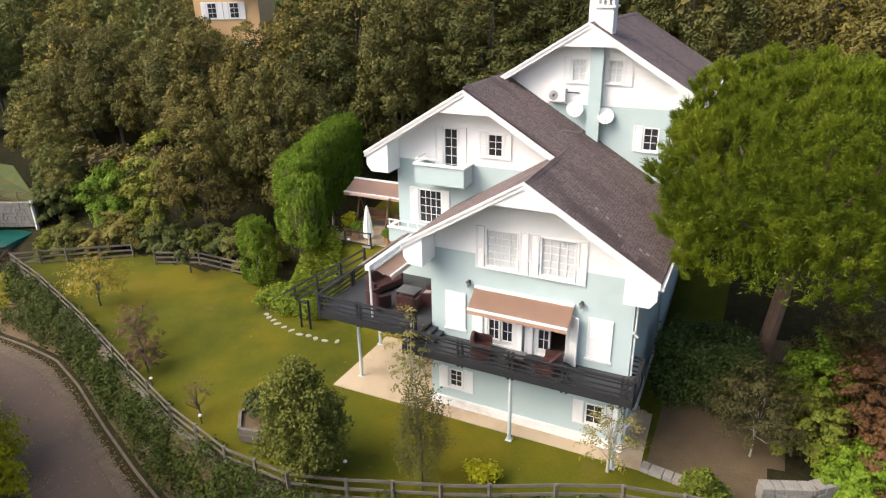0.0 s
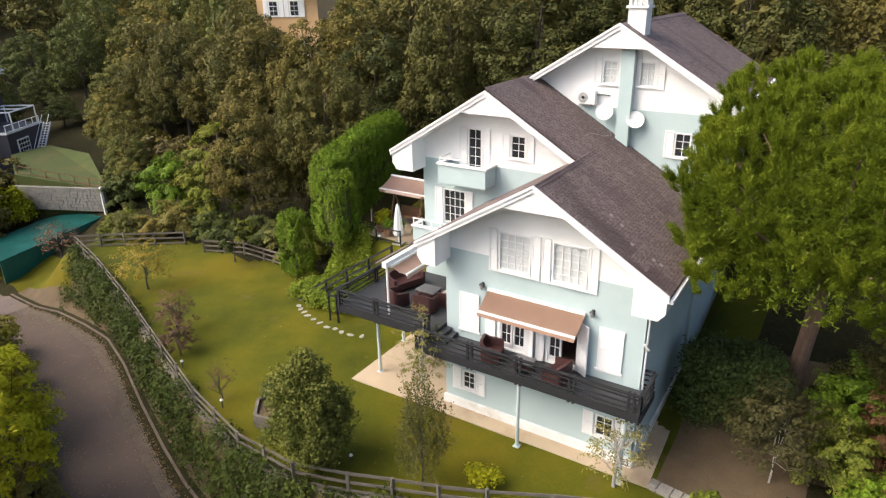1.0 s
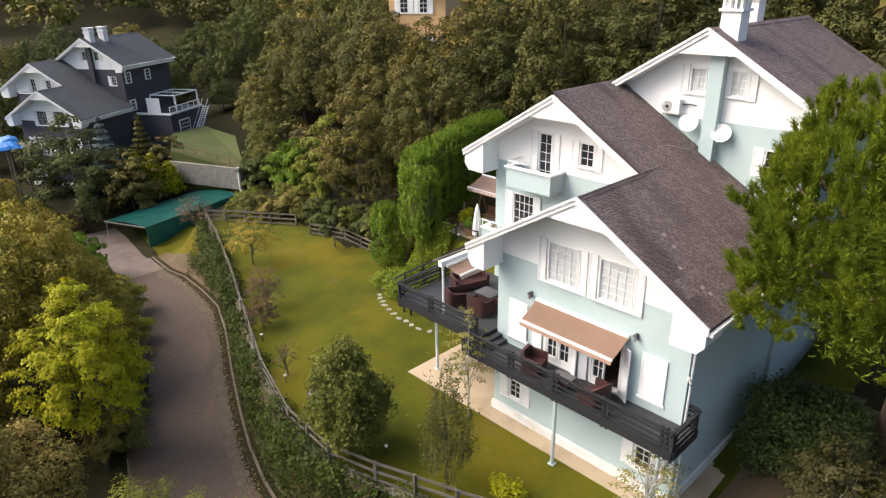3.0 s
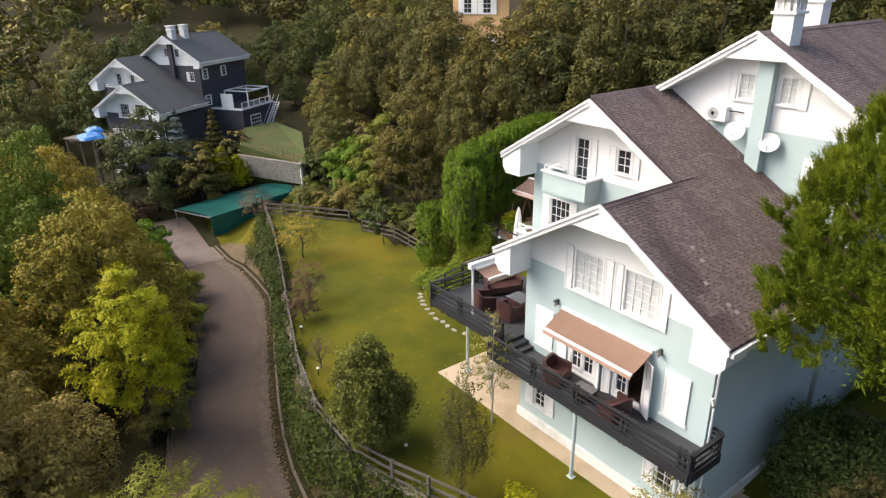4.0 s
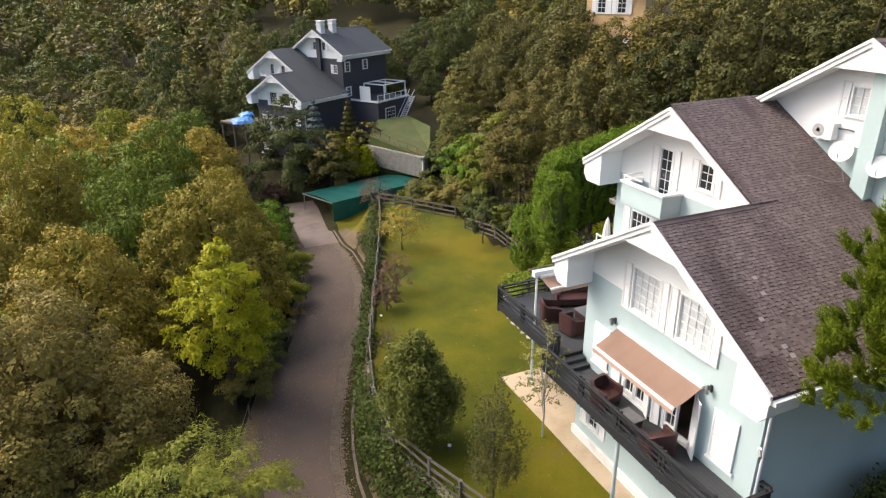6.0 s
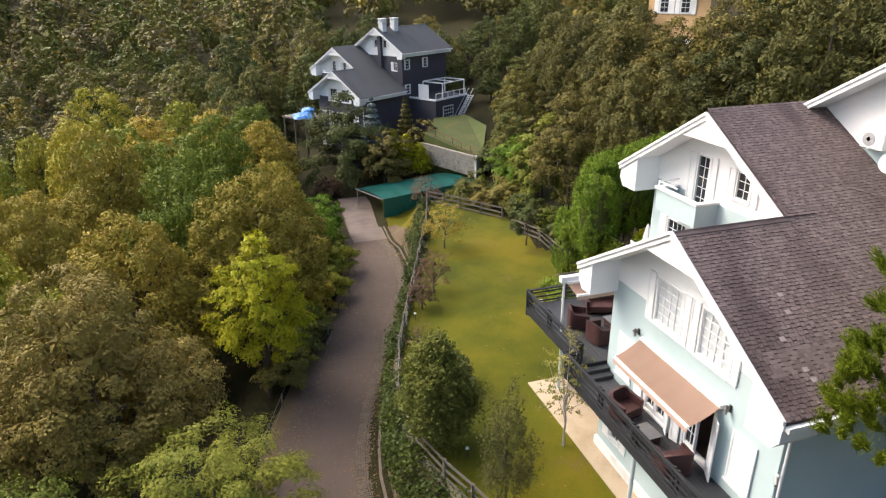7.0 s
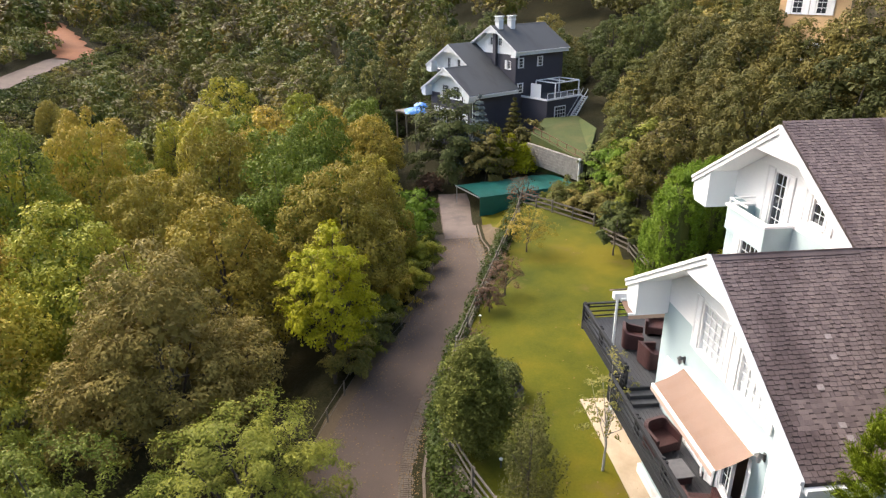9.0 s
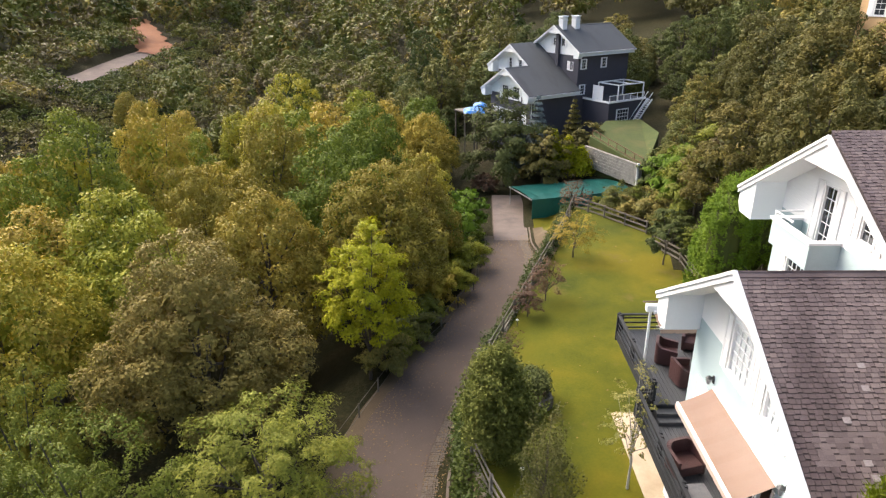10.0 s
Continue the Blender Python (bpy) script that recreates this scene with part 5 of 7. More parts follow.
def build_deck():
    deck = thing("deck", Matrix.Identity(4), "charcoal timber balcony deck on pale steel posts along the house", "deck")
    part("joist_frame", box(box(bmesh.new(), -11.5, -2.3, 19.72, 21.02, 3.16, 3.38), -2.6, -2.3, 21.02, 21.3, 3.16, 3.38), DECK_RAIL, deck)
    planks(deck, -11.5, -2.25, 19.72, 21.12, 3.45, DECK)
    planks(deck, -2.62, -2.25, 21.12, 21.33, 3.448, DECK)
    railing(deck, (-11.5, 19.68), (-2.22, 19.68), 3.45, (0.0, 0.27, 0.50, 0.73, 0.965))
    railing(deck, (-2.2, 19.70), (-2.2, 21.36), 3.45, (0.06, 0.94))
    railing(deck, (-2.24, 21.38), (-2.58, 21.38), 3.45, ())
    railing(deck, (-11.5, 20.08), (-11.5, 19.74), 3.45, (), rails=3)
    for x, y in ((-6.88, 19.85), (-2.75, 19.95)):
        po = part("support_post", tube(bmesh.new(), [(x, y, 0.0), (x, y, 3.16)], [0.075, 0.075], 12), POST_STEEL, deck, "pale painted steel post")
        part("base_plate", boxed(x - 0.13, x + 0.13, y - 0.13, y + 0.13, 0.032, 0.05), POST_STEEL, po)
    return deck


build_deck()


def build_terrace():
    t = thing("terrace", Matrix.Identity(4), "charcoal timber terrace with lounge seating at the corner of the house", "terrace")
    part("joist_frame", box(bmesh.new(), -16.05, -10.97, 20.15, 25.0, 3.62, 3.86), DECK_RAIL, t)
    planks(t, -16.05, -10.97, 20.15, 25.0, 3.90, DECK)
    railing(t, (-16.1, 20.1), (-11.2, 20.1), 3.90, (0.01, 0.43, 0.98))
    railing(t, (-16.1, 25.0), (-16.1, 20.1), 3.90, (0.02, 0.45, 0.985))
    for i, z in enumerate((3.60, 3.75)):
        part("step", boxed(-10.96 + 0.0, -10.66 + 0.0 - 0.0 + (0.28 if i == 0 else 0.0), 20.15, 21.12, 3.452, z + 0.0, 0.01), DECK, t)
    for x, y in ((-14.89, 21.31), (-15.6, 24.2)):
        po = part("support_post", tube(bmesh.new(), [(x, y, 0.0), (x, y, 3.62)], [0.075, 0.075], 12), POST_STEEL, t, "pale painted steel post")
        part("base_plate", boxed(x - 0.13, x + 0.13, y - 0.13, y + 0.13, 0.032, 0.05), POST_STEEL, po)
    return t


build_terrace()


def wicker_seat(m, wide, label, cushion=None):
    """Tub-shaped wicker armchair or sofa that faces +y in its own frame."""
    name = "armchair" if wide < 1.2 else "sofa"
    s = thing(name, m, label, name, "wicker seats")
    w, d = wide / 2, 0.4
    part("seat", boxed(-w + 0.09, w - 0.09, -d + 0.09, d, 0.10, 0.42, 0.03), WICKER, s)
    bm = bmesh.new()
    outer, inner = [], []
    n = 18
    for i in range(n + 1):
        a = math.pi + math.pi * i / n
        cx, cy = math.cos(a), math.sin(a)
        px, py = math.copysign(abs(cx) ** 0.45, cx), -abs(cy) ** 0.45
        outer.append((px * w, py * d if py < -0.02 else d))
        inner.append((px * (w - 0.10), py * (d - 0.10) if py < -0.02 else d))
    rows = []
    for i, ((ox, oy), (ix, iy)) in enumerate(zip(outer, inner)):
        h = 0.66 + 0.24 * math.sin(math.pi * i / n) ** 0.7
        rows.append([bm.verts.new((ox, oy, 0.06)), bm.verts.new((ox * 1.04, oy * 1.04 if oy < 0 else oy, h)), bm.verts.new((ix * 1.02, iy * 1.02 if iy < 0 else iy, h)), bm.verts.new((ix, iy, 0.06))])
    for a, b in zip(rows, rows[1:]):
        for k in range(4):
            bm.faces.new((a[k], a[(k + 1) % 4], b[(k + 1) % 4], b[k]))
    bm.faces.new(rows[0][::-1])
    bm.faces.new(rows[-1])
    part("backrest", bm, WICKER, s)
    leg = mesh_of("leg", boxed(-0.03, 0.03, -0.03, 0.03, 0, 0.10), DARK_METAL)
    for x in (-w + 0.12, w - 0.12):
        for y in (-d + 0.14, d - 0.06):
            part("leg", leg, DARK_METAL, s, m=Matrix.Translation((x, y, 0)))
    if cushion:
        part("cushion", boxed(-w + 0.12, w - 0.12, -d + 0.14, d - 0.02, 0.425, 0.52, 0.04), cushion, s)
    return s


def low_table(m, label, wx=0.8, wy=0.6):
    t = thing("coffee_table", m, label, "table")
    part("tabletop", boxed(-wx / 2, wx / 2, -wy / 2, wy / 2, 0.38, 0.42, 0.012), TABLE_GREY, t)
    part("skirt", boxed(-wx / 2 + 0.05, wx / 2 - 0.05, -wy / 2 + 0.05, wy / 2 - 0.05, 0.10, 0.379, 0.01), WICKER, t)
    leg = mesh_of("leg", boxed(-0.03, 0.03, -0.03, 0.03, 0, 0.10), DARK_METAL)
    for x in (-wx / 2 + 0.1, wx / 2 - 0.1):
        for y in (-wy / 2 + 0.1, wy / 2 - 0.1):
            part("leg", leg, DARK_METAL, t, m=Matrix.Translation((x, y, 0)))


D = 3.45
wicker_seat(pose(-8.3, 20.25, D, 0, 0, -75), 0.95, "dark brown wicker tub armchair on the balcony deck")
low_table(pose(-6.85, 20.2, D, 0, 0, 4), "small grey-topped wicker table on the balcony deck")
wicker_seat(pose(-5.45, 20.2, D, 0, 0, 80), 0.95, "dark brown wicker tub armchair on the balcony deck")
T = 3.90
wicker_seat(pose(-13.75, 21.35, T, 0, 0, -20), 0.90, "dark brown wicker armchair on the terrace")
wicker_seat(pose(-12.35, 21.55, T, 0, 0, 8), 0.95, "dark brown wicker armchair on the terrace")
wicker_seat(pose(-14.5, 23.1, T, 0, 0, -110), 1.7, "dark brown wicker sofa on the terrace")
low_table(pose(-12.95, 22.75, T, 0, 0, 0), "low grey-topped wicker table on the terrace", 1.0, 0.8)
wicker_seat(pose(-11.75, 22.6, T, 0, 0, 90), 0.9, "wicker armchair with a floral cushion beside the house wall", CUSHION)

# ---- awnings ----


def awning(name, back, front, label, group="awnings"):
    """A fabric awning between a cassette (back: two ends) and a front bar (front: two ends)."""
    a, b, c, d = Vector(back[0]), Vector(back[1]), Vector(front[1]), Vector(front[0])
    t = thing(name, Matrix.Identity(4), label, "awning", group)
    bm = bmesh.new()
    n, k = 16, 8
    rows = [[bm.verts.new(a.lerp(b, i / n).lerp(d.lerp(c, i / n), j / k) + Vector((0, 0, -0.05 * math.sin(math.pi * j / k) + 0.006 * math.sin(i * 2.1)))) for j in range(k + 1)] for i in range(n + 1)]
    for r, s in zip(rows, rows[1:]):
        for j in range(k):
            bm.faces.new((r[j], s[j], s[j + 1], r[j + 1]))
    bmesh.ops.solidify(bm, geom=bm.faces[:], thickness=0.008)
    part("canopy", bm, AWNING, t, "terracotta awning cloth")
    part("front_bar", beam(bmesh.new(), d, c, 0.07, 0.09), PAINT_WHITE, t, "white front bar")
    bm = bmesh.new()
    m, out = 40, (b - a).cross(Vector((0, 0, 1))).normalized() * 0.044
    if out.dot(d - a) < 0:
        out = -out
    edge = [d.lerp(c, i / m) + out for i in range(m + 1)]
    for i in range(m):
        p, q = edge[i], edge[i + 1]
        hang = [Vector((0, 0, -0.16 - 0.03 * abs(math.sin(k * math.pi / 2.5)))) for k in (i, i + 1)]
        prism(bm, [p + Vector((0, 0, -0.03)), q + Vector((0, 0, -0.03)), q + hang[1], p + hang[0]], out * 0.15)
    bmesh.ops.remove_doubles(bm, verts=bm.verts, dist=0.0005)
    part("valance", bm, AWNING, t, "scalloped terracotta valance")
    part("cassette", beam(bmesh.new(), a, b, 0.12, 0.12), PAINT_WHITE, t)
    for p, q in ((a.lerp(b, 0.08), d.lerp(c, 0.08)), (a.lerp(b, 0.92), d.lerp(c, 0.92))):
        mid = p.lerp(q, 0.5) + (b - a).normalized() * 0.25 + Vector((0, 0, -0.1))
        part("arm", tube(bmesh.new(), [p + Vector((0, 0, -0.08)), mid, q + Vector((0, 0, -0.05))], [0.025] * 3, 6), PAINT_WHITE, t)
    return t


awning("awning", ((-8.95, 21.08, 5.98), (-4.87, 21.08, 5.98)), ((-8.80, 19.98, 5.55), (-4.82, 19.98, 5.55)), "extended terracotta awning with a white bar over the French doors")
awning("awning", ((-13.35, 24.6, 6.18), (-13.35, 20.55, 6.18)), ((-12.55, 24.6, 5.98), (-12.55, 20.55, 5.98)), "half-drawn terracotta awning under the white terrace beam")


def terrace_beam():
    t = thing("terrace_canopy", Matrix.Identity(4), "white beam on a slim post carrying the terrace awning", "canopy")
    part("post", tube(bmesh.new(), [(-13.52, 20.48, 3.9), (-13.52, 20.48, 6.15)], [0.05, 0.05], 12), PAINT_WHITE, t)
    part("beam", boxed(-13.64, -13.40, 20.30, 25.0, 6.16, 6.42, 0.015), PAINT_WHITE, t)
    bm = bmesh.new()
    prism(bm, [(-13.98, 20.32, 6.27), (-13.64, 20.32, 6.455), (-13.64, 20.32, 6.50), (-14.0, 20.32, 6.32)], (0, 4.6, 0))
    part("roof_strip", bm, ROOF, t, "brown shingled strip")
    return t


terrace_beam()

# ---- fittings on the house ----


def satellite_dish(x, y, z, r, label):
    d = thing("satellite_dish", pose(x, y, z, 62, 0, 20), label, "dish", "satellite dishes")
    prof = [(0.02, 0.0)] + [(r * k / 6, 0.16 * r * (k / 6) ** 2) for k in range(1, 7)] + [(r * 1.02, 0.16 * r + 0.012), (r * 0.99, 0.16 * r - 0.02)] + [(r * k / 6, 0.16 * r * (k / 6) ** 2 - 0.02) for k in range(5, 0, -1)]
    part("reflector", lathe(bmesh.new(), prof, sides=24), PLASTIC_WHITE, d)
    part("feed_arm", tube(bmesh.new(), [(0, -r * 0.95, 0.1), (0, -r * 0.5, r * 0.75)], [0.015, 0.015], 6), METAL, d)
    part("feed", tube(bmesh.new(), [(0, -r * 0.5, r * 0.70), (0, -r * 0.45, r * 0.86)], [0.04, 0.04], 8), PLASTIC_WHITE, d)
    part("bracket", tube(bmesh.new(), [(0, 0, -0.02), (0, -0.1, -0.3), (0, 0.25, -0.45)], [0.025] * 3, 6), METAL, d)
    return d


satellite_dish(-7.25, 28.35, 11.95, 0.37, "round white satellite dish on the gable wall")
satellite_dish(-5.88, 28.40, 11.72, 0.37, "round white satellite dish on the gable wall")


def air_conditioner():
    a = thing("air_conditioner", pose(-8.12, 28.50, 12.22), "white outdoor air-conditioning unit on the gable wall", "air conditioner")
    part("casing", boxed(-0.42, 0.42, -0.16, 0.16, 0, 0.58, 0.02), PLASTIC_WHITE, a)
    part("grille", lathe(bmesh.new(), [(0.22, 0), (0.22, 0.012), (0.07, 0.016), (0.07, 0.0)], sides=20), surface("grille_grey", (0.30, 0.30, 0.30), (0.38, 0.38, 0.38), 6.0, 0.6, 60.0, 0.1), a, "grey round fan grille", m=pose(-0.12, -0.164, 0.29, 90))
    part("bracket", box(box(bmesh.new(), -0.3, -0.26, -0.16, 0.18, -0.05, -0.002), 0.26, 0.3, -0.16, 0.18, -0.05, -0.002), METAL, a)
    part("pipe", tube(bmesh.new(), [(0.42, 0.1, 0.4), (0.75, 0.12, 0.42), (1.0, 0.12, 0.40)], [0.025] * 3, 6), DARK_METAL, a)


air_conditioner()


def wall_lantern(x, z):
    w = thing("wall_lantern", pose(x, 21.15, z), "dark metal wall lantern beside the awning", "lamp", "wall lanterns")
    part("bracket", box(box(bmesh.new(), -0.05, 0.05, -0.03, 0, -0.12, 0.12), -0.02, 0.02, -0.16, -0.03, 0.06, 0.10), DARK_METAL, w)
    part("glass", lathe(bmesh.new(), [(0.05, -0.14), (0.085, 0.06)], (0, -0.16, 0), 6), METAL, w)
    part("cap", lathe(bmesh.new(), [(0.11, 0.062), (0.02, 0.15)], (0, -0.16, 0), 6), DARK_METAL, w)


wall_lantern(-9.2, 6.1)
wall_lantern(-4.6, 6.1)


def wall_camera(x, y, z):
    c = thing("security_camera", pose(x, y, z, 0, 0, 40), "small white security camera at the house corner", "camera")
    part("mount", boxed(-0.05, 0.05, -0.05, 0.05, -0.05, 0.05, 0.01), PLASTIC_WHITE, c)
    part("body", tube(bmesh.new(), [(0, -0.05, -0.02), (0.02, -0.28, -0.08)], [0.05, 0.05], 10), METAL, c)


wall_camera(-2.62, 21.10, 5.35)


def roof_cable():
    pts = [(-7.2, 28.3, 11.7), (-6.8, 28.2, 11.0), (-6.9, 27.6, 10.98 + 0.1), (-7.25, 26.9, 11.3), (-7.3, 26.2, 11.32)]
    pts = [(x, y, max(z, FRONT["top"] - SLOPE * (x - FRONT["ridge"]) + 0.05)) for x, y, z in pts]
    part("cable", tube(bmesh.new(), pts, [0.007] * 5, 5), METAL)
    tagged(bpy.data.objects["cable"], "thin white aerial cable trailing over the shingles", "cable")


roof_cable()

# ---- fences ----


def fence(name, pts, label, height, gap, rails, mat, post=0.12, rail=(0.035, 0.13), base=None, spread=0.18):
    """Posts and rails along a line of (x, y)."""
    f = thing(name, Matrix.Identity(4), label, "fence")
    spots = []
    for (xa, ya), (xb, yb) in zip(pts, pts[1:]):
        n = max(1, int(round(math.hypot(xb - xa, yb - ya) / gap)))
        spots += [(xa + (xb - xa) * i / n, ya + (yb - ya) * i / n) for i in range(n)]
    spots.append(pts[-1])
    rnd = random.Random(len(spots))
    feet = [Vector((x, y, (base or ground_height)(x, y))) for x, y in spots]
    for p in feet:
        lean = Vector((rnd.uniform(-0.02, 0.02), rnd.uniform(-0.02, 0.02), height * rnd.uniform(0.98, 1.06)))
        part("post", beam(bmesh.new(), p - Vector((0, 0, 0.2)), p + lean, post, post), mat, f)
    for p, q in zip(feet, feet[1:]):
        for i in range(rails):
            h = Vector((0, 0, height * (0.95 - i * (0.95 - spread) / max(1, rails - 1)) - 0.02 * rnd.random()))
            part("rail", beam(bmesh.new(), p + h, q + h + Vector((0, 0, 0.02 * rnd.random())), *rail), mat, f)
    return f


GARDEN_FENCE = [(-46.2, 24.0), (-40.2, 22.2), (-31.7, 19.2), (-25.5, 16.9), (-20.8, 15.2), (-16.7, 14.15), (-13.5, 14.05), (-11.3, 14.65), (-6.3, 16.35), (-2.0, 18.05), (2.0, 18.9)]
fence("garden_fence", GARDEN_FENCE, "weathered grey post-and-rail garden fence along the bank", 1.05, 2.1, 3, FENCE_WOOD)
fence("garden_fence", [(-46.2, 24.0), (-43.0, 26.0), (-38.9, 28.3)], "weathered grey post-and-rail fence closing the lawn", 1.05, 2.3, 3, FENCE_WOOD)
fence("garden_fence", [(-36.2, 27.9), (-33.0, 28.9), (-28.6, 28.5)], "dark weathered boarded fence at the lawn's edge", 0.95, 2.0, 3, FENCE_WOOD)
fence("stair_rail", [(-23.2, 25.0), (-17.0, 25.35)], "charcoal rail climbing the bank beside the terrace", 1.0, 1.55, 3, DECK_RAIL, 0.10, (0.03, 0.11), lambda x, y: -0.3 + (x + 23.2) / 6.2 * 4.0)
fence("gate_posts", [(-20.5, 24.0), (-19.9, 24.0)], "pair of charcoal gate posts on the lawn", 1.65, 0.6, 1, DECK_RAIL, 0.11, (0.03, 0.12))
fence("upper_fence", [(-21.0, 27.0), (-17.7, 27.1)], "dark rail fence of the upper garden", 0.9, 1.6, 2, DECK_RAIL, 0.07, (0.03, 0.06))
fence("lane_fence", [(-46.0, 16.5), (-36.6, 15.0), (-31.0, 12.6), (-25.9, 9.85), (-18.8, 7.5)], "low grey wire-and-rail fence beside the lane", 0.9, 2.6, 2, FENCE_WOOD, 0.07, (0.02, 0.03))

# ---- hedges and garden plants ----


def leafy(name, label, pts, nms, size, mat, seed, category="hedge", shape=1.5, stem=None):
    t = thing(name, Matrix.Identity(4), label, category)
    part("foliage", leaf_mesh("foliage", pts, nms, size, mat, seed, shape), None, t)
    if stem:
        part("stem", stem, BARK, t)
    return t


def mound_points(lobes, n, seed):
    return crown_points(lobes, n, seed, 0.45)


def clipped_points(blocks, n, seed):
    """Leaf places over clipped, softly squared blocks (x, y, z0, z1, half-width), none of them inside another."""
    r = np.random.RandomState(seed)
    area = np.array([b[4] * (b[3] - b[2]) for b in blocks])
    pts, nms = [], []
    for x, y, z0, z1, w in (blocks[k] for k in r.choice(len(blocks), n * 3, p=area / area.sum())):
        d = r.normal(size=3)
        d /= np.linalg.norm(d)
        if d[2] < -0.6:
            continue
        e = np.sign(d) * np.abs(d) ** 0.55
        h = (z1 - z0) / 2
        bulge = 1 + 0.05 * math.sin(x * 2 + d[0] * 4) * math.sin(d[2] * 6 + y) - 0.10 * r.rand() ** 2 + 0.025 * r.normal()
        p = np.array([x + w * e[0] * bulge, y + w * e[1] * bulge, (z0 + z1) / 2 + h * e[2] * (0.5 + 0.5 * bulge)])
        if any(abs(p[0] - q[0]) < q[4] * 0.8 and abs(p[1] - q[1]) < q[4] * 0.8 and p[2] < q[3] - 0.3 for q in blocks):
            continue
        pts.append(p)
        nms.append(d * 0.7 + np.array([0, 0, 0.45]) + r.normal(size=3) * 0.35)
        if len(pts) == n:
            break
    return np.array(pts), np.array(nms)


def feathered(feet, outs, per, seed, shoot=(0.25, 0.5), loose=0.055):
    """Short upright sprays of leaves, one on each foot."""
    r = np.random.RandomState(seed)
    n = len(feet)
    flat = outs / np.linalg.norm(outs, axis=1, keepdims=True)
    axis = flat * 0.6 + np.array([0, 0, 0.7]) + r.normal(size=(n, 3)) * 0.2
    k = r.rand(n * per, 1)
    p = np.repeat(feet, per, 0) + np.repeat(axis, per, 0) * (k - 0.55) * np.repeat(r.uniform(*shoot, (n, 1)), per, 0)
    p += r.normal(size=p.shape) * loose * (1.15 - k)
    return p, np.repeat(flat, per, 0) * 0.8 + r.normal(size=p.shape) * 0.45 + np.array([0, 0, 0.2])


HEDGE_LINE = [(-22.75, 27.4, 3.2, 8.45), (-23.3, 29.5, 3.6, 8.65), (-24.4, 33.0, 3.8, 8.9), (-26.2, 38.0, 4.6, 8.8)]
blocks_ = [(-21.35, 26.25, 3.6, 7.75, 1.0), (-22.3, 27.1, 3.3, 8.3, 0.9)]
for a_, b_ in zip(HEDGE_LINE, HEDGE_LINE[1:]):
    steps = max(1, int(math.hypot(b_[0] - a_[0], b_[1] - a_[1]) / 0.9))
    for i in range(steps):
        blocks_.append((*(p_ + (q_ - p_) * i / steps for p_, q_ in zip(a_, b_)), 1.02))
p, nm = feathered(*clipped_points(blocks_, 8200, 3), 20, 4)
cypress = leafy("cypress_hedge", "tall clipped bright green cypress hedge with squared tops", p, nm, 0.046, LEAF_HEDGE, 3, "hedge", 2.4)
# solid cores in a darker green, painting the shade between the hedge's sprays
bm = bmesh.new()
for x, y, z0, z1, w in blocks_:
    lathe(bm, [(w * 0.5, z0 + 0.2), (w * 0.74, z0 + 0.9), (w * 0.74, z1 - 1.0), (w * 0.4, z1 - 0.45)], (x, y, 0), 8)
part("inner_growth", bm, LEAF_SHRUB, cypress, "solid dark green core standing in for the shade inside the hedge")
for x, y, z0, z1 in HEDGE_LINE:
    part("stem", tube(bmesh.new(), [(x, y, z0 - 1.5), (x, y, z1 - 1.2)], [0.14, 0.05], 6), BARK, cypress)
p, nm = feathered(*clipped_points([(-26.8, 28.0, -0.5, 4.0, 0.92)], 900, 4), 20, 5)
leafy("cypress_bush", "rounded dark green cypress bush at the lawn's edge", p, nm, 0.05, LEAF_HEDGE, 4, "bush", 2.4, tube(bmesh.new(), [(-26.9, 28.0, -0.5), (-26.9, 28.0, 2.6)], [0.1, 0.05]))
rb = random.Random(8)
p, nm = mound_points([(rb.uniform(-24.2, -19.4), rb.uniform(25.0, 26.4), rb.uniform(-0.1, 0.45), rb.uniform(0.4, 0.7)) for _ in range(85)], 28000, 5)
for i in range(len(p)):
    p[i, 2] += ground_height(p[i, 0], p[i, 1]) + 0.35
leafy("bank_shrubs", "bright green leafy shrubs covering the bank by the terrace", p, nm, 0.085, foliage("leaves_bank", [(0.0, (0.075, 0.12, 0.012)), (0.5, (0.145, 0.195, 0.018)), (1.0, (0.22, 0.25, 0.03))]), 5, "shrubs")


def along_bank(n, seed):
    """Ivy hanging in heaps over the steep bank between fence and lane."""
    r = np.random.RandomState(seed)
    heaps = []
    for i in range(820):
        x, k = -45.5 + 47 * r.rand(), r.rand() ** 0.9
        yk, yf = along(KERB_LINE, x) + 0.85, along(FENCE_LINE, x) - 0.15
        y = yk + max(0.0, yf - yk) * k
        heaps.append((x, y - 0.05, road_z(x) + 0.30 + (lawn_height(x, yf) - 0.05 - road_z(x)) * k, r.uniform(0.40, 0.80)))
    return crown_points(heaps, n, seed, 0.25, fuzz=0.10)


p, nm = along_bank(92000, 12)
ivy = new("ivy", leaf_mesh("ivy", p, nm, 0.105, LEAF_IVY, 12, 1.3))
tagged(ivy, "dense dark ivy hanging over the bank below the fence", "ivy", kind="stuff")

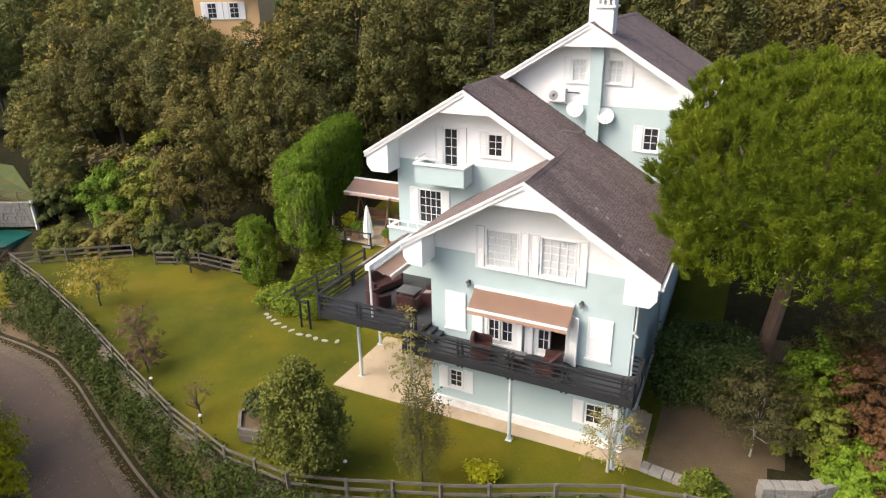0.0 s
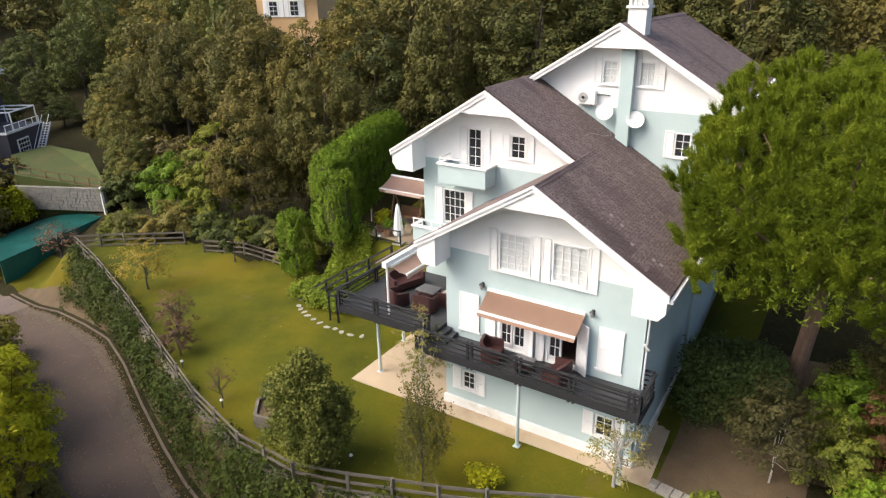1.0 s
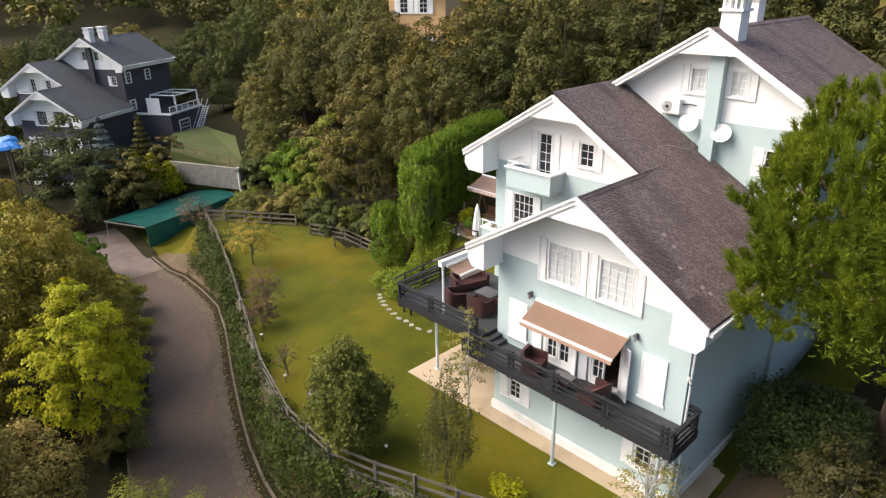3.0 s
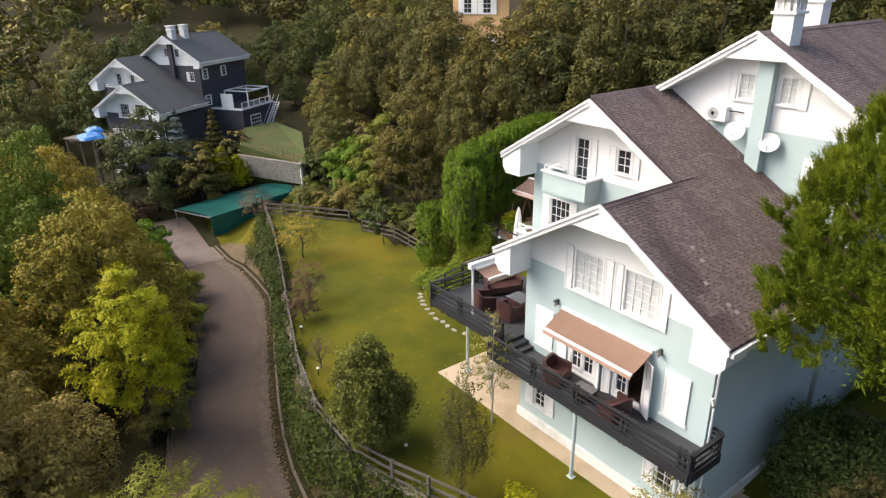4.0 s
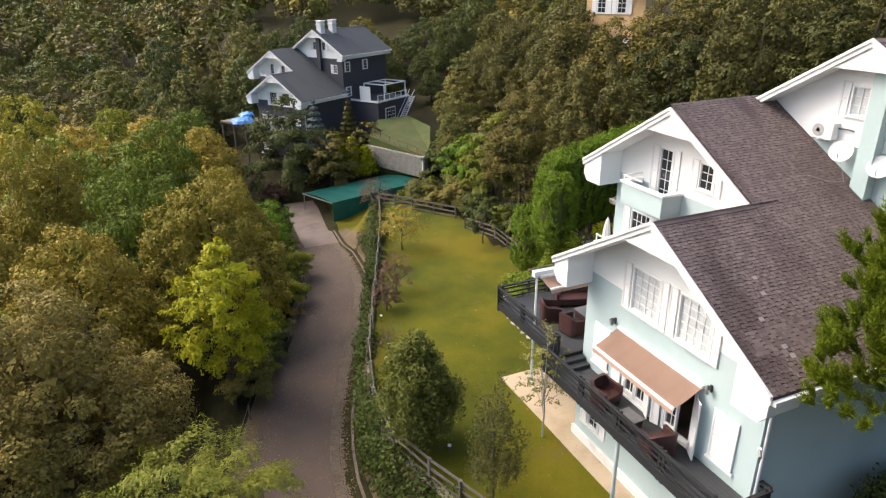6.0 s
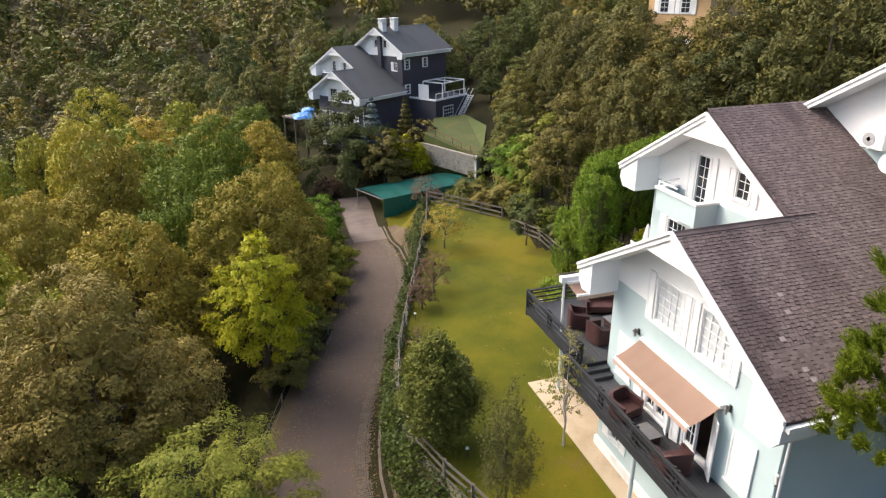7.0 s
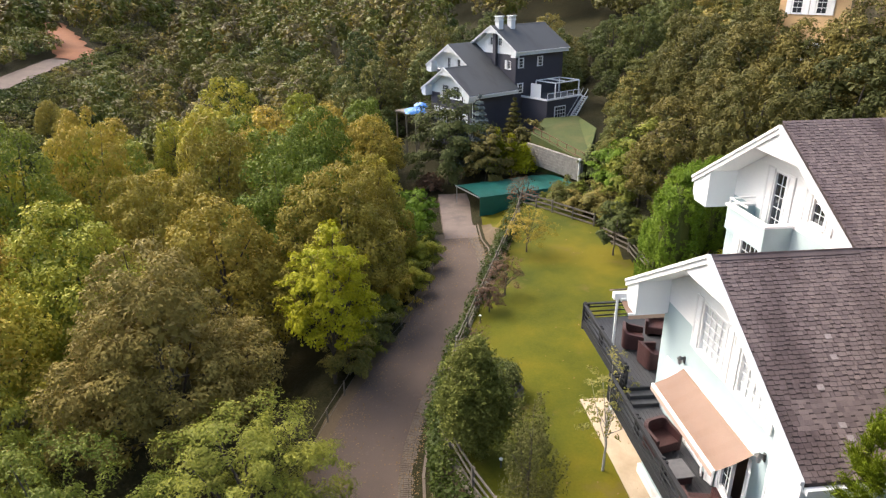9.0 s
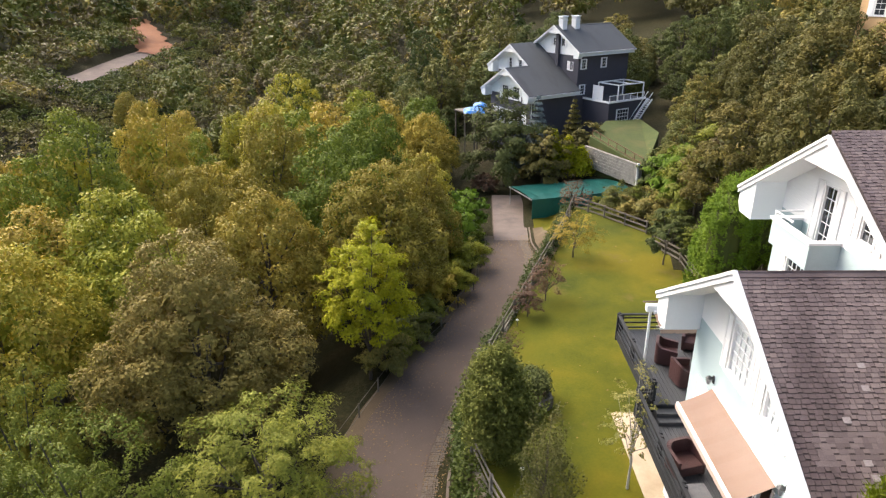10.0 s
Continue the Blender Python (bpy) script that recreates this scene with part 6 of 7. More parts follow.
# trees and shrubs on the lawn
def shoot_tree(label, seed, place, profile, feet, per, size, mat, shoot, loose, depth, trunk_r, rise=0.0):
    """A garden tree of leafy upright shoots; profile gives the crown's radius at each height."""
    r = np.random.RandomState(seed)
    lobes = []
    for z, w in profile:
        turn = r.rand() * 6.28
        for k in range(7):
            a, q = turn + k * 0.9, w * r.uniform(0.45, 0.75)
            lobes.append((q * math.cos(a), q * math.sin(a), z + r.uniform(-0.2, 0.2), w * r.uniform(0.26, 0.46)))
    f, out = crown_points(lobes, feet, seed, depth, fuzz=0.2)
    p, nm = feathered(f, out + np.array([0, 0, rise]), per, seed, shoot, loose)
    t = thing("tree", place, label, "tree")
    part("trunk", trunk_mesh(seed, profile[-1][0], trunk_r, lobes, BARK, 22, 0.012), None, t)
    part("crown", leaf_mesh("crown", p, nm + r.normal(size=nm.shape) * 0.5, size, mat, seed, 1.9), None, t)


shoot_tree("dense dark green bay-like garden tree beside the fence", 91, at(-13.3, 14.95), ((0.8, 0.9), (1.4, 1.45), (2.0, 1.7), (2.7, 1.65), (3.4, 1.4), (4.1, 1.1), (4.7, 0.72), (5.15, 0.4)), 2700, 14, 0.062, foliage("leaves_bay", [(0.0, (0.054, 0.072, 0.014)), (0.5, (0.118, 0.132, 0.026)), (1.0, (0.215, 0.21, 0.05))]), (0.25, 0.55), 0.10, 0.45, 0.07)
shoot_tree("slender brown-green garden tree with upright shoots", 92, at(-8.95, 16.2), ((1.2, 0.8), (1.7, 1.1), (2.3, 1.15), (2.9, 1.05), (3.5, 0.95), (4.1, 0.8), (4.7, 0.6), (5.1, 0.4)), 430, 20, 0.042, foliage("leaves_thinning", [(0.0, (0.042, 0.050, 0.014)), (0.5, (0.084, 0.086, 0.024)), (1.0, (0.15, 0.125, 0.038))]), (0.45, 1.0), 0.06, 0.75, 0.04, 1.4)
tree("tree", "small bare-twigged fruit tree on the lawn", 93, 1.9, 0.75, LEAF_RED, 260, 0.06, 0.4, 40, BARK, 0.035, at(-20.1, 16.1), limbs=20)
tree("tree", "small dark red plum tree by the fence", 94, 2.0, 0.85, LEAF_RED, 3000, 0.05, 0.22, 70, BARK, 0.04, at(-25.1, 17.6), limbs=14)
tree("tree", "small thinning garden tree by the fence", 95, 2.6, 1.15, LEAF_RED, 2600, 0.05, 0.3, 70, BARK, 0.05, at(-27.0, 18.9), limbs=16)
tree("tree", "small tawny thinning garden tree on the lawn", 96, 3.4, 1.7, LEAF_TAWNY, 4200, 0.055, 0.22, 80, BARK, 0.06, at(-34.0, 21.8), limbs=14)
tree("tree", "small dark garden tree at the far lawn edge", 97, 3.2, 1.3, LEAF_SHRUB, 2600, 0.13, 0.3, 20, BARK, 0.06, at(-32.5, 27.6))
CLIMB = foliage("leaves_climber", [(0.0, (0.12, 0.15, 0.04)), (0.5, (0.22, 0.20, 0.06)), (1.0, (0.32, 0.22, 0.09))])
tree("tree", "sparse autumn climber growing up to the deck", 98, 4.9, 1.0, CLIMB, 2200, 0.055, 0.3, 80, BARK_PALE, 0.05, at(-11.2, 19.65), limbs=16)
tree("tree", "sparse pale-stemmed climber at the patio corner", 99, 3.2, 1.15, CLIMB, 1500, 0.055, 0.25, 60, BARK_PALE, 0.07, at(-2.85, 19.7), limbs=20)
p, nm = mound_points([(-7.0 + dx, 17.2 + dy, 0.35, 0.42) for dx, dy in ((0, 0), (0.3, 0.2), (-0.3, 0.1))], 900, 21)
leafy("shrub", "low yellow-green shrub on the lawn", p, nm, 0.08, LEAF_YELLOW, 21, "shrub")
p, nm = mound_points([(0.5 + dx, 19.3 + dy, z, r_) for dx, dy, z, r_ in ((0, 0, 0.4, 0.65), (0.35, 0.2, 0.5, 0.55), (-0.2, 0.2, 0.7, 0.5), (0, 0, 1.2, 0.4))], 5000, 22)
leafy("conifer_shrub", "yellow-green conifer shrub by the stone path", p, nm, 0.075, LEAF_GREEN, 22, "shrub", 2.4)

# dense growth beside the house
p, nm = mound_points([(rb.uniform(-1.7, 1.7), rb.uniform(24.6, 27.4), rb.uniform(0.4, 3.0), rb.uniform(0.5, 0.8)) for _ in range(140)], 42000, 23)
leafy("laurel_hedge", "large dark clipped laurel hedge beside the house", p, nm, 0.085, foliage("leaves_laurel", [(0.0, (0.03, 0.052, 0.014)), (0.5, (0.06, 0.09, 0.024)), (1.0, (0.13, 0.15, 0.05))], gloss=0.4), 23, stem=tube(bmesh.new(), [(0, 25.4, -0.3), (0, 25.4, 2.4)], [0.15, 0.05]))
tree("tree", "small thin-stemmed tree with dark brown leaves before the hedge", 101, 4.0, 1.4, foliage("leaves_dark_brown", [(0.0, (0.03, 0.034, 0.012)), (0.5, (0.06, 0.055, 0.02)), (1.0, (0.10, 0.08, 0.03))]), 7000, 0.07, 0.28, 60, BARK_PALE, 0.04, at(1.95, 22.9, 0.0), spread=0.24, upright=0.6)
for i, (x, y, z, w, h, mat, lab) in enumerate((
        (3.9, 23.7, 0.0, 1.35, 3.2, LEAF_GREEN, "rounded green shrub with yellowing tips behind the stone wall"),
        (4.1, 25.9, 0.6, 1.35, 3.4, LEAF_HEDGE, "rounded green shrub behind the stone wall"),
        (5.7, 25.0, 0.4, 1.3, 4.2, LEAF_RUST, "dying rust-brown conifer shrub among green bushes"),
        (6.6, 23.2, 0.2, 1.2, 2.7, LEAF_RUST, "withered rust-brown shrub beside the stone wall"),
        (7.0, 26.8, 0.6, 1.7, 4.2, LEAF_DARK, "tall olive-green shrub at the garden's edge"),
        (5.3, 22.3, 0.0, 1.0, 1.8, LEAF_HEDGE, "low green shrub at the foot of the stone wall"),
        (5.6, 28.3, 0.9, 1.8, 3.4, LEAF_DARK, "dark shrub in the shade of the pine"))):
    p, nm, mids = spray_points(110 + i, h, w, 0.0, 90, 9000, 0.22, 0.6, 0.3)
    t = thing("shrub", pose(x, y, z), lab, "shrub")
    part("foliage", leaf_mesh("foliage", p, nm, 0.075, mat, 110 + i, 2.0), None, t)
    bm = bmesh.new()
    for k in range(6):
        tube(bm, [(0.12 * math.cos(k), 0.12 * math.sin(k), -0.4), mids[k * 8][:3]], [0.04, 0.012], 5)
    part("stem", bm, BARK, t)


def stone_pine():
    """Umbrella pine: a deep dome of clumps, each set with upright brush-like shoots of needles."""
    r = np.random.RandomState(41)
    lobes = []
    for i in range(156):
        h = 1 - 1.9 * (i + 0.5) / 156
        a = i * 2.39996
        q = math.sqrt(1 - h * h) if h > 0 else 1.0 - 0.30 * h * h
        k = 0.82 + 0.23 * r.rand()
        lobes.append((4.95 * q * k * math.cos(a), 4.95 * q * k * math.sin(a), 10.3 + (3.6 if h > 0 else 3.2) * h * (k if h > 0 else 1), r.uniform(0.55, 0.86)))
    lobes += [(-3.5, -4.1, 8.3, 0.7), (-2.9, -4.6, 7.9, 0.75), (-3.9, -3.2, 8.8, 0.6), (-3.0, -3.6, 7.9, 0.6)]
    per_lobe, per = 14, 210
    c = np.repeat(np.array(lobes), per_lobe, 0)
    n = len(c)
    out = c[:, :3] - np.array([0, 0, 9.4])
    out /= np.linalg.norm(out, axis=1, keepdims=True)
    d = r.normal(size=(n, 3))
    d /= np.linalg.norm(d, axis=1, keepdims=True)
    d = d + out * 0.6 + np.array([0, 0, 0.25])
    d /= np.linalg.norm(d, axis=1, keepdims=True)
    foot = c[:, :3] + d * c[:, 3:4] * np.array([1, 1, 0.8])
    axis = d * 0.45 + out * 0.25 + np.array([0, 0, 0.85]) + r.normal(size=(n, 3)) * 0.22
    axis /= np.linalg.norm(axis, axis=1, keepdims=True)
    long = r.uniform(0.34, 0.60, (n, 1))
    k = r.rand(n * per, 1) ** 0.8
    ax = np.repeat(axis, per, 0)
    b = np.repeat(foot, per, 0) + ax * k * np.repeat(long, per, 0)
    b += r.normal(size=b.shape) * 0.05 * (0.3 + k)
    nd = ax * 0.8 + r.normal(size=ax.shape) * 0.42
    nd /= np.linalg.norm(nd, axis=1, keepdims=True)
    side = np.cross(nd, r.normal(size=nd.shape))
    side /= np.linalg.norm(side, axis=1, keepdims=True) + 1e-9
    ln = 0.19 * (0.75 + 0.5 * r.rand(len(nd), 1)) * (1.1 - 0.35 * k)
    v = np.stack([b + side * 0.012, b - side * 0.012, b + nd * ln], 1).reshape(-1, 3)
    n = len(nd)
    me = bpy.data.meshes.new("crown")
    me.vertices.add(3 * n)
    me.vertices.foreach_set("co", v.ravel())
    me.loops.add(3 * n)
    me.loops.foreach_set("vertex_index", np.arange(3 * n))
    me.polygons.add(n)
    me.polygons.foreach_set("loop_start", np.arange(n) * 3)
    me.update(calc_edges=True)
    me.materials.append(LEAF_PINE)
    t = thing("pine_tree", at(2.4, 25.5, 0.4), "umbrella-shaped stone pine with a dense bright green crown", "tree")
    bm = bmesh.new()
    tube(bm, [(-0.4, 2.4, -0.4), (-0.4, 2.0, 2.0), (-0.2, 1.1, 5.0), (0, 0, 9.0)], [0.42, 0.34, 0.30, 0.18], 12)
    for i in range(22):
        lb = lobes[36 + i * 4]
        tube(bm, [(-0.15, 0.9 - 0.04 * i, 5.6 + 0.15 * i), (lb[0] * 0.5, lb[1] * 0.5, lb[2] * 0.6 + 2.4), lb[:3]], [0.16, 0.10, 0.04], 6)
    part("trunk", bm, BARK_PINE, t)
    part("crown", me, None, t)
    p, nm = crown_points([(0, 0, 10.2, 3.5), (0, 0, 11.4, 3.3), (1.4, 0.6, 9.2, 3.2), (-1.4, -0.6, 9.0, 3.3), (0.2, -1.7, 9.0, 3.2), (-2.6, -2.2, 8.9, 2.2), (-0.8, -3.2, 8.5, 2.0)], 36000, 43, 0.35)
    part("inner_foliage", leaf_mesh("inner_foliage", p * np.array([0.84, 0.84, 0.93]), nm, 0.05, LEAF_PINE, 43, 4.0, True), None, t)


stone_pine()

# ---- garden objects ----


def stepping_stones():
    g = thing("stepping_stones", Matrix.Identity(4), "curved line of flat pale stepping stones in the lawn", "stones")
    rnd = random.Random(6)
    line = [(-23.9, 25.2), (-23.4, 24.5), (-22.0, 23.7), (-20.0, 23.2), (-18.4, 23.3), (-17.2, 23.5)]
    acc = []
    for (xa, ya), (xb, yb) in zip(line, line[1:]):
        n = max(1, int(math.hypot(xb - xa, yb - ya) / 0.52))
        acc += [(xa + (xb - xa) * i / n, ya + (yb - ya) * i / n) for i in range(n)]
    for x, y in acc:
        bm = bmesh.new()
        m = 8
        pts = [(0.19 * rnd.uniform(0.75, 1.2) * math.cos(2 * math.pi * k / m), 0.13 * rnd.uniform(0.75, 1.2) * math.sin(2 * math.pi * k / m), 0) for k in range(m)]
        prism(bm, pts, (0, 0, 0.05))
        part("stone", bm, STONE_PALE, g, m=pose(x + rnd.uniform(-0.08, 0.08), y + rnd.uniform(-0.08, 0.08), lawn_height(x, y) + 0.0, 0, 0, rnd.uniform(0, 180)))


stepping_stones()


def hex_planter():
    x, y = -16.75, 16.55
    z = lawn_height(x, y)
    t = thing("planter", pose(x, y, z), "hexagonal weathered timber planter on the lawn", "planter")
    for k in range(3):
        for i in range(6):
            a, b = math.radians(60 * i + 10), math.radians(60 * i + 70)
            r = 1.15 + (0.02 if k % 2 else 0)
            part("board", beam(bmesh.new(), (r * math.cos(a), r * math.sin(a), 0.12 + k * 0.22), (r * math.cos(b), r * math.sin(b), 0.12 + k * 0.22), 0.14, 0.2), FENCE_WOOD, t)
    bm = bmesh.new()
    prism(bm, [(1.1 * math.cos(math.radians(60 * i + 10)), 1.1 * math.sin(math.radians(60 * i + 10)), 0.02) for i in range(6)], (0, 0, 0.5))
    part("soil", bm, EARTH, t)
    p, nm = mound_points([(x + dx, y + dy, z + 1.1, 0.6) for dx, dy in ((0, 0), (-0.5, 0.2), (0.2, 0.5), (0.1, 0.3), (-0.3, 0.5))], 5200, 26)
    leafy("shrub", "rounded dark shrub growing in the timber planter", p, nm, 0.07, LEAF_SHRUB, 26, "shrub")


hex_planter()


def garden_lamp(x, y, z=None):
    z = ground_height(x, y) if z is None else z
    g = thing("garden_lamp", pose(x, y, z), "small white mushroom garden lamp", "lamp", "garden lamps")
    part("stem", tube(bmesh.new(), [(0, 0, -0.05), (0, 0, 0.4)], [0.03, 0.03]), DARK_METAL, g)
    part("shade", lathe(bmesh.new(), [(0.04, 0.38), (0.085, 0.41), (0.07, 0.46), (0.02, 0.49)], sides=10), PLASTIC_WHITE, g)


for x, y in ((-19.6, 15.7), (-24.0, 16.9), (-12.2, 15.9), (-38.0, 22.6)):
    garden_lamp(x, y)
garden_lamp(-19.0, 26.9, 3.9)


def parasol():
    t = thing("parasol", pose(-18.0, 27.35, 3.9), "closed white parasol standing on the upper garden", "parasol")
    part("pole", tube(bmesh.new(), [(0, 0, 0), (0, 0, 2.3)], [0.03, 0.03]), PAINT_WHITE, t)
    bm = bmesh.new()
    sides, rings = 16, []
    for r, z in ((0.22, 0.55), (0.25, 0.62), (0.2, 1.2), (0.14, 1.8), (0.06, 2.25), (0.015, 2.36)):
        rings.append([bm.verts.new((r * (1 + 0.22 * (k % 2)) * math.cos(2 * math.pi * k / sides), r * (1 + 0.22 * (k % 2)) * math.sin(2 * math.pi * k / sides), z)) for k in range(sides)])
    for a, b in zip(rings, rings[1:]):
        for k in range(sides):
            bm.faces.new((a[k], a[(k + 1) % sides], b[(k + 1) % sides], b[k]))
    bm.faces.new(rings[0][::-1])
    bm.faces.new(rings[-1])
    part("cloth", bm, CANVAS, t)
    part("base", boxed(-0.28, 0.28, -0.28, 0.28, 0.0, 0.10, 0.02), STONE_PALE, t)


parasol()
upper = part("upper_paving", boxed(-20.6, -14.7, 27.6, 33.5, 3.80, 3.945, 0.01), PATIO)
tagged(upper, "terracotta-tinted paving of the upper garden", "paving", kind="structure")


def garden_swing():
    s = thing("garden_swing", pose(-19.3, 30.2, 3.95), "dark timber garden swing seat on the upper paving", "swing")
    for x in (-1.0, 1.0):
        for y in (-0.6, 0.6):
            part("leg", beam(bmesh.new(), (x, y, 0), (x, 0, 1.85), 0.08, 0.08), WOOD_BROWN, s)
    part("crossbar", beam(bmesh.new(), (-1.2, 0, 1.85), (1.2, 0, 1.85), 0.09, 0.09), WOOD_BROWN, s)
    part("canopy", boxed(-1.3, 1.3, -0.7, 0.7, 1.95, 2.02, 0.02), AWNING, s)
    part("seat", boxed(-0.75, 0.75, -0.25, 0.25, 0.45, 0.52), WOOD_BROWN, s)
    part("backrest", boxed(-0.75, 0.75, 0.25, 0.30, 0.5, 1.0), WOOD_BROWN, s)
    for x in (-0.7, 0.7):
        part("chain", tube(bmesh.new(), [(x, 0, 0.5), (x, 0, 1.82)], [0.012, 0.012], 5), DARK_METAL, s)


garden_swing()
awning("awning", ((-21.4, 31.4, 6.35), (-14.7, 31.4, 6.35)), ((-21.2, 29.9, 5.95), (-14.7, 29.9, 5.95)), "wide terracotta awning with white bars over the upper terrace")


def pot_plant(x, y, z, s, mat, seed, label):
    t = thing("potted_plant", pose(x, y, z), label, "plant", "potted plants")
    part("pot", lathe(bmesh.new(), [(0.14 * s, 0), (0.2 * s, 0.34 * s), (0.22 * s, 0.36 * s), (0.18 * s, 0.36 * s)], sides=12), TERRACOTTA, t)
    p, nm = mound_points([(0, 0, 0.6 * s, 0.3 * s), (0.1 * s, 0.1 * s, 0.75 * s, 0.22 * s)], 350, seed)
    part("foliage", leaf_mesh("foliage", p, nm, 0.09, mat, seed), None, t)


for i, (x, y, s) in enumerate(((-19.2, 27.9, 1.1), (-18.6, 28.2, 1.0), (-17.2, 28.0, 1.0), (-20.0, 28.3, 1.2), (-20.3, 28.9, 1.2))):
    pot_plant(x, y, 3.945, s, LEAF_YELLOW if i > 2 else LEAF_HEDGE, 60 + i, "leafy plant in a terracotta pot")


def outdoor_bench():
    b = thing("garden_table", pose(-17.4, 30.6, 3.945, 0, 0, 30), "brown slatted garden table with benches", "table")
    for i in range(4):
        part("slat", boxed(-0.7, 0.7, -0.32 + i * 0.17, -0.18 + i * 0.17, 0.70, 0.735), WOOD_BROWN, b)
    for y in (-0.75, 0.75):
        part("bench_board", boxed(-0.7, 0.7, y - 0.14, y + 0.14, 0.42, 0.46), WOOD_BROWN, b)
    for x in (-0.55, 0.55):
        part("trestle", box(box(bmesh.new(), x - 0.04, x + 0.04, -0.85, 0.85, 0.36, 0.42), x - 0.04, x + 0.04, -0.3, 0.3, 0.62, 0.70), WOOD_BROWN, b)
        for y in (-0.6, 0.6):
            part("leg", beam(bmesh.new(), (x, y, 0), (x, y * 0.4, 0.68), 0.07, 0.07), WOOD_BROWN, b)


outdoor_bench()


def stone_edging(pts, h, w, label, seed, z=0.0, course=0.2):
    """Low wall of separate stones along (x, y) points."""
    t = thing("stone_wall", Matrix.Identity(4), label, "wall")
    rnd = random.Random(seed)
    rows = max(1, int(round(h / course)))
    for (xa, ya), (xb, yb) in zip(pts, pts[1:]):
        L = math.hypot(xb - xa, yb - ya)
        ang = math.degrees(math.atan2(yb - ya, xb - xa))
        for k in range(rows):
            d = -rnd.random() * 0.2
            while d < L:
                s = rnd.uniform(0.32, 0.6)
                a, b = max(0, d), min(L, d + s)
                d += s
                if b - a < 0.1:
                    continue
                g = 0.012
                off = rnd.uniform(-0.025, 0.025)
                bm = boxed(a + g, b - g, -w / 2 + off, w / 2 + off, k * h / rows + 0.006, (k + 1) * h / rows - 0.006, 0.02)
                part("stone", bm, STONE, t, m=pose(xa, ya, z, 0, 0, ang))
    return t


stone_edging([(-1.75, 20.45), (-0.2, 20.25), (1.2, 20.3)], 0.22, 0.45, "low edging of pale mortared stones beside the patio", 31)
stone_edging([(2.3, 20.5), (4.0, 21.2), (5.6, 22.6), (6.9, 25.0), (7.6, 28.0)], 0.75, 0.5, "curved grey stone retaining wall by the shrubs", 32, course=0.25)

# ---- down the lane ----


def carport():
    m = pose(-53.9, 21.5, -5.6, 0, 0, 196.2)
    t = thing("carport", m, "green tarpaulin-covered carport at the end of the lane", "carport")
    L, W = 13.0, 6.2
    bm = bmesh.new()
    rows = []
    n, k = 14, 8
    for i in range(n + 1):
        rows.append([bm.verts.new((W * j / k, -L * i / n, 2.70 - 0.45 * j / k + 0.16 * math.sin(math.pi * j / k) - 0.05 * abs(math.sin(i * 1.57)))) for j in range(k + 1)])
    for r, s in zip(rows, rows[1:]):
        for j in range(k):
            bm.faces.new((r[j], s[j], s[j + 1], r[j + 1]))
    bmesh.ops.solidify(bm, geom=bm.faces[:], thickness=0.03)
    part("roof_sheet", bm, TARP, t, "green tarpaulin roof")
    part("side_sheet", boxed(-0.06, -0.02, -L, 0, -0.2, 2.69), TARP, t, "hanging green tarpaulin side")
    part("edge_rail", beam(bmesh.new(), (0, 0.05, 2.65), (W, 0.05, 2.20), 0.06, 0.12), METAL, t)
    for x in (0.05, W - 0.05):
        for y in (-0.1, -L / 2, -L + 0.1):
            part("post", tube(bmesh.new(), [(x, y, 0), (x, y, 2.65 if x < 1 else 2.23)], [0.05, 0.05], 8), METAL, t)
    return t


carport()


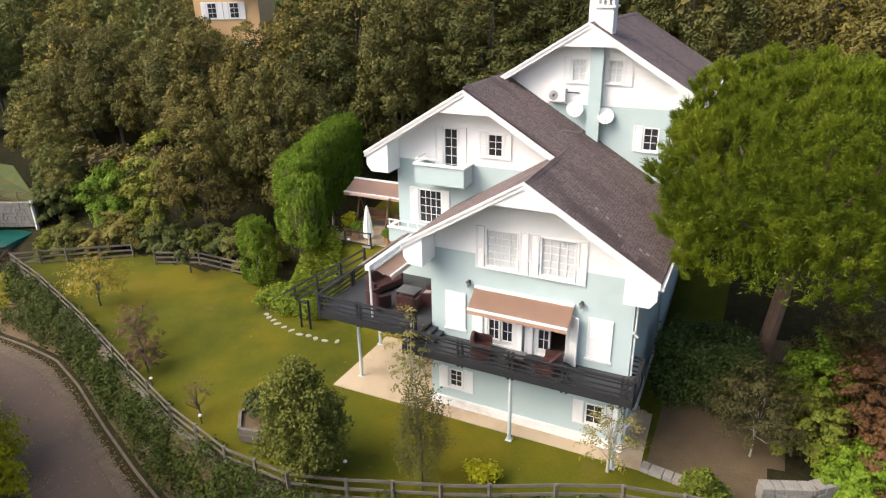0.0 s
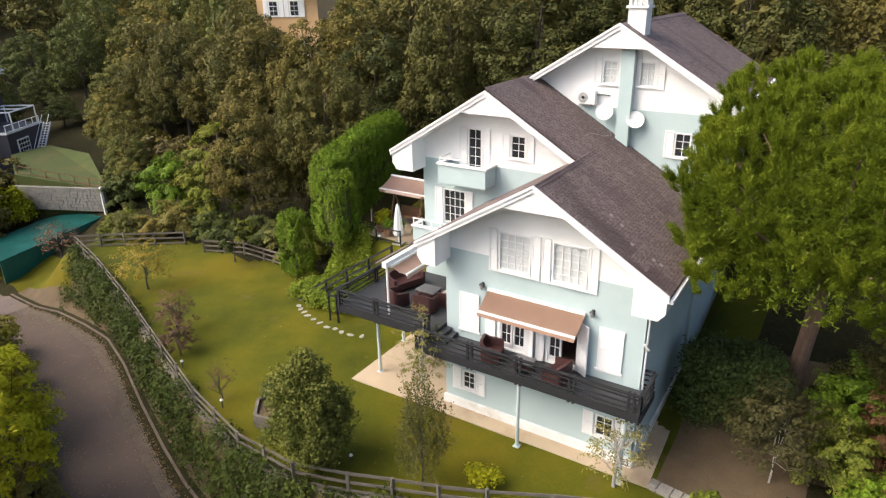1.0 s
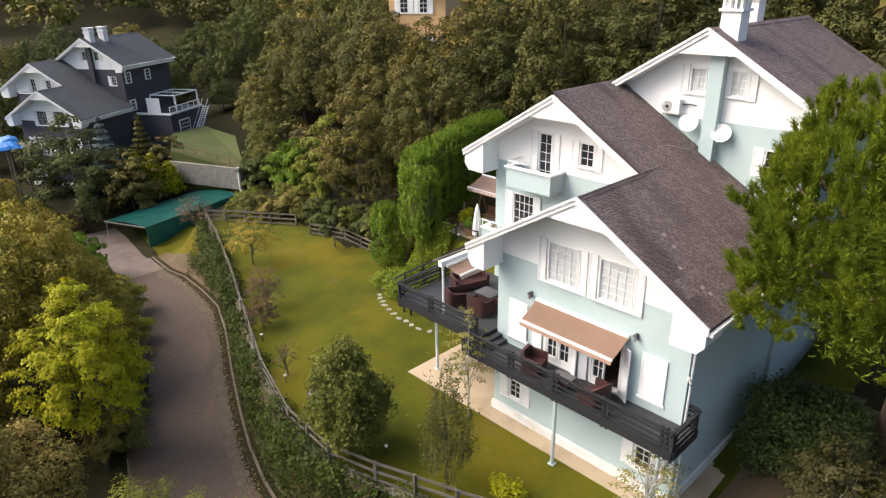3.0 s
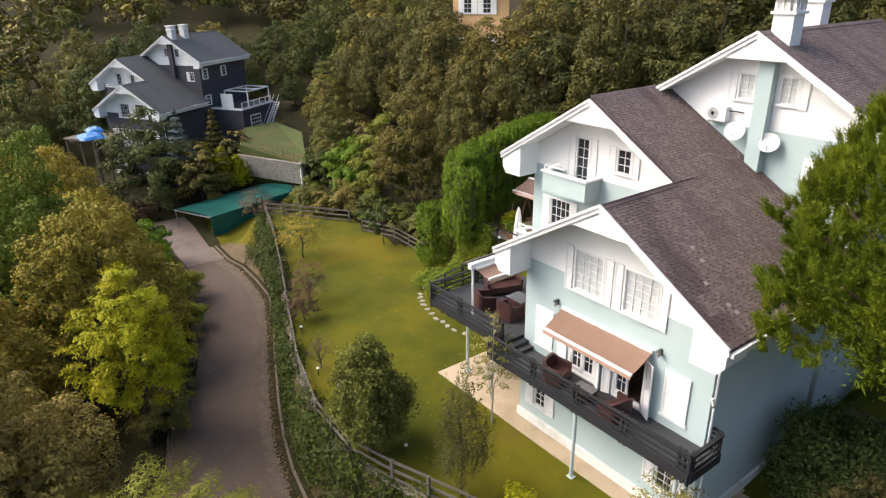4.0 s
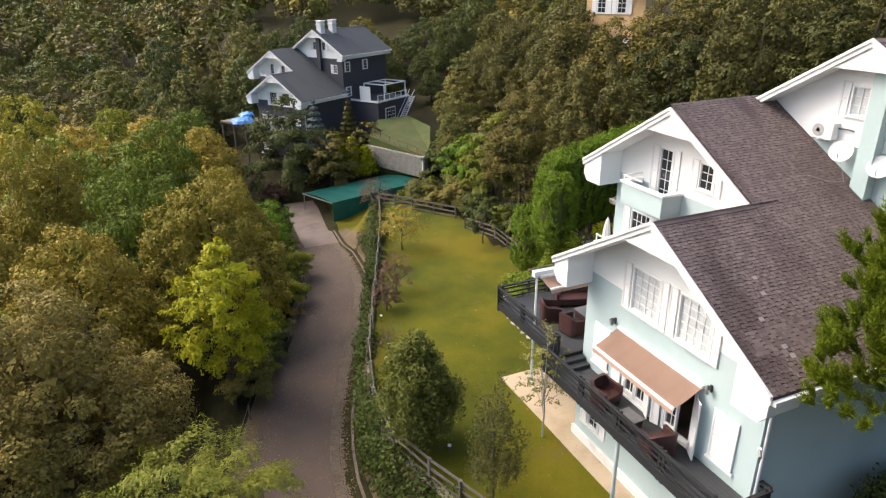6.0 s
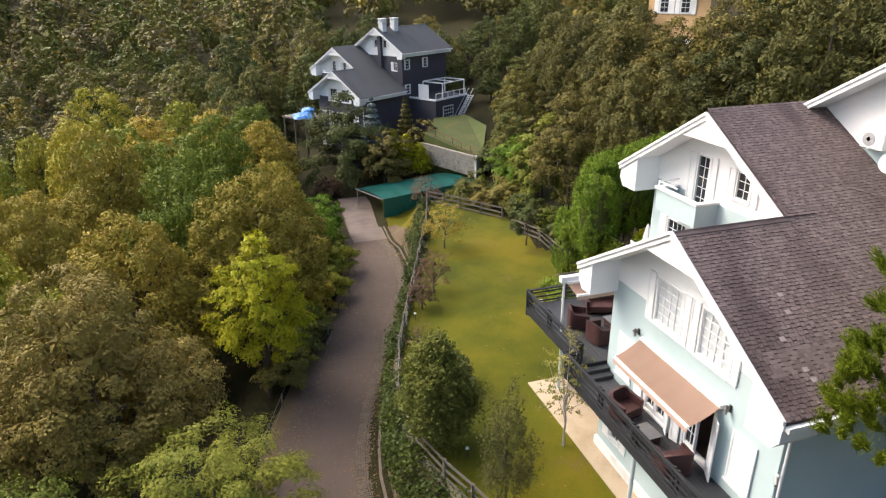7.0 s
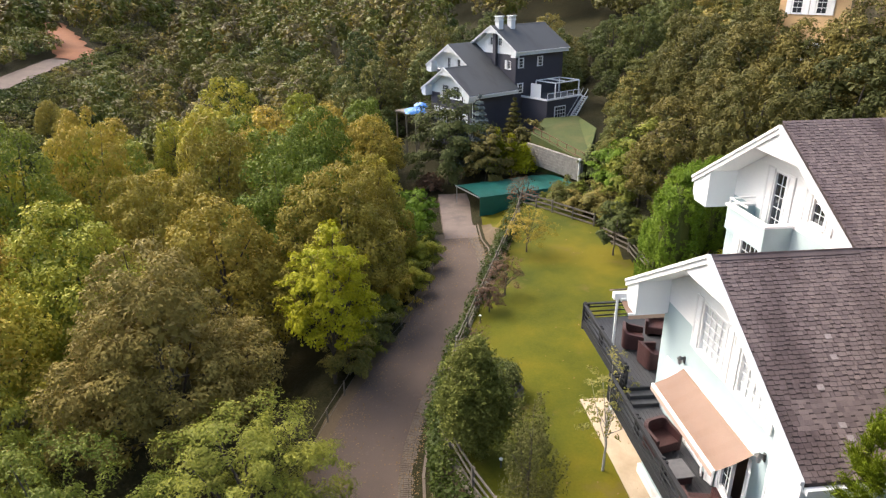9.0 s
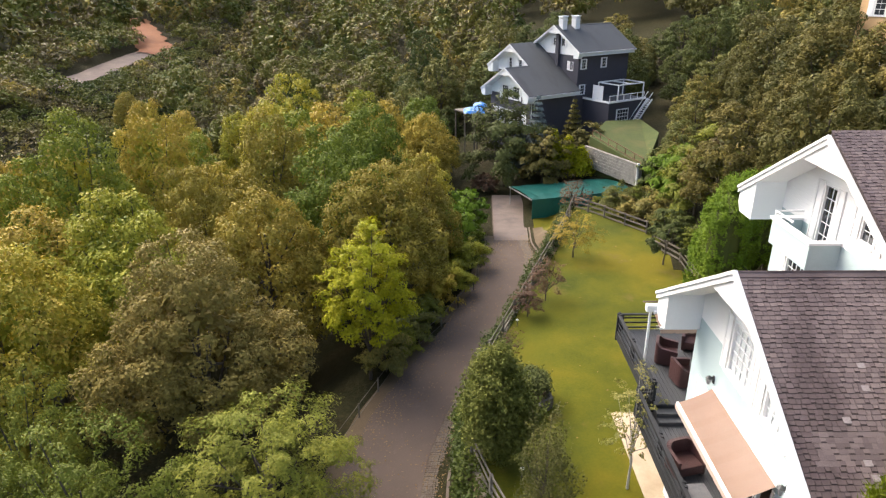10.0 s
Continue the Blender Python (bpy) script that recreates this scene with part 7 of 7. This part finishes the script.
def far_plants():
    def tr(name, label, seed, x, y, h, r, mat, n, size, base=0.1, z=None):
        tree(name, label, seed, h, r, mat, n, size, base, 60, BARK, 0.15, at(x, y, z), spread=0.2)
        wood.spots.append((x, y, r * 1.6))
    tr("tree", "large dark evergreen tree before the slate house", 201, -67.0, 19.8, 10.2, 4.8, LEAF_SHRUB, 14000, 0.19, 0.05)
    tr("tree", "dark evergreen tree behind the carport", 202, -63.5, 23.8, 7.0, 2.6, LEAF_DARK, 5000, 0.22, 0.05)
    tr("tree", "dark leafy tree behind the carport", 205, -68.0, 30.0, 5.0, 2.2, LEAF_DARK, 3500, 0.2, 0.05)
    tr("tree", "small thin red-leaved tree beside the carport", 203, -52.0, 25.4, 3.8, 1.7, LEAF_RED, 700, 0.11, 0.4)
    tr("tree", "green leafy tree behind the lawn fence", 204, -45.6, 32.5, 5.5, 2.2, LEAF_HEDGE, 14000, 0.12, 0.05)
    tr("tree", "yellow-olive tree behind the lawn fence", 206, -39.5, 32.0, 8.4, 2.5, LEAF_GREEN, 18000, 0.115, 0.05)
    tr("tree", "bright green young tree beside the lane", 207, -46.0, 13.2, 5.5, 2.2, LEAF_HEDGE, 5000, 0.2, 0.05)
    tr("tree", "bright green young tree beside the lane", 208, -50.5, 14.8, 5.0, 2.0, LEAF_HEDGE, 4500, 0.2, 0.05)
    tr("tree", "rust-leaved shrub at the lane's end", 209, -64.5, 17.4, 2.2, 1.4, LEAF_RED, 2000, 0.16, 0.05)
    for i, (x, y, h) in enumerate(((-65.2, 25.2, 5.0), (-64.6, 26.8, 4.4), (-64.2, 28.2, 3.4))):
        t = thing("conifer", at(x, y, -3.3), "bright yellow-green columnar conifer", "tree", "yellow conifers")
        lob = [(0.12 * math.sin(k * 2), 0.12 * math.cos(k * 3), 0.5 + (h - 0.8) * k / 9, 1.45 * (1 - 0.7 * k / 9)) for k in range(10)]
        p, nm = crown_points(lob, 2200, 210 + i, 0.4)
        part("foliage", leaf_mesh("foliage", p, nm, 0.17, LEAF_YELLOW, 210 + i, 2.0), None, t)
        part("trunk", tube(bmesh.new(), [(0, 0, -0.3), (0, 0, h * 0.8)], [0.1, 0.03]), BARK, t)
    for i, (x, y, h, mat, lab) in enumerate(((-69.5, 23.8, 9.0, LEAF_BLUE, "blue-grey spruce with tiered branches"), (-71.5, 28.5, 8.2, LEAF_DARK, "dark green spruce with tiered branches"), (-69.0, 21.8, 6.0, LEAF_BLUE, "blue-grey spruce with tiered branches"))):
        t = thing("spruce", at(x, y, -3.6), lab, "tree", "spruces")
        r = np.random.RandomState(220 + i)
        n = 5000
        lev = np.floor(r.rand(n) ** 1.3 * 13) / 13
        a = r.rand(n) * 6.28
        a = np.round(a * 2.2 + lev * 5) / 2.2 + r.normal(size=n) * 0.16
        q = r.rand(n) ** 0.6 * (1 - lev) * h * 0.30
        p = np.stack([q * np.cos(a), q * np.sin(a), 0.6 + lev * (h - 0.8) - q * 0.25 + r.normal(size=n) * 0.06], 1)
        nm = np.stack([np.cos(a) * 0.3, np.sin(a) * 0.3, np.ones(n)], 1) + r.normal(size=(n, 3)) * 0.4
        part("foliage", leaf_mesh("foliage", p, nm, 0.16, mat, 220 + i, 2.2), None, t)
        part("trunk", tube(bmesh.new(), [(0, 0, -0.3), (0, 0, h * 0.95)], [0.14, 0.03]), BARK, t)


far_plants()


def slate_house_yard():
    bm = bmesh.new()
    prism(bm, [(-57.1, 33.2, -0.55), (-65.6, 29.3, 0.75), (-74.0, 33.0, 0.85), (-75.0, 37.6, 0.85), (-67.0, 37.6, 0.85), (-59.5, 34.4, -0.3)], (0, 0, -5))
    tagged(part("upper_lawn", bm, surface("grass_upper_lawn", (0.040, 0.060, 0.010), (0.066, 0.082, 0.014), 0.9, 0.95, 12.0, 0.5, stain=(0.085, 0.08, 0.02), stain_scale=0.35)), "small raised lawn behind the stone wall", "lawn", kind="structure")
    w = stone_edging([(-57.0, 32.9), (-65.8, 29.0)], 2.3, 0.4, "tall pale grey stone retaining wall below the raised lawn", 41, -2.6, 0.33)
    part("end_post", boxed(-57.1, -56.9, 32.5, 32.7, -3.0, -0.1), RENDER_WHITE, w)
    fence("yard_fence", [(-57.4, 33.2), (-65.6, 29.6)], "brown picket rail above the stone wall", 0.8, 1.4, 2, WOOD_BROWN, 0.07, (0.03, 0.08), lambda x, y: -0.45 + (x + 57.4) * -0.15)
    # terrace wing, pergola and stair on the near side of the slate house
    t = thing("terrace_wing", DARK_AT, "dark slate terrace wing with white rails and pergola", "terrace")
    part("wing_wall", box(bmesh.new(), -2.59, 2.0, 30.0, 36.5, 2.0, 6.7), PAINT_SLATE, t)
    part("terrace_floor", box(bmesh.new(), -2.59, 2.0, 30.0, 36.5, 6.702, 6.82), DECK, t, "dark boarded terrace floor")
    part("coping", box(box(bmesh.new(), -2.59, 2.12, 29.86, 29.99, 6.65, 6.90), 2.01, 2.12, 30.0, 36.6, 6.65, 6.90), PAINT_WHITE, t)
    for x, y in ((-1.6, 31.6), (1.85, 31.6), (1.85, 36.2), (-1.6, 36.2)):
        part("pergola_post", beam(bmesh.new(), (x, y, 6.86), (x, y, 8.75), 0.12, 0.12), PAINT_WHITE, t)
    for p, q in (((-1.6, 31.6), (1.85, 31.6)), ((1.85, 31.6), (1.85, 36.2)), ((1.85, 36.2), (-1.6, 36.2)), ((-1.6, 36.2), (-1.6, 31.6)), ((-1.6, 33.9), (1.85, 33.9))):
        part("pergola_beam", beam(bmesh.new(), (*p, 8.75), (*q, 8.75), 0.10, 0.14), PAINT_WHITE, t)
    part("handrail", beam(bmesh.new(), (1.95, 30.0, 7.55), (1.95, 36.4, 7.55), 0.07, 0.07), PAINT_WHITE, t)
    for i in range(6):
        part("baluster", beam(bmesh.new(), (1.95, 30.1 + i * 1.25, 6.86), (1.95, 30.1 + i * 1.25, 7.55), 0.06, 0.06), PAINT_WHITE, t)
    part("screen", boxed(-1.2, 0.6, 30.2, 30.26, 6.86, 8.6), PAINT_WHITE, t, "white folding screen")
    part("wing_door", boxed(2.003, 2.06, 31.4, 33.6, 3.7, 5.8), PAINT_WHITE, t)
    for i in range(4):
        for j in range(4):
            part("pane", boxed(2.062, 2.07, 31.6 + i * 0.48, 32.0 + i * 0.48, 3.9 + j * 0.46, 4.28 + j * 0.46), GLASS, t)
    for y, z in ((29.6, 10.4), (29.6, 7.2), (33.2, 10.4)):
        part("side_window", boxed(-2.597, -2.54, y - 0.55, y + 0.55, z, z + 1.3), PAINT_WHITE, t)
        for i in range(2):
            for j in range(3):
                part("pane", boxed(-2.538, -2.53, y - 0.28 + i * 0.30, y - 0.02 + i * 0.30, z + 0.12 + j * 0.37, z + 0.44 + j * 0.37), GLASS, t)
    st = thing("outdoor_stair", DARK_AT, "white open garden stair beside the terrace wing", "stairs")
    for x in (2.2, 3.0):
        part("stringer", beam(bmesh.new(), (x, 36.8, 6.7), (x, 33.6, 3.2), 0.06, 0.2), PAINT_WHITE, st)
        part("handrail", beam(bmesh.new(), (x, 36.8, 7.6), (x, 33.6, 4.1), 0.05, 0.05), PAINT_WHITE, st)
    for i in range(14):
        k = (i + 0.5) / 14
        part("tread", boxed(2.2, 3.0, 36.8 - 3.2 * k - 0.13, 36.8 - 3.2 * k + 0.13, 6.7 - 3.5 * k - 0.02, 6.7 - 3.5 * k + 0.02), PAINT_WHITE, st)


slate_house_yard()


def blue_covers():
    r = random.Random(3)
    for x, y, z, s in ((-79.0, 16.6, 1.16, 3.5), (-82.8, 17.6, 1.16, 2.4)):
        bm = bmesh.new()
        n = 10
        g = [[bm.verts.new((s * (i / n - 0.5), s * 0.8 * (j / n - 0.5), 0.5 * math.sin(math.pi * i / n) ** 0.5 * math.sin(math.pi * j / n) ** 0.5 + 0.12 * r.random())) for j in range(n + 1)] for i in range(n + 1)]
        for i in range(n):
            for j in range(n):
                bm.faces.new((g[i][j], g[i + 1][j], g[i + 1][j + 1], g[i][j + 1]))
        c = part("tarpaulin", bm, TARP_BLUE, m=Matrix.Translation((x, y, z)))
        tagged(c, "crumpled bright blue tarpaulin over stacked goods", "tarpaulin")
    d = thing("timber_deck", pose(-80.5, 16.8, -4.0, 0, 0, 33), "grey timber deck beside the slate house", "deck")
    part("platform", boxed(-2.2, 2.6, -2.0, 2.0, 4.9, 5.10), FENCE_WOOD, d)
    for x in (-2.0, 0.2, 2.4):
        for y in (-1.8, 1.8):
            part("post", beam(bmesh.new(), (x, y, -1), (x, y, 4.9), 0.16, 0.16), FENCE_WOOD, d)


blue_covers()


def ochre_house():
    h = thing("house", pose(-42.5, 48.5, 4.6, 0, 0, 28), "ochre rendered house with white trim above the trees", "house")
    part("wall", boxed(-5.6, 0.2, 0, 7, -2, 16.5), OCHRE, h)
    part("band", boxed(-5.7, 0.3, -0.12, 7.1, 12.4, 12.75), PAINT_WHITE, h)
    part("balcony_slab", boxed(-2.5, 0.3, -1.2, -0.125, 12.2, 12.6), PAINT_WHITE, h)
    part("roof", boxed(-6.3, 0.9, -0.8, 7.8, 16.5, 16.9), ROOF, h)
    for x in (-4.0, -2.0):
        for z in (9.9, 6.3):
            w = part("window", boxed(x - 0.5, x + 0.5, -0.08, 0.0, z, z + 1.5), PAINT_WHITE, h)
            for i in range(2):
                for j in range(3):
                    part("pane", boxed(x - 0.36 + i * 0.38, x - 0.02 + i * 0.38, -0.095, -0.085, z + 0.15 + j * 0.42, z + 0.52 + j * 0.42), GLASS, w)
            for s in (-1, 1):
                part("shutter", boxed(x + s * 0.75 - 0.22, x + s * 0.75 + 0.22, -0.10, -0.01, z, z + 1.5), PAINT_WHITE, h)


ochre_house()


def dirt_track():
    """A cart track on the far hillside, with a slip of orange soil beside it."""
    def band(name, line, half, mat, label, lift):
        bm = bmesh.new()
        rows = []
        for (xa, ya), (xb, yb) in zip(line, line[1:]):
            for i in range(12):
                k = i / 12
                x, y = xa + (xb - xa) * k, ya + (yb - ya) * k
                w = half * (1 + 0.35 * noise.noise(Vector((x * 0.2, y * 0.2, 7))))
                rows.append([bm.verts.new((x, y + w * s, ground_height(x, y + w * s) + lift)) for s in (-1, -0.4, 0.3, 1)])
        for r, s in zip(rows, rows[1:]):
            for j in range(3):
                bm.faces.new((r[j], s[j], s[j + 1], r[j + 1]))
        tagged(part(name, bm, mat), label, "track", kind="structure")
    band("dirt_track", [(-104, -54.2), (-116, -54.0), (-126, -54.3), (-138, -54.4), (-150, -54.4)], 2.1, surface("track_gravel", (0.10, 0.072, 0.056), (0.16, 0.118, 0.096), 0.4, 0.95, 6.0, 0.4), "pale unpaved track on the far hillside", 0.25)
    band("soil_slip", [(-141, -51.5), (-150, -55.5), (-160, -61.0), (-178, -71.0), (-200, -83.0)], 4.5, surface("orange_soil", (0.145, 0.048, 0.014), (0.22, 0.078, 0.024), 0.3, 0.95, 6.0, 0.6), "bare orange soil beside the track", 0.5)


dirt_track()


def fallen_leaves():
    """Leaf litter on lane, verge and lawn."""
    r = np.random.RandomState(14)
    pts = []
    for i in range(4600):
        x = -50 + 46 * r.rand()
        k = r.rand()
        if k < 0.45:
            y = kerb_y(x) + 0.1 - abs(r.normal()) * 0.7
        elif k < 0.8:
            y = left_y(x) + abs(r.normal()) * 0.9
        elif k < 0.98:
            y = left_y(x) + (kerb_y(x) - left_y(x)) * r.rand()
        else:
            y = along(FENCE_LINE, x) + 0.4 + 8 * r.rand()
        if y > along(FENCE_LINE, x):
            z = ground_height(x, y) + 0.05
        else:
            z = road_z(x) + 0.03 if y > left_y(x) else ground_height(x, y) + 0.04
        pts.append((x, y, z))
    nm = np.array([(0, 0, 1)] * len(pts)) + r.normal(size=(len(pts), 3)) * 0.25
    me = leaf_mesh("leaf_litter", np.array(pts), nm, 0.06, foliage("leaves_fallen", [(0.0, (0.12, 0.07, 0.035)), (0.5, (0.20, 0.13, 0.06)), (1.0, (0.30, 0.21, 0.09))]), 14)
    tagged(new("leaf_litter", me), "scattered brown and yellow fallen leaves", "leaves", kind="stuff")


fallen_leaves()


def patched_shingles():
    """A few pale replacement shingles on the slope towards the pine."""
    house = bpy.data.objects["house"]
    rnd = random.Random(19)
    pale = surface("shingle_patch", (0.27, 0.23, 0.22), (0.32, 0.27, 0.26), 4.0, 0.9, 40.0, 0.2)
    tilt = math.degrees(math.atan(SLOPE))
    for x, y in ((-4.55, 22.0), (-4.1, 21.9), (-3.5, 21.25), (-2.75, 21.35), (-2.5, 21.4)):
        z = FRONT["top"] - SLOPE * (x - FRONT["ridge"])
        part("shingle", boxed(-0.065, 0.065, -0.08, 0.08, 0.006, 0.016), pale, house, "pale replacement shingle", m=pose(x, y, z, 0, tilt, 0))


patched_shingles()

far_wood("yard_scrub", "low dark scrub behind the raised lawn", lambda x, y: y > 40.8 + 0.32 * max(0.0, -61 - x), (-72, -47.5, 40, 51), 70, 2.2, 3.2, 2.0, 450, 0.24, LEAF_HILL, 89)
